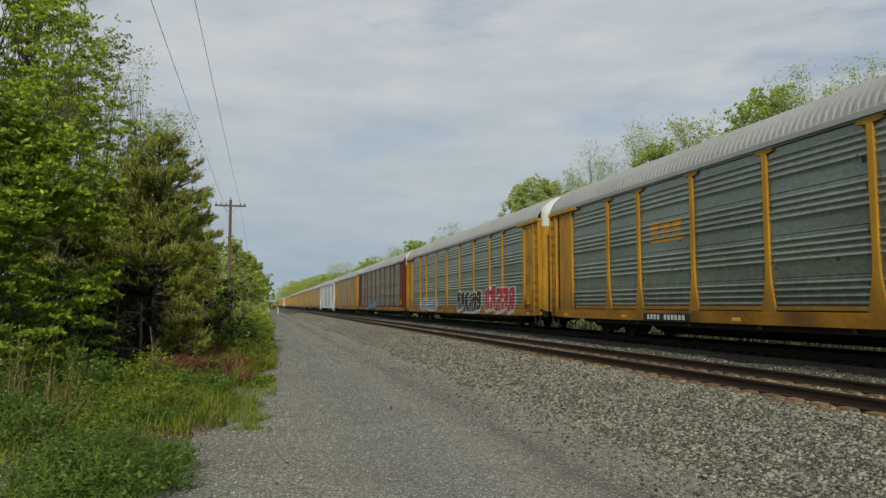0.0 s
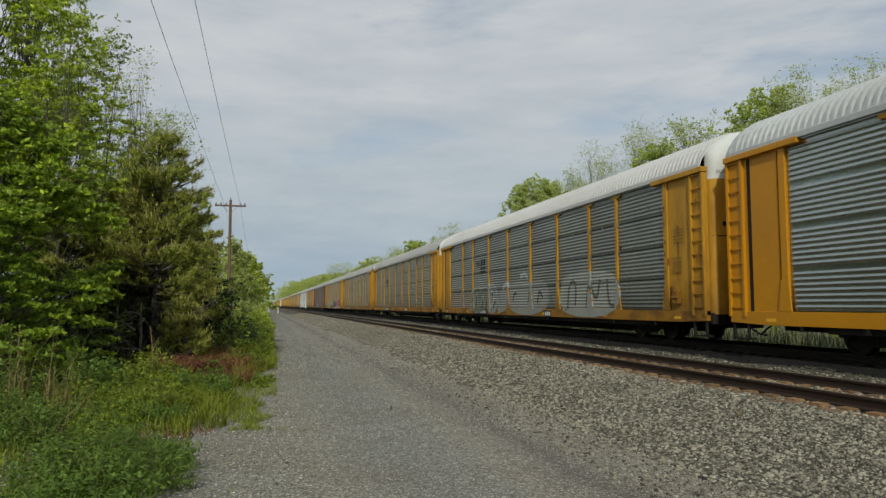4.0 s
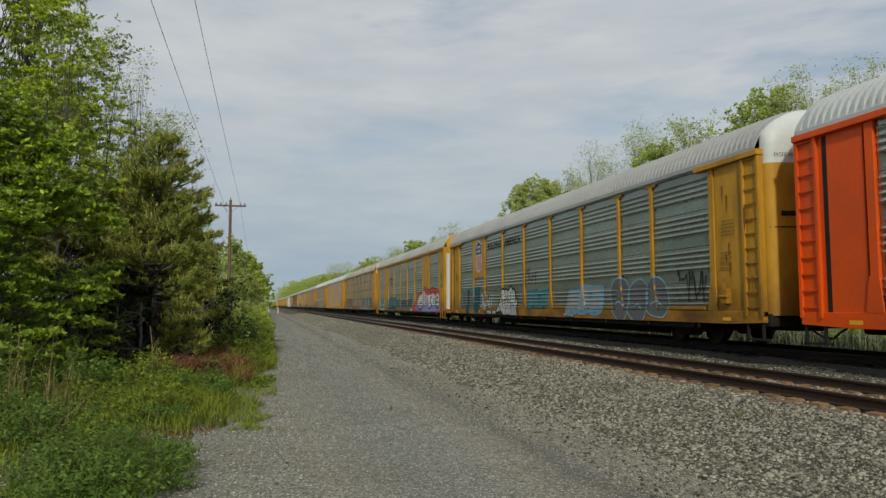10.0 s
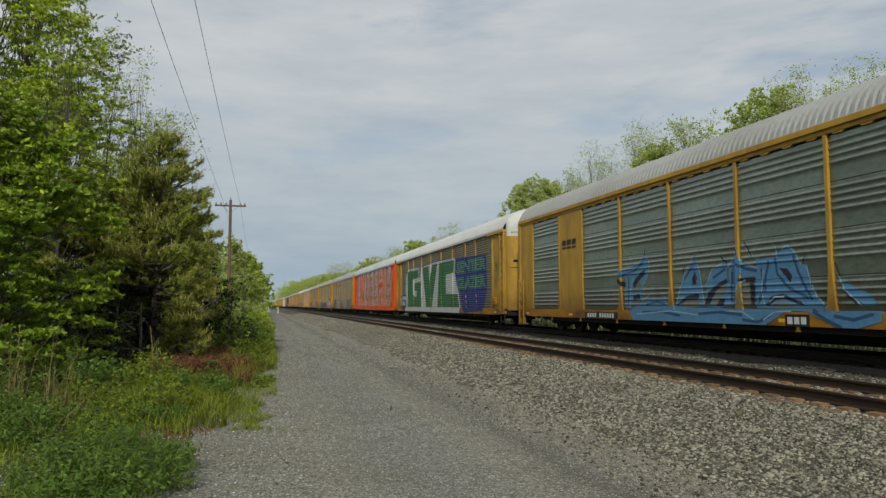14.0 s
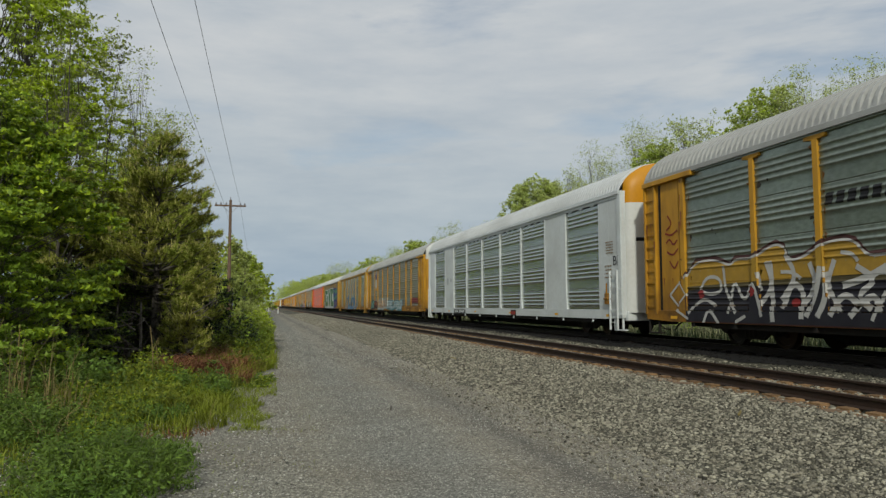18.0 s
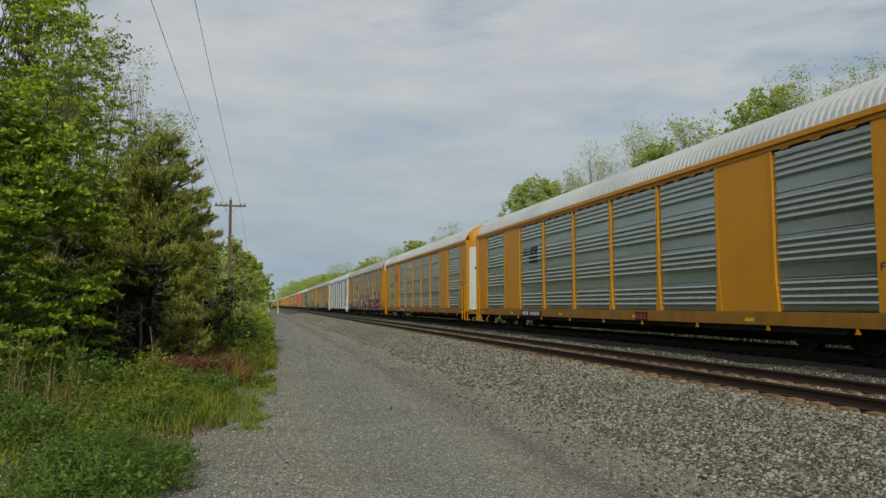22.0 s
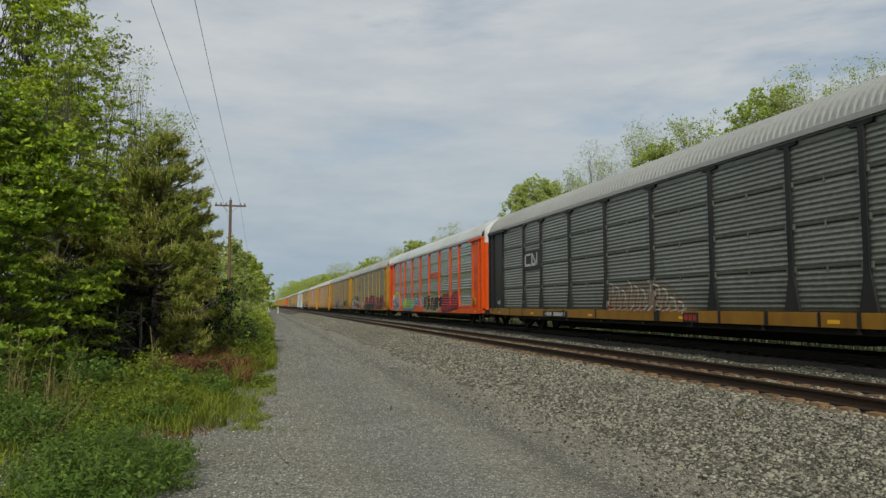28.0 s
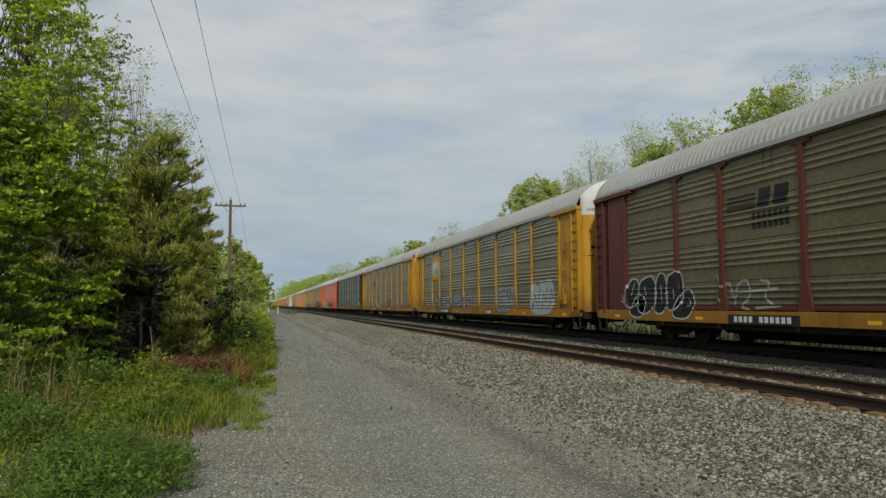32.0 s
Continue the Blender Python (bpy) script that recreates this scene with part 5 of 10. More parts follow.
def wild(car, ya, yb, z0, z1, count, fill, edge, seed, solid=False, weight=0.2, back=None, label="", shadow=True, lower=None):
    """A row of jagged, interlocking painted shards over an offset edge colour, with cuts and arrow tips."""
    rng = random.Random(seed)
    w = (ya - yb) / count
    h = z1 - z0
    fat, cuts = [], []
    for i in range(count):
        cy = ya - w * (i + 0.5)
        u = lambda a, b: rng.uniform(a, b)
        lean = u(-0.22, 0.22) * w
        l, r = cy + w * u(0.42, 0.6), cy - w * u(0.42, 0.6)
        t, b = z1 - h * u(0, 0.14), z0 + h * u(0, 0.12)
        m = (t + b) / 2 + u(-0.12, 0.12) * h
        left = [(l, b), (l + u(-0.1, 0.12) * w, m), (l - lean, t - u(0, 0.15) * h)]
        top = [(cy + u(-0.12, 0.2) * w - lean, t + u(-0.16, 0.05) * h), (r - lean, t)]
        right = [(r + u(-0.12, 0.12) * w, m + u(-0.1, 0.1) * h), (r, b + u(0, 0.14) * h)]
        low = [(cy - u(0.02, 0.2) * w, b + u(0, 0.2) * h)]
        fat.append(left + top + right + low)
        k = rng.randrange(3)
        cw = min(weight * 0.42, w * 0.16)
        cuts += curve_strokes([(cy + u(-0.1, 0.1) * w, b - 0.02), (cy + u(-0.08, 0.08) * w, m - u(0.0, 0.15) * h)], cw)
        if k:
            cuts += curve_strokes([(cy + u(-0.05, 0.2) * w, t - h * 0.28), (cy - u(0.05, 0.22) * w, t - h * u(0.2, 0.36))], cw)
        if k == 2:
            cuts += curve_strokes([(l, m + u(-0.1, 0.1) * h), (cy + 0.12 * w, m + u(0, 0.12) * h)], cw)
    fat = [rounded(q) for q in fat]
    if back:
        decal(car, [blob((ya + yb) / 2, (z0 + z1) / 2, (ya - yb) * 0.53, h * 0.58, rng, 0.05, 4.5, 26)], paint(*back), 0, "graffiti", "spray-painted backing", solid)
    if shadow:
        rim = min(0.09, 0.09 * h)
        decal(car, [[(y - rim * 0.7, z - rim * 0.5) for y, z in grow(q, rim)] for q in fat], paint(*edge), 1, "graffiti", "", solid)
    decal(car, fat, paint(*fill), 2, "graffiti", label or "spray-painted angular shapes", solid)
    if lower:
        foot = [clip(q, 1, z0 + h * rng.uniform(0.5, 0.62), False) for q in fat]
        decal(car, [q for q in foot if len(q) > 2], paint(*lower), 3, "graffiti", "", solid)
    edge_band = min(0.07, 0.07 * h)
    decal(car, cuts + [r for q in fat for r in ring(q, edge_band)], paint(*edge), 4, "graffiti", "", solid)


def scribble(car, ya, yb, z0, z1, colour, seed, w=0.035, solid=False, loops=5):
    rng = random.Random(seed)
    pts = [(ya + (yb - ya) * (i + rng.uniform(-0.4, 0.4)) / (loops * 3), z0 + (z1 - z0) * rng.random()) for i in range(loops * 3 + 1)]
    decal(car, curve_strokes(pts, w), paint(*colour), 3, "graffiti", "sprayed scribble", solid)


def rect(ya, yb, z0, z1, lean=0.0):
    return [(ya, z0), (yb, z0), (yb - lean, z1), (ya - lean, z1)]


def disc(cy, cz, r, n=20):
    return [(cy + r * math.cos(2 * math.pi * i / n), cz + r * math.sin(2 * math.pi * i / n)) for i in range(n)]


WHITE, BLACK, RED, TEAL, NAVY = (0.52, 0.53, 0.52), (0.012, 0.012, 0.014), (0.27, 0.02, 0.025), (0.04, 0.19, 0.21), (0.012, 0.025, 0.16)
PALE, GREYISH, LAVENDER, PINK, MAROON = (0.40, 0.47, 0.49), (0.30, 0.31, 0.30), (0.27, 0.27, 0.52), (0.55, 0.33, 0.36), (0.085, 0.012, 0.035)
MAGENTA, LEMON, GREEN, SKYBLUE, CREAM = (0.16, 0.016, 0.07), (0.58, 0.52, 0.10), (0.035, 0.15, 0.045), (0.16, 0.36, 0.52), (0.50, 0.45, 0.30)
TAN, LIME, ORANGE = (0.42, 0.28, 0.16), (0.32, 0.50, 0.08), (0.65, 0.22, 0.01)


def stripes_logo(car, colour, y=6.6, z=3.2, solid=False, size=1.0):
    """A plain dark emblem: a leaning block with speed lines, and two rows of small bars."""
    p = [rect(y, y - 0.8 * size, z + 0.08 * i * size, z + (0.08 * i + 0.04) * size) for i in range(4)]
    p += [rect(y - 0.85 * size, y - 1.15 * size, z, z + 0.34 * size, 0.08), rect(y - 1.25 * size, y - 1.6 * size, z, z + 0.34 * size, 0.08)]
    for r in range(2):
        p += [rect(y - 0.7 * size - 0.14 * i * size, y - (0.8 + 0.14 * i) * size, z - (0.2 + 0.18 * r) * size, z - (0.08 + 0.18 * r) * size) for i in range(7)]
    decal(car, p, paint(*colour), 2, "emblem", "dark railway emblem", solid)


def block_logo(car, colour, y, z, w, h, n=3, under=True, solid=False, lean=0.05):
    """Leaning blocks over a bar, for an emblem that is not spelt out."""
    p = []
    for i in range(n):
        a = y - w * i / n
        b = a - w / n * 0.82
        t = h * 0.24
        p += [rect(a, b, z + h * 0.4, z + h, lean), rect(a, b, z, z + t, lean)]
    if under:
        p.append(rect(y + 0.02, y - w, z - h * 0.4, z - h * 0.2))
    decal(car, p, paint(*colour), 2, "emblem", "plain coloured railway emblem", solid)


def plate_in_bay(car, mat, ya, yb, z0, z1, label=""):
    o = put("bay_plate", Geo().box(-1.606, -1.55, yb, ya, z0, z1).mesh("bay_plate", None, 0.006), mat, car, None, label)
    return o


def on_plate(car, polys, colour, name="emblem", label="", x=-1.611):
    g = Geo()
    for p in polys:
        g.prism(p, x - 0.002, x)
    put(name, cloud_poly(name, g), paint(*colour), car, None, label)["kind"] = "stuff"


def round_emblem(car, cy, cz, r):
    decal(car, [disc(cy, cz, r, 28)], paint(*WHITE), 1, "emblem", "round blue and white emblem")
    decal(car, [disc(cy, cz, r * 0.94, 28)], paint(0.02, 0.06, 0.16), 2, "emblem")
    decal(car, [disc(cy, cz, r * 0.62, 24)], paint(*WHITE), 3, "emblem")
    decal(car, [rect(cy + r * 0.5, cy - r * 0.5, cz - r * 0.1, cz + r * 0.1), rect(cy + r * 0.1, cy - r * 0.1, cz - r * 0.5, cz + r * 0.5)], paint(0.02, 0.10, 0.30), 4, "emblem")
    decal(car, [rect(cy + r * 0.8 * math.cos(a) + 0.02, cy + r * 0.8 * math.cos(a) - 0.02, cz + r * 0.8 * math.sin(a) - 0.02, cz + r * 0.8 * math.sin(a) + 0.02) for a in [0.3 * i for i in range(21)]], paint(*WHITE), 3, "emblem")


def fill(car, colour, layer, *polys, soft=True, solid=False, label=""):
    """Painted areas of one colour, with swung or with sharp corners."""
    decal(car, [rounded(list(q)) if soft else list(q) for q in polys], paint(*colour), layer, "graffiti", label, solid)


def line(car, colour, layer, w, *paths, solid=False, taper=0.0, soft=True, label=""):
    """Sprayed lines of one colour."""
    decal(car, [q for path in paths for q in curve_strokes(swing(list(path)) if soft and len(path) > 2 else list(path), w, taper)], paint(*colour), layer, "graffiti", label, solid)


def outlined(car, colour, edge, w, *polys, layer=1, solid=False, label=""):
    """Swung shapes of one colour with an outline of another."""
    fill(car, colour, layer, *polys, solid=solid, label=label)
    decal(car, [r for q in polys for r in ring(rounded(list(q)), w)], paint(*edge), layer + 1, "graffiti", "", solid)


def decorate():
    c = CARS
    block_logo(c[0], (0.52, 0.25, 0.02), 6.5, 3.2, 1.7, 0.42)
    stripes_logo(c[1], BLACK, 6.7, 3.3, size=0.9)
    scribble(c[1], -7.3, -9.0, 1.15, 1.7, PALE, 1, 0.05)
    wild(c[1], -7.4, -8.9, 1.2, 1.65, 5, (0.2, 0.3, 0.27), BLACK, 2, weight=0.06, shadow=False)
    scribble(c[1], 6.9, 5.0, 1.12, 1.35, PALE, 3, 0.03)
    stripes_logo(c[2], BLACK, 6.6, 3.3)
    chalk, dull = (0.40, 0.41, 0.39), (0.25, 0.26, 0.24)
    fill(c[2], (0.23, 0.20, 0.155), 0, rect(11.85, 7.6, 1.08, 1.98), soft=False, label="pale dusty lowest sheet")
    fill(c[2], (0.15, 0.17, 0.12), 1, [(7.4, 0.8), (7.35, 2.0), (6.6, 2.22), (5.6, 2.1), (4.6, 2.2), (4.6, 0.9)], label="faded silver and green lettering")
    fill(c[2], dull, 1, [(4.5, 0.8), (4.5, 2.15), (3.9, 2.28), (3.2, 2.2), (2.9, 1.2), (3.2, 0.8)], [(2.9, 0.9), (2.9, 2.0), (1.4, 2.2), (1.35, 1.1), (2.2, 0.85)])
    fill(c[2], (0.28, 0.285, 0.26), 1, [(1.35, 0.8), (1.3, 2.2), (0.4, 2.3), (-1.4, 2.2), (-3.4, 2.3), (-3.4, 0.8)])
    line(c[2], chalk, 3, 0.07, [(7.35, 1.0), (7.3, 2.0), (6.5, 2.2), (5.7, 2.1), (4.6, 2.2), (4.1, 2.3), (3.3, 2.2), (2.9, 1.3), (2.5, 1.0)], [(6.9, 1.1), (6.8, 1.8), (6.3, 1.9), (6.2, 1.1)], [(5.9, 1.2), (5.3, 1.9), (5.1, 1.1)], [(4.2, 1.9), (3.6, 2.0), (3.6, 1.2), (4.1, 1.2)], [(7.5, 0.9), (7.1, 1.5), (6.9, 0.95)])
    line(c[2], (0.05, 0.055, 0.05), 4, 0.12, [(6.6, 1.2), (6.5, 1.65)], [(5.6, 1.0), (5.4, 1.5)], [(4.9, 1.0), (4.75, 1.5), (4.6, 1.1)], [(3.7, 0.95), (3.6, 1.3), (3.3, 1.4)], [(3.9, 1.7), (3.7, 1.8)], [(0.8, 1.4), (0.7, 1.75), (0.3, 1.75)], [(-1.1, 1.3), (-1.3, 1.9)], [(-2.2, 1.3), (-2.4, 1.9), (-2.8, 1.5)])
    line(c[2], (0.42, 0.46, 0.47), 4, 0.2, [(2.2, 2.05), (1.6, 2.3), (1.2, 2.1)], [(-0.2, 2.5), (-0.8, 2.65), (-1.1, 2.4)])
    fill(c[2], (0.31, 0.32, 0.29), 2, [(-4.4, 0.8), (-4.6, 2.3), (-6.4, 2.45), (-9.3, 2.35), (-9.4, 0.8)])
    line(c[2], (0.10, 0.10, 0.085), 3, 0.14, [(-5.2, 1.0), (-5.4, 2.1), (-6.0, 2.1), (-5.9, 1.2)], [(-6.8, 1.1), (-7.0, 2.1), (-7.6, 1.3), (-7.9, 2.1)], [(-8.4, 2.1), (-8.5, 1.2), (-9.0, 1.2)])
    block_logo(c[3], (0.35, 0.02, 0.03), 6.6, 3.35, 1.6, 0.34, under=False)
    for y in (12.5, -12.7):
        round_emblem(c[4], y, 3.63, 0.36)
    grey4, rust4, black4 = (0.17, 0.175, 0.17), (0.24, 0.075, 0.03), (0.022, 0.022, 0.022)
    fill(c[4], grey4, 0, [(12.1, 0.8), (11.8, 2.0), (10.5, 2.05), (8.4, 2.12), (6.4, 2.15), (6.3, 1.2), (7.6, 0.8)], label="grey lettering with rust-red insides")
    fill(c[4], rust4, 1, [(11.3, 1.4), (11.2, 1.95), (10.3, 1.9), (10.3, 1.35)], [(9.7, 1.2), (9.5, 1.95), (9.0, 1.9), (8.9, 1.3)], [(8.4, 1.2), (8.3, 1.95), (7.6, 1.9), (7.6, 1.3)], [(7.3, 1.15), (7.3, 1.95), (6.7, 1.95), (6.6, 1.2)])
    line(c[4], black4, 2, 0.11, [(11.7, 1.0), (11.6, 2.0), (10.2, 2.0), (10.1, 1.2), (11.2, 1.2)], [(9.8, 0.9), (9.6, 2.0), (8.8, 2.0), (8.8, 0.9)], [(8.5, 1.0), (8.4, 2.1), (7.5, 2.0), (7.5, 1.0)], [(7.4, 0.9), (7.3, 2.05), (6.5, 2.1), (6.3, 0.9)], [(10.9, 1.6), (10.4, 1.6)])
    outlined(c[4], TEAL, black4, 0.12, [(6.4, 1.1), (6.35, 1.35), (5.9, 1.4), (6.4, 1.6), (6.45, 2.05), (5.1, 2.05), (5.05, 1.1)], label="teal letter with black edges")
    fill(c[4], (0.16, 0.25, 0.33), 1, [(4.95, 1.2), (4.95, 2.0), (4.5, 2.15), (4.25, 1.9), (4.2, 1.15)])
    line(c[4], (0.35, 0.42, 0.46), 3, 0.09, [(4.9, 1.2), (4.9, 1.75), (4.35, 1.75), (4.3, 1.2)])
    fill(c[4], (0.24, 0.28, 0.26), 1, rect(-4.2, -9.0, 0.77, 1.06), rect(-9.5, -9.9, 0.77, 1.06), soft=False, label="pale overspray on the sill")
    fill(c[4], (0.085, 0.115, 0.115), 0, rect(-4.4, -7.0, 1.1, 1.92), rect(-7.3, -9.0, 1.1, 2.0), rect(-9.3, -11.85, 1.1, 1.95), soft=False, label="washed-out teal haze")
    fill(c[4], (0.26, 0.31, 0.28), 2, *[rect(p + 0.23, p - 0.23, 1.12, 1.95) for p in (-7.15, -9.15)], soft=False)
    haze, deep4 = (0.075, 0.17, 0.19), (0.03, 0.06, 0.085)
    fill(c[4], haze, 1, [(-4.8, 1.15), (-5.2, 1.75), (-6.4, 1.85), (-6.9, 1.6), (-6.6, 1.15)], [(-10.0, 1.3), (-10.2, 1.75), (-11.2, 1.8), (-11.7, 1.5), (-11.2, 1.2)])
    line(c[4], deep4, 2, 0.09, [(-4.6, 1.2), (-5.0, 1.7), (-5.6, 1.85), (-6.2, 1.7)], [(-5.2, 1.3), (-5.5, 1.6)], [(-6.0, 1.25), (-6.7, 1.5), (-6.9, 1.8)], [(-9.5, 1.8), (-9.9, 1.5), (-9.7, 1.3), (-10.1, 1.2)])
    line(c[4], deep4, 2, 0.1, [(-10.2, 1.4), (-10.4, 1.75), (-11.1, 1.85), (-11.7, 1.6), (-11.4, 1.2), (-10.6, 1.15), (-10.2, 1.35)], [(-9.5, 1.85), (-10.0, 1.9)])
    line(c[4], (0.13, 0.25, 0.27), 3, 0.06, [(-5.0, 1.25), (-5.3, 1.65), (-5.9, 1.7)], [(-10.5, 1.5), (-11.0, 1.65), (-11.3, 1.45)], [(-7.6, 1.4), (-8.4, 1.5), (-8.7, 1.7)])
    stripes_logo(c[5], BLACK, 6.7, 3.4, True, 0.9)
    wild(c[5], 11.9, 9.2, 0.8, 2.0, 3, (0.03, 0.19, 0.15), (0.42, 0.44, 0.43), 12, True, 0.34, label="teal lettering with white edges")
    wild(c[5], 7.1, 3.2, 0.85, 1.95, 5, TEAL, BLACK, 13, True, 0.2)
    wild(c[5], 3.0, -3.2, 0.9, 1.85, 7, (0.05, 0.07, 0.065), (0.16, 0.2, 0.19), 14, True, 0.14)
    flame = [(-3.9, 0.77), (-4.3, 1.25), (-5.6, 2.05), (-7.2, 2.2), (-8.2, 2.5), (-8.9, 2.2), (-9.9, 2.4), (-11.5, 2.3), (-12.3, 2.0), (-13.4, 1.25), (-13.4, 0.77)]
    fill(c[5], (0.05, 0.02, 0.06), 0, grow(flame, 0.12), soft=False, solid=True)
    fill(c[5], (0.50, 0.055, 0.04), 1, flame, soft=False, solid=True, label="red flame-shaped backing")
    body = [[(-4.9, 0.8), (-4.9, 1.2), (-5.3, 1.2), (-5.5, 1.7), (-6.3, 2.0), (-7.0, 1.9), (-7.3, 2.2), (-7.8, 2.25), (-8.2, 1.9), (-9.9, 1.95), (-10.1, 2.05), (-10.6, 1.95), (-10.9, 1.8), (-11.5, 2.05), (-12.1, 2.0), (-12.2, 1.45), (-12.6, 1.3), (-12.9, 0.8)]]
    decal(c[5], [rounded(grow(body[0], 0.16))], paint(0.40, 0.42, 0.05), 2, "graffiti", "", True)
    decal(c[5], [rounded(grow(body[0], 0.09))], paint(*BLACK), 3, "graffiti", "", True)
    fill(c[5], LAVENDER, 4, body[0], solid=True, label="lavender and white lettering")
    fill(c[5], (0.55, 0.56, 0.58), 5, *[clip(rounded(body[0]), 1, 1.25, True)], soft=False, solid=True)
    line(c[5], BLACK, 6, 0.11, [(-5.2, 0.85), (-5.3, 1.25), (-5.6, 1.2), (-5.7, 0.95), (-7.2, 0.9), (-7.3, 1.3)], [(-7.0, 1.5), (-7.1, 1.8), (-7.4, 1.75), (-7.3, 1.5)], [(-7.5, 0.9), (-7.6, 2.1)], [(-8.1, 1.9), (-8.2, 0.9)], [(-8.2, 1.9), (-8.8, 1.0), (-8.9, 1.9)], [(-9.9, 1.8), (-9.3, 1.7), (-9.4, 1.4), (-9.9, 1.3), (-9.8, 1.0), (-9.2, 1.0)], [(-10.6, 0.95), (-10.5, 1.8)], [(-11.9, 1.8), (-11.0, 1.7), (-11.0, 1.1), (-12.1, 1.05)], [(-11.1, 1.4), (-11.7, 1.45)], [(-6.2, 1.3), (-6.6, 1.45), (-6.9, 1.3)], solid=True)
    scribble(c[5], -12.2, -13.0, 1.9, 3.3, LIME, 16, 0.05, True, 6)
    plate_in_bay(c[6], M["yellow"], 9.1, 7.2, 2.7, 4.78, "yellow plate for the shield emblem")
    s6 = c[6]
    cy, cz, k = 8.15, 3.86, 1.05
    top = [(cy + 0.46 * k, cz + 0.55 * k), (cy + 0.2 * k, cz + 0.62 * k), (cy, cz + 0.74 * k), (cy - 0.2 * k, cz + 0.62 * k), (cy - 0.46 * k, cz + 0.55 * k)]
    low = [(cy - 0.42 * k, cz - 0.1 * k), (cy - 0.50 * k, cz - 0.4 * k), (cy - 0.34 * k, cz - 0.66 * k), (cy, cz - 0.8 * k), (cy + 0.34 * k, cz - 0.66 * k), (cy + 0.50 * k, cz - 0.4 * k), (cy + 0.42 * k, cz - 0.1 * k)]
    whole = top + low
    on_plate(s6, [grow(whole, 0.07)], WHITE, "emblem", "shield with blue chief and red stripes", -1.608)
    on_plate(s6, [clip(whole, 1, cz + 0.06 * k, True)], NAVY, x=-1.6105)
    body = clip(whole, 1, cz + 0.0 * k, False)
    bands = [b for b in (clip(clip(body, 0, cy + (0.45 - i * 0.182) * k - 0.09 * k, True), 0, cy + (0.45 - i * 0.182) * k, False) for i in range(6)) if len(b) > 2]
    on_plate(s6, bands, (0.42, 0.03, 0.03), x=-1.6105)
    on_plate(s6, [rect(cy + (0.30 - 0.11 * i) * k, cy + (0.23 - 0.11 * i) * k, cz + z * k, cz + (z + 0.13) * k) for z in (0.38, 0.16) for i in range(6)], WHITE, x=-1.613)
    decal(s6, letters("BUILDING", 6.7, 4.05, 2.15, 0.32, 0.03), paint(*BLACK), 2, "slogan", "black painted slogan")
    decal(s6, letters("AMERICA", 4.1, 4.05, 2.2, 0.32, 0.03), paint(*BLACK), 2, "slogan", "black painted slogan")
    fill(s6, (0.10, 0.19, 0.20), 0, [(11.68, 2.07), (11.23, 2.12), (11.27, 1.02), (11.57, 1.05)], [(9.94, 2.07), (9.23, 2.09), (9.18, 1.06), (9.94, 1.03)], soft=False, label="thin teal overspray")
    fill(s6, (0.115, 0.115, 0.12), 1, [(11.23, 2.03), (10.6, 2.03), (10.64, 1.05), (11.27, 1.05)], [(9.82, 2.01), (9.18, 2.01), (9.22, 1.06), (9.83, 1.06)], soft=False)
    fill(s6, (0.010, 0.055, 0.07), 1, [(10.51, 2.09), (9.92, 2.09), (9.92, 0.73), (10.49, 0.74)], [(9.03, 2.14), (8.01, 2.17), (8.05, 1.07), (8.18, 0.56), (8.54, 0.55), (9.06, 1.07)], soft=False, label="dark teal blocks")
    line(s6, (0.03, 0.20, 0.25), 2, 0.07, [(11.65, 2.13), (10.59, 2.1), (9.08, 2.14), (7.99, 2.19)], [(8.6, 2.07), (8.66, 1.51)], [(8.24, 2), (8.21, 1.38), (8.2, 1.07)], [(9.03, 2.14), (9.1, 1.07), (8.36, 0.53)], [(8.87, 1.38), (8.31, 1.42)], soft=False)
    line(s6, (0.03, 0.20, 0.25), 2, 0.07, [(8.8, 0.86), (8.62, 0.7), (8.39, 0.81), (8.21, 0.84)], [(11.69, 1.11), (11.27, 1.02)], soft=False)
    fill(s6, (0.11, 0.115, 0.105), 1, [(7.91, 1.07), (7.77, 1.84), (6.8, 1.84), (6.06, 1.66), (5.95, 1.09)])
    fill(s6, (0.44, 0.45, 0.42), 2, [(7.77, 1.8), (7.52, 1.85), (7.48, 1.13), (7.68, 1.08), (7.69, 1.73)], [(7.44, 1.72), (7.23, 1.81), (7.16, 1.52), (7.31, 0.98), (7.43, 1.03)], [(7.21, 1.42), (6.9, 1.22), (6.95, 1.03), (7.07, 0.94), (7.18, 1.22)], [(6.99, 1.8), (6.8, 1.77), (6.48, 1.27), (6.53, 1.15), (6.82, 1.27)], [(6.5, 1.67), (6.35, 1.69), (6.24, 1.09), (6.42, 1.11)], soft=False, label="white torn letters")
    fill(s6, (0.44, 0.45, 0.42), 2, [(6.21, 1.64), (6.1, 1.66), (6.01, 1.11), (6.2, 1.13)], [(7.88, 1.28), (7.63, 1.22), (7.8, 1.1)], soft=False)
    line(s6, BLACK, 3, 0.04, [(7.42, 1.79), (7.39, 1.08)], [(6.99, 1.78), (6.71, 1.22)], [(6.54, 1.67), (6.44, 1.11)], [(6.27, 1.64), (6.18, 1.11)], [(6.81, 1.56), (6.51, 1.53)])
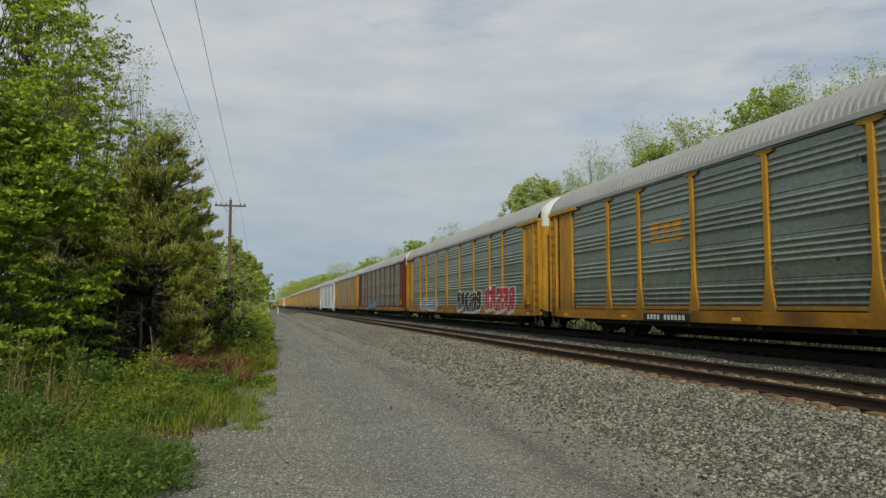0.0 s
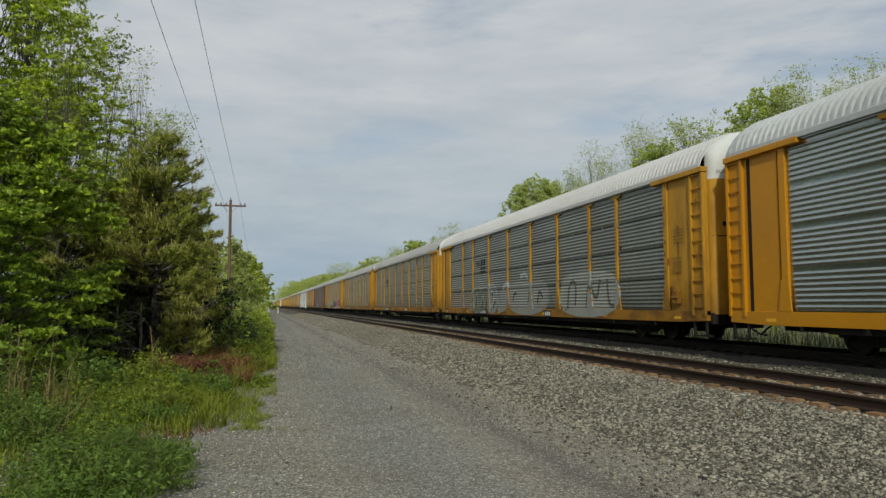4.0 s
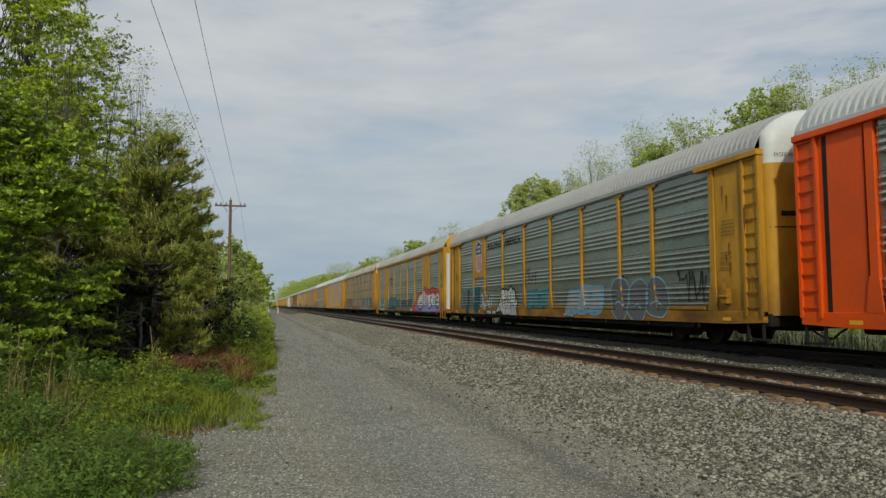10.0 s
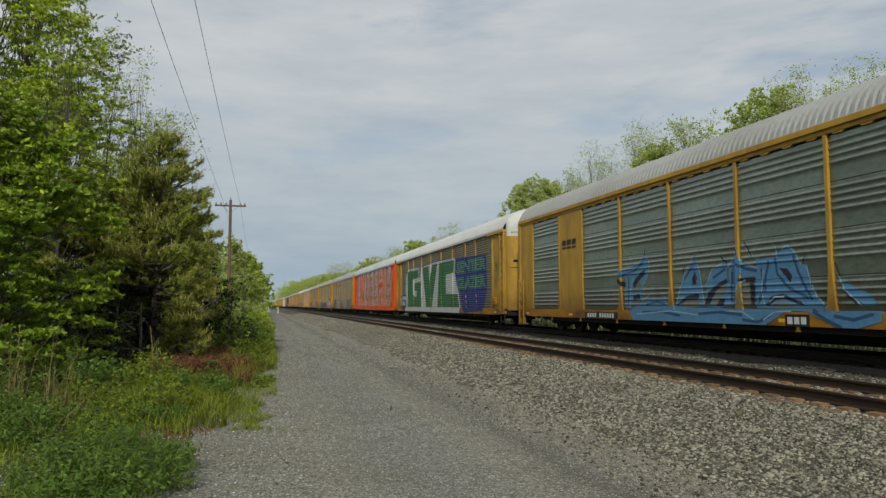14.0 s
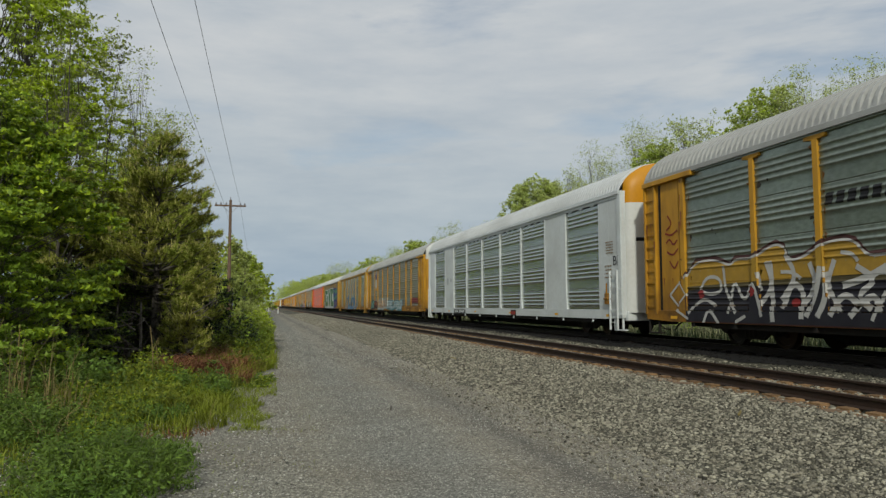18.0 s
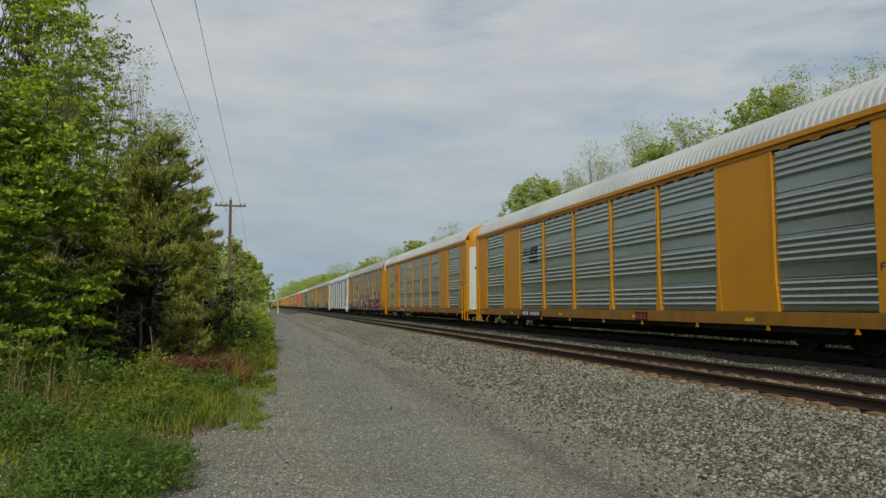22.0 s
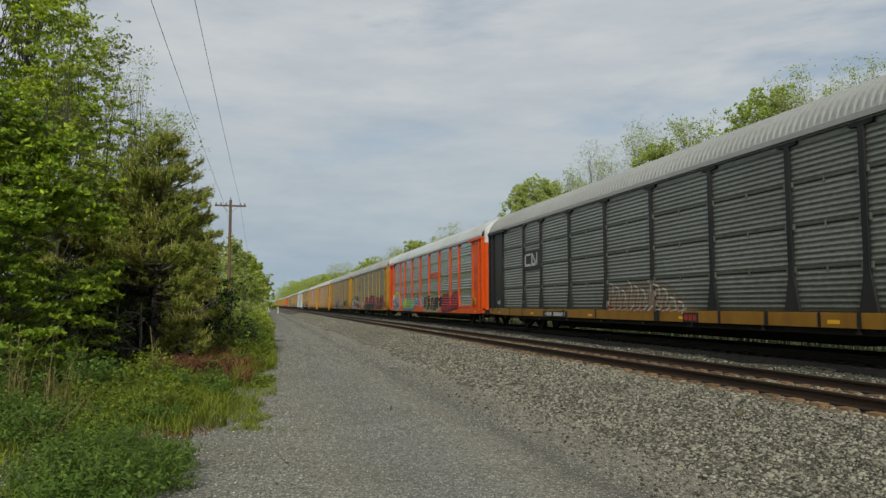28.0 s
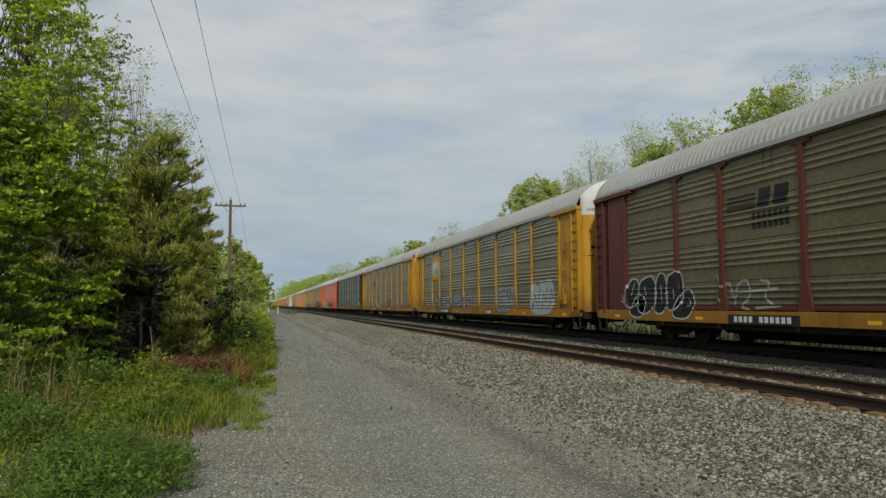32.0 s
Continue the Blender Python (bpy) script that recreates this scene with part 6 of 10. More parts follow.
    line(s6, BLACK, 2, 0.03, [(7.85, 1.98), (7.72, 2.05), (7.64, 1.93), (7.47, 2.02), (7.35, 1.94), (7.1, 2.08), (6.91, 1.92), (6.67, 2.01), (6.49, 1.89), (6.3, 2.02)], [(6.3, 2.02), (6.12, 1.89), (5.94, 2), (5.77, 1.9), (5.63, 2.03), (5.5, 1.89), (5.33, 1.99), (5.17, 1.92)])
    fill(s6, BLACK, 2, [(5.3, 0.79), (5.32, 0.84), (5.04, 1.27), (4.5, 1.86), (4.28, 2.06), (4.11, 1.99), (3.92, 2.06), (3.7, 2), (3.52, 2), (3.33, 2.14), (3.13, 2.13), (2.98, 2.01), (2.75, 2), (2.59, 1.82), (2.54, 1.56), (2.4, 1.59), (2.32, 1.45), (2.28, 1.08), (2.13, 0.62), (2.11, 0.56), (3.99, 0.62), (4.55, 0.8)], soft=False)
    fill(s6, (0.46, 0.47, 0.46), 3, [(5.23, 0.83), (4.95, 1.27), (4.5, 1.85), (4.28, 2.01), (4.12, 1.94), (3.92, 2.01), (3.7, 1.95), (3.52, 1.95), (3.33, 2.1), (3.13, 2.09), (2.99, 1.96), (2.75, 1.95), (2.6, 1.78), (2.58, 1.55), (2.45, 1.59), (2.37, 1.44), (2.32, 1.08), (2.17, 0.62), (2.54, 0.67), (3.31, 0.66), (3.85, 0.82), (4.02, 0.7), (4.54, 0.97), (5.16, 0.9)], soft=False, label="white block lettering with black edges")
    line(s6, BLACK, 5, 0.1, [(5.23, 0.83), (4.95, 1.27), (4.5, 1.85), (4.28, 2.01), (4.12, 1.94), (3.92, 2.01), (3.7, 1.95), (3.52, 1.95), (3.33, 2.1), (3.13, 2.09), (2.99, 1.96), (2.75, 1.95), (2.6, 1.78), (2.58, 1.55), (2.45, 1.59), (2.37, 1.44), (2.32, 1.08), (2.17, 0.62)], soft=False)
    line(s6, BLACK, 4, 0.05, [(4.76, 1.16), (4.37, 0.91), (3.99, 0.7)], [(4.43, 1.53), (4.23, 1.47), (3.9, 1.46), (4.18, 1.28), (4.25, 1.12)], [(4.5, 1.35), (4.17, 1.45)], [(4.15, 1.92), (3.94, 1.63), (3.71, 1.42), (3.74, 1.22), (3.87, 0.82)], [(3.69, 1.92), (3.68, 1.62), (3.68, 1.42), (3.47, 1.33)])
    line(s6, BLACK, 4, 0.05, [(3.21, 1.92), (3.25, 1.69), (3.21, 1.49)], [(3.54, 1.53), (3.27, 1.34), (2.99, 1.05), (2.84, 0.7)], [(3.08, 1.39), (2.98, 1.26), (2.7, 1.15), (2.57, 0.96), (2.63, 0.71)], [(2.81, 1.31), (2.61, 1.44), (2.45, 1.59)], [(3.06, 1.97), (3.05, 1.76)])
    line(s6, BLACK, 4, 0.05, [(3.82, 0.8), (3.51, 0.76), (3.15, 0.83)], [(3.36, 0.68), (3.15, 0.76)])
    scribble(s6, 1.3, 0.0, 2.0, 2.9, BLACK, 20, 0.05)
    wild(s6, 0.9, -1.3, 1.0, 2.0, 2, (0.08, 0.22, 0.24), TEAL, 21, weight=0.4, shadow=False)
    wild(s6, -3.0, -5.9, 0.85, 2.0, 3, GREYISH, SKYBLUE, 22, weight=0.3)
    bubbles(s6, -6.6, -9.9, 0.75, 2.0, 3, (0.12, 0.12, 0.13), (0.2, 0.38, 0.46), 23, line=0.05)
    scribble(s6, -10.4, -11.7, 1.2, 2.2, BLACK, 24, 0.06, loops=6)
    scribble(s6, 12.7, 12.2, 2.4, 3.2, BLACK, 25, 0.05, loops=3)
    decal(c[7], [rect(-4.6 - 0.5 * i, -4.6 - 0.5 * i - 0.44, 3.05 + 0.03 * i, 3.3 + 0.03 * i, 0.08) for i in range(5)], paint(0.70, 0.10, 0.01), 2, "emblem", "orange slanted emblem")
    decal(c[7], [[(-4.5, 2.78), (-4.5, 2.9), (-7.0, 3.08)]], paint(*BLACK), 2, "emblem")
    # the tall lettering on the tan car
    g8 = c[8]
    border = [(10.2, 0.78), (10.25, 3.5), (9.2, 4.05), (5.3, 4.02), (5.15, 3.3), (4.95, 3.2), (4.5, 3.98), (0.1, 4.12), (-4.9, 4.08), (-4.75, 3.2), (-5.6, 2.0), (-6.1, 1.0), (-6.0, 0.78)]
    fill(g8, (0.012, 0.02, 0.15), 0, grow(border, 0.1), soft=False, label="dark blue outer line")
    fill(g8, (0.46, 0.47, 0.46), 1, border, soft=False, label="white painted ground")
    big_g = [(9.15, 1.1), (9.2, 3.88), (5.5, 3.86), (5.4, 3.28), (7.3, 3.2), (7.25, 2.9), (4.4, 2.95), (4.25, 1.1)]
    big_v = [(4.1, 3.92), (2.2, 3.95), (1.75, 2.4), (1.2, 3.98), (-0.4, 4.0), (1.2, 1.1), (2.9, 1.1)]
    big_c = [(-0.9, 3.98), (-4.6, 3.96), (-4.5, 3.2), (-2.6, 3.15), (-2.65, 1.95), (-5.4, 1.9), (-5.8, 1.1), (-0.4, 1.1)]
    fill(g8, (0.028, 0.125, 0.035), 2, big_g, big_v, big_c, soft=False, label="tall green painted letters")
    fill(g8, (0.46, 0.47, 0.46), 3, [(7.3, 3.18), (6.85, 3.0), (6.85, 2.35), (6.1, 2.3), (6.1, 1.88), (7.05, 1.88), (7.15, 2.4)], soft=False)
    fill(g8, NAVY, 1, [(-5.0, 4.05), (-10.95, 3.85), (-11.1, 2.1), (-10.5, 0.95), (-7.0, 0.78), (-6.15, 1.4), (-5.9, 2.0), (-5.0, 2.5)], soft=False, label="blue painted backing")
    for word, z, wide in (("SENTER", 3.08, 5.75), ("GLAZER", 2.15, 5.75)):
        decal(g8, letters(word, -5.2, z, wide, 0.70, 0.045), paint(0.07, 0.20, 0.10), 3, "graffiti", "row of green painted letters")
    fill(g8, (0.012, 0.022, 0.15), 1, [(11.95, 2.02), (10.1, 2.05), (10.05, 0.95), (10.7, 0.78), (11.6, 1.1)], soft=False)
    for word, z, wide in (("CRIME", 1.62, 1.6), ("TIME", 1.2, 1.35)):
        decal(g8, letters(word, 11.75, z, wide, 0.34, 0.04), paint(*WHITE), 2, "graffiti", "white painted letters")
    for i, ch in enumerate("CTK"):
        decal(g8, letters(ch, -12.3 - 0.22 * i, 3.25 - 0.42 * i, 0.32, 0.42, 0.04), paint(0.05, 0.24, 0.10), 2, "graffiti", "green painted letter")
    block_logo(c[9], BLACK, 8.85, 3.35, 1.3, 0.34, under=False, solid=True)
    blue9 = []
    blue9.append([(4.64, 2.21), (3.85, 2.38), (3.23, 2.46), (2.87, 2.71), (2.62, 2.45), (2.72, 2.1), (3.02, 1.81), (3.1, 1.29), (3.64, 1.39), (3.77, 1.14), (4.09, 1.13), (4.05, 2.06)])
    blue9.append([(3.71, 1.14), (3.04, 1.26), (2.64, 1.44), (2.14, 1.37), (1.77, 1.51), (1.61, 1.14), (1.22, 1.26), (1.01, 1.75), (0.85, 2.05), (0.6, 2.23), (0.32, 2.46), (0.13, 2.18), (0.04, 1.78), (-0.06, 1.2), (1.23, 1.14)])
    blue9.append([(-0.06, 1.2), (-0.18, 1.77), (-0.36, 2.1), (-0.82, 2.23), (-1.02, 2.29), (-0.98, 1.2), (-0.56, 1.15)])
    blue9.append([(-0.97, 1.2), (-1.1, 2.19), (-1.45, 2.44), (-1.59, 2.19), (-2.11, 2.06), (-2.06, 2.28), (-2.66, 2.31), (-2.93, 2.45), (-3.12, 2.5), (-3.35, 2.37), (-3.48, 2.12), (-3.68, 2.07), (-3.8, 1.66), (-3.93, 1.41), (-4.23, 1.16), (-2.07, 1.15), (-2.04, 1.9), (-1.53, 1.88), (-1.27, 1.2)])
    blue9.append([(-4.53, 1.78), (-4.86, 1.59), (-5.28, 1.41), (-5.44, 1.2), (-5.08, 1.2), (-4.71, 1.42), (-4.59, 1.6)])
    blue9.append([(3.77, 1.12), (1.23, 1.17), (-1.04, 1.13), (-2.07, 1.13), (-4.23, 1.15), (-4.72, 0.73), (-4.47, 0.78), (-3.69, 1.08), (-3.1, 1.09), (-2.38, 0.75), (1.25, 0.76), (3.54, 0.77)])
    blue9.append([(-4.28, 1.1), (-5.57, 1.11), (-5.56, 0.91), (-4.91, 0.74), (-4.67, 0.73)])
    for i, q in enumerate(blue9):
        fill(c[9], (0.09, 0.22, 0.38), 0.12 * i, q, soft=False, solid=True, label="spiky blue lettering with a blue band along the sill" if not i else "")
    fill(c[9], (0.15, 0.165, 0.135), 1, [(3.62, 1.88), (3.25, 2), (3.08, 1.81), (3.27, 1.63), (3.57, 1.6)], [(0.98, 1.25), (0.55, 1.37), (0.19, 1.36), (0.16, 1.17), (1.03, 1.17)], [(-0.39, 1.25), (-0.67, 1.71), (-0.96, 1.82), (-0.97, 1.55), (-0.74, 1.4), (-0.61, 1.2)], [(-1.39, 1.23), (-1.56, 1.68), (-1.89, 1.74), (-1.93, 1.25)], [(0.44, 1.74), (0.33, 1.89), (0.22, 1.73)], soft=False, solid=True)
    fill(c[9], (0.15, 0.165, 0.135), 1, [(-2.6, 1.18), (-2.74, 1.31), (-3.05, 1.27), (-3.34, 1.18)], soft=False, solid=True)
    fill(c[9], (0.018, 0.016, 0.026), 1.6, [(3.62, 1.88), (3.43, 2.06), (2.88, 2.32), (2.87, 2.16), (3.25, 1.97), (3.53, 1.76)], [(1.22, 1.23), (0.73, 1.47), (0.18, 1.53), (0.17, 1.38), (0.74, 1.35), (1.05, 1.23)], [(-0.06, 1.23), (-0.25, 1.56), (-0.68, 1.78), (-0.99, 1.89), (-0.98, 1.77), (-0.59, 1.61), (-0.28, 1.25)], [(-2.38, 1.22), (-2.58, 1.43), (-2.94, 1.47), (-3.52, 1.27), (-3.58, 1.19), (-2.99, 1.36), (-2.68, 1.33), (-2.51, 1.2)], [(-1.46, 1.81), (-1.53, 1.87), (-2.04, 1.88), (-2.03, 1.74)], soft=False, solid=True, label="black insides of the letters")
    fill(c[9], (0.018, 0.016, 0.026), 1.6, [(-2.84, 2.05), (-3.09, 2.02), (-3.23, 1.86), (-3.19, 1.7), (-3.02, 1.86)], [(-1.85, 1.75), (-2.03, 1.72), (-2, 1.22), (-1.88, 1.25)], [(-0.57, 1.2), (-0.7, 1.38), (-0.9, 1.38), (-0.85, 1.2)], [(0.48, 1.93), (0.35, 2.11), (0.3, 1.79), (0.46, 1.74)], [(-4.62, 1.56), (-4.85, 1.38), (-5.13, 1.22), (-4.94, 1.22), (-4.71, 1.4)], soft=False, solid=True)
    fill(c[9], (0.018, 0.016, 0.026), 1.6, [(4.64, 2.08), (4.06, 1.93), (4.13, 1.8), (4.65, 1.95)], [(3.63, 1.51), (3.21, 1.57), (3.16, 1.41), (3.58, 1.38)], soft=False, solid=True)
    line(c[9], (0.025, 0.075, 0.17), 2, 0.07, [(4.37, 2.16), (3.48, 2.28), (2.93, 2.53)], [(3.86, 2.08), (3.9, 1.2)], [(0.9, 1.91), (0.42, 2.25), (0.25, 1.89)], [(-0.44, 1.92), (-0.94, 2.12)], [(-1.2, 2.04), (-1.17, 1.3)], soft=False, solid=True)
    line(c[9], (0.025, 0.075, 0.17), 2, 0.07, [(-2.25, 2.06), (-2.33, 1.66), (-2.14, 1.25)], [(-2.53, 2.23), (-2.38, 1.84), (-2.39, 1.52)], [(-2.73, 2.28), (-2.77, 1.92), (-3.13, 1.6), (-3.7, 1.37)], [(-3.29, 2.29), (-3.42, 1.93), (-3.6, 1.63), (-3.81, 1.33)], [(-1.4, 2.22), (-1.69, 2.09), (-2.11, 2.02)], soft=False, solid=True)
    line(c[9], (0.025, 0.075, 0.17), 2, 0.07, [(2.94, 1.02), (1.84, 1.03), (0.95, 0.93)], [(0.12, 0.99), (-0.72, 1.05), (-1.63, 0.99)], [(-1.63, 0.87), (-2.19, 0.83), (-2.59, 0.98)], [(-3.8, 1.12), (-4.22, 0.92), (-4.62, 0.77)], [(-4.43, 1), (-4.92, 0.93), (-5.39, 1.05)], soft=False, solid=True)
    line(c[9], (0.025, 0.075, 0.17), 2, 0.07, [(2.82, 1.23), (2.25, 1.32), (1.78, 1.26)], soft=False, solid=True)
    line(c[9], (0.26, 0.40, 0.50), 2.6, 0.035, [(4.63, 2.25), (3.82, 2.43), (3.2, 2.5), (2.88, 2.89), (2.59, 2.45), (2.72, 2.1), (3.05, 1.78)], [(3.8, 1.14), (3.72, 1.82), (3.59, 2.07)], [(1.22, 1.28), (0.99, 1.75), (0.82, 2.05), (0.33, 2.54), (0.15, 2.18), (-0.06, 1.23)], [(-0.13, 1.72), (-0.38, 2.12), (-0.82, 2.26), (-0.79, 2.43)], [(-1.03, 2.12), (-1.46, 2.54), (-1.59, 2.21), (-2.13, 2.09)], soft=False, solid=True, label="pale blue highlights")
    line(c[9], (0.26, 0.40, 0.50), 2.6, 0.035, [(-2.13, 2.27), (-1.79, 2.54), (-1.69, 2.73)], [(-2.77, 2.55), (-2.79, 2.28)], [(-2.93, 2.45), (-3.12, 2.53), (-3.35, 2.37), (-3.5, 2.1), (-3.67, 2.26)], [(-3.65, 2.05), (-3.79, 1.66), (-3.93, 1.4), (-4.23, 1.15)], [(-4.44, 2.07), (-4.54, 1.78), (-4.66, 1.52), (-5.08, 1.2)], soft=False, solid=True)
    line(c[9], (0.26, 0.40, 0.50), 2.6, 0.035, [(-1.28, 1.25), (-1.47, 1.73), (-1.68, 1.82)], [(-2.32, 2.03), (-2.26, 1.52), (-2.34, 1.25)], [(-2.48, 1.29), (-2.68, 1.4), (-2.99, 1.41)], [(-2.36, 0.88), (-2.73, 1.07), (-3.16, 1.09)], [(3.29, 0.95), (1.43, 1.06), (0.12, 0.96)], soft=False, solid=True)
    line(c[9], (0.26, 0.40, 0.50), 2.6, 0.035, [(-1.04, 1.08), (-1.64, 1.06), (-2.05, 0.88)], [(3.04, 1.35), (2.63, 1.53)], soft=False, solid=True)
    line(c[9], (0.015, 0.02, 0.03), 2.8, 0.03, [(2.89, 2.71), (2.88, 2.92)], [(0.34, 2.46), (0.31, 2.56)], [(-1.94, 2.38), (-1.69, 2.74)], [(-1.45, 2.44), (-1.44, 2.57)], [(-4.54, 1.8), (-4.44, 2.07)], soft=False, solid=True)
    line(c[9], (0.015, 0.02, 0.03), 2.8, 0.03, [(-1.02, 2.27), (-0.79, 2.43)], [(-3.54, 2.1), (-3.65, 2.26)], [(0.89, 2.05), (0.79, 2.29)], soft=False, solid=True)
    decal(c[9], letters("BI", -12.95, 2.53, 0.32, 0.3), paint(*WHITE), 2, "lettering", "white letters", True)
    plate_in_bay(c[10], M["yellow"], 9.1, 7.2, 2.7, 4.3)
    on_plate(c[10], [grow([(y, z - 0.1) for y, z in whole], 0.03)], WHITE, "emblem", "faded shield emblem", -1.608)
    on_plate(c[10], [[(y, z - 0.1) for y, z in clip(whole, 1, cz + 0.06, True)]], NAVY, x=-1.6105)
    wild(c[10], 11.5, 9.2, 0.8, 1.8, 4, (0.14, 0.33, 0.3), BLACK, 30, weight=0.14)
    wild(c[10], 9.0, 7.2, 0.9, 1.7, 3, (0.18, 0.05, 0.03), BLACK, 31, weight=0.2)
    wild(c[10], 7.0, 1.6, 0.8, 1.95, 6, TAN, PALE, 32, weight=0.18)
    wild(c[10], 1.4, -5.6, 0.8, 1.75, 7, PALE, (0.06, 0.2, 0.24), 33, weight=0.15)
    scribble(c[10], -7.4, -9.0, 1.4, 2.2, PALE, 34, 0.04)
    wild(c[10], -9.4, -11.6, 1.35, 1.85, 5, (0.24, 0.03, 0.03), (0.1, 0.02, 0.02), 35, weight=0.09)
    decal(c[11], letters("BI", -12.95, 2.53, 0.32, 0.3), paint(*BLACK), 2, "lettering", "black letters", True)
    decal(c[11], [disc(8.5, 2.7, 0.22), disc(7.7, 2.75, 0.14)], paint(0.40, 0.42, 0.43), 1, "graffiti", "painted-over patch", True)
    decal(c[12], [rect(6.98 - 0.29 * i, 6.78 - 0.29 * i, 3.27 - 0.006 * i, 3.52 - 0.006 * i, 0.05) for i in range(8)], paint(*BLACK), 2, "emblem", "row of plain black bars")
    ochre = (0.40, 0.24, 0.03)
    cream, ink, blood = (0.40, 0.36, 0.20), (0.014, 0.013, 0.02), (0.18, 0.011, 0.018)
    chalk = (0.47, 0.46, 0.44)
    # ochre and black row at the front
    fill(c[12], (0.06, 0.022, 0.02), 0, [(11.99, 2.05), (11.5, 2.47), (10.64, 2.48), (10.06, 2.28), (9.91, 2.44), (9.22, 2.42), (8.87, 2.57), (8.45, 2.7), (8.19, 2.6), (8.05, 2.28), (7.64, 2.34), (7.07, 2.59), (6.54, 2.64), (6.24, 2.56), (5.97, 2.25), (5.54, 2.27), (4.96, 2.31), (4.5, 2.1), (4.5, 0.77), (11.9, 0.77)], soft=False, label="dark painted backing")
    fill(c[12], ochre, 1, [(11.99, 1.95), (11.5, 2.37), (10.64, 2.38), (10.06, 2.18), (9.91, 2.34), (9.22, 2.32), (8.87, 2.47), (8.45, 2.6), (8.19, 2.5), (8.05, 2.18), (7.64, 2.24), (7.07, 2.49), (6.54, 2.54), (6.24, 2.46), (5.97, 2.15), (5.54, 2.17), (4.96, 2.21), (4.5, 2), (4.5, 1.5), (11.99, 1.5)], soft=False, label="ochre letter tops")
    fill(c[12], (0.07, 0.055, 0.02), 2, [(11.89, 1.72), (9, 1.78), (6, 1.82), (4.5, 1.78), (4.5, 1.5), (11.89, 1.5)], soft=False)
    fill(c[12], ink, 3, [(11.89, 1.62), (9, 1.66), (6, 1.7), (4.5, 1.66), (4.5, 0.8), (11.89, 0.8)], soft=False, label="black lower halves of the letters")
    line(c[12], chalk, 4, 0.055, [(11.99, 1.95), (11.5, 2.37), (10.64, 2.38), (10.06, 2.18), (9.91, 2.34), (9.22, 2.32), (8.87, 2.47), (8.45, 2.6), (8.19, 2.5)], [(8.19, 2.5), (8.05, 2.18), (7.64, 2.24), (7.07, 2.49), (6.54, 2.54), (6.24, 2.46), (5.97, 2.15), (5.54, 2.17), (4.96, 2.21), (4.5, 2)], label="white letter outlines")
    line(c[12], chalk, 4.4, 0.09, [(11.8, 1), (11.22, 1.43), (10.64, 1.2)], [(11.14, 0.74), (10.89, 1.17), (10.5, 0.76)], [(11.32, 1.59), (11.08, 1.95), (10.52, 1.93), (10.38, 1.57), (10.9, 1.48), (11.3, 1.59)], [(10.12, 1.01), (9.94, 1.93), (9.55, 1.2), (9.24, 1.93), (8.92, 0.95)], [(10.35, 2.2), (10.28, 1.57), (9.83, 1.02)])
    line(c[12], chalk, 5, 0.14, [(8.65, 2.22), (8.62, 1.65), (8.55, 0.84)], [(8.26, 1.15), (7.99, 1.72), (7.64, 1.56), (7.68, 0.92)], [(7.54, 0.97), (7.23, 1.51), (7.12, 2.02)], [(7.02, 1.9), (6.97, 1.4), (7.23, 0.97)], [(6.89, 1), (6.6, 1.5), (6.14, 1.18)])
    line(c[12], chalk, 5, 0.14, [(6.6, 1.6), (5.99, 1.75), (5.56, 1.94)], [(6.39, 0.99), (5.89, 1.48), (5.69, 1.09)])
    line(c[12], chalk, 5.4, 0.08, [(9.07, 1.99), (8.95, 1.55)], [(8.33, 1.96), (7.95, 1.94), (7.73, 1.79)], [(9.84, 0.81), (9.47, 0.96)], [(6.62, 2.28), (6.32, 2.23), (6.21, 2.07)], [(5.87, 0.92), (5.6, 1.48)])
    line(c[12], chalk, 5.7, 0.12, [(8.79, 2.21), (8.56, 1.64), (9, 1.23)], [(8.17, 2.34), (7.83, 1.83), (8.32, 1.33)], [(7.47, 2.12), (7.26, 1.62), (7.73, 1.13)], [(6.79, 2.14), (7.03, 1.61), (6.62, 1.08)], [(6.26, 1.98), (5.76, 1.69), (6.28, 1.41), (5.88, 1.13)])
    line(c[12], chalk, 5.7, 0.12, [(5.45, 1.96), (5.29, 1.18)], [(5.06, 2.03), (4.7, 1.58), (4.91, 1.18)], [(5.75, 1.85), (4.6, 1.82)])
    fill(c[12], (0.24, 0.02, 0.02), 6, [(9.44, 1.55), (9.26, 1.67), (9.09, 1.55), (9.27, 1.38)], [(11.43, 1.59), (11.21, 1.64), (11.11, 1.46), (11.33, 1.36)], [(8.04, 1.33), (7.8, 1.39), (7.72, 1.22), (7.96, 1.16)])
    line(c[12], chalk, 4, 0.07, [(12.7, 1.5), (12.2, 1.85), (11.9, 1.5), (12.3, 1.2), (12.7, 1.5)], [(12.4, 1.1), (11.8, 0.85)], soft=False)
    line(c[12], (0.20, 0.02, 0.012), 2, 0.05, [(12.76, 3.76), (12.52, 3.52), (12.83, 3.34)], [(12.89, 3.27), (12.59, 3.17), (12.28, 3.31)], [(12.85, 2.98), (12.66, 3.11), (12.5, 2.88), (12.29, 3.03)], [(12.81, 2.73), (12.51, 2.6), (12.26, 2.79)], [(12.69, 2.47), (12.46, 2.2), (12.27, 2.44)])
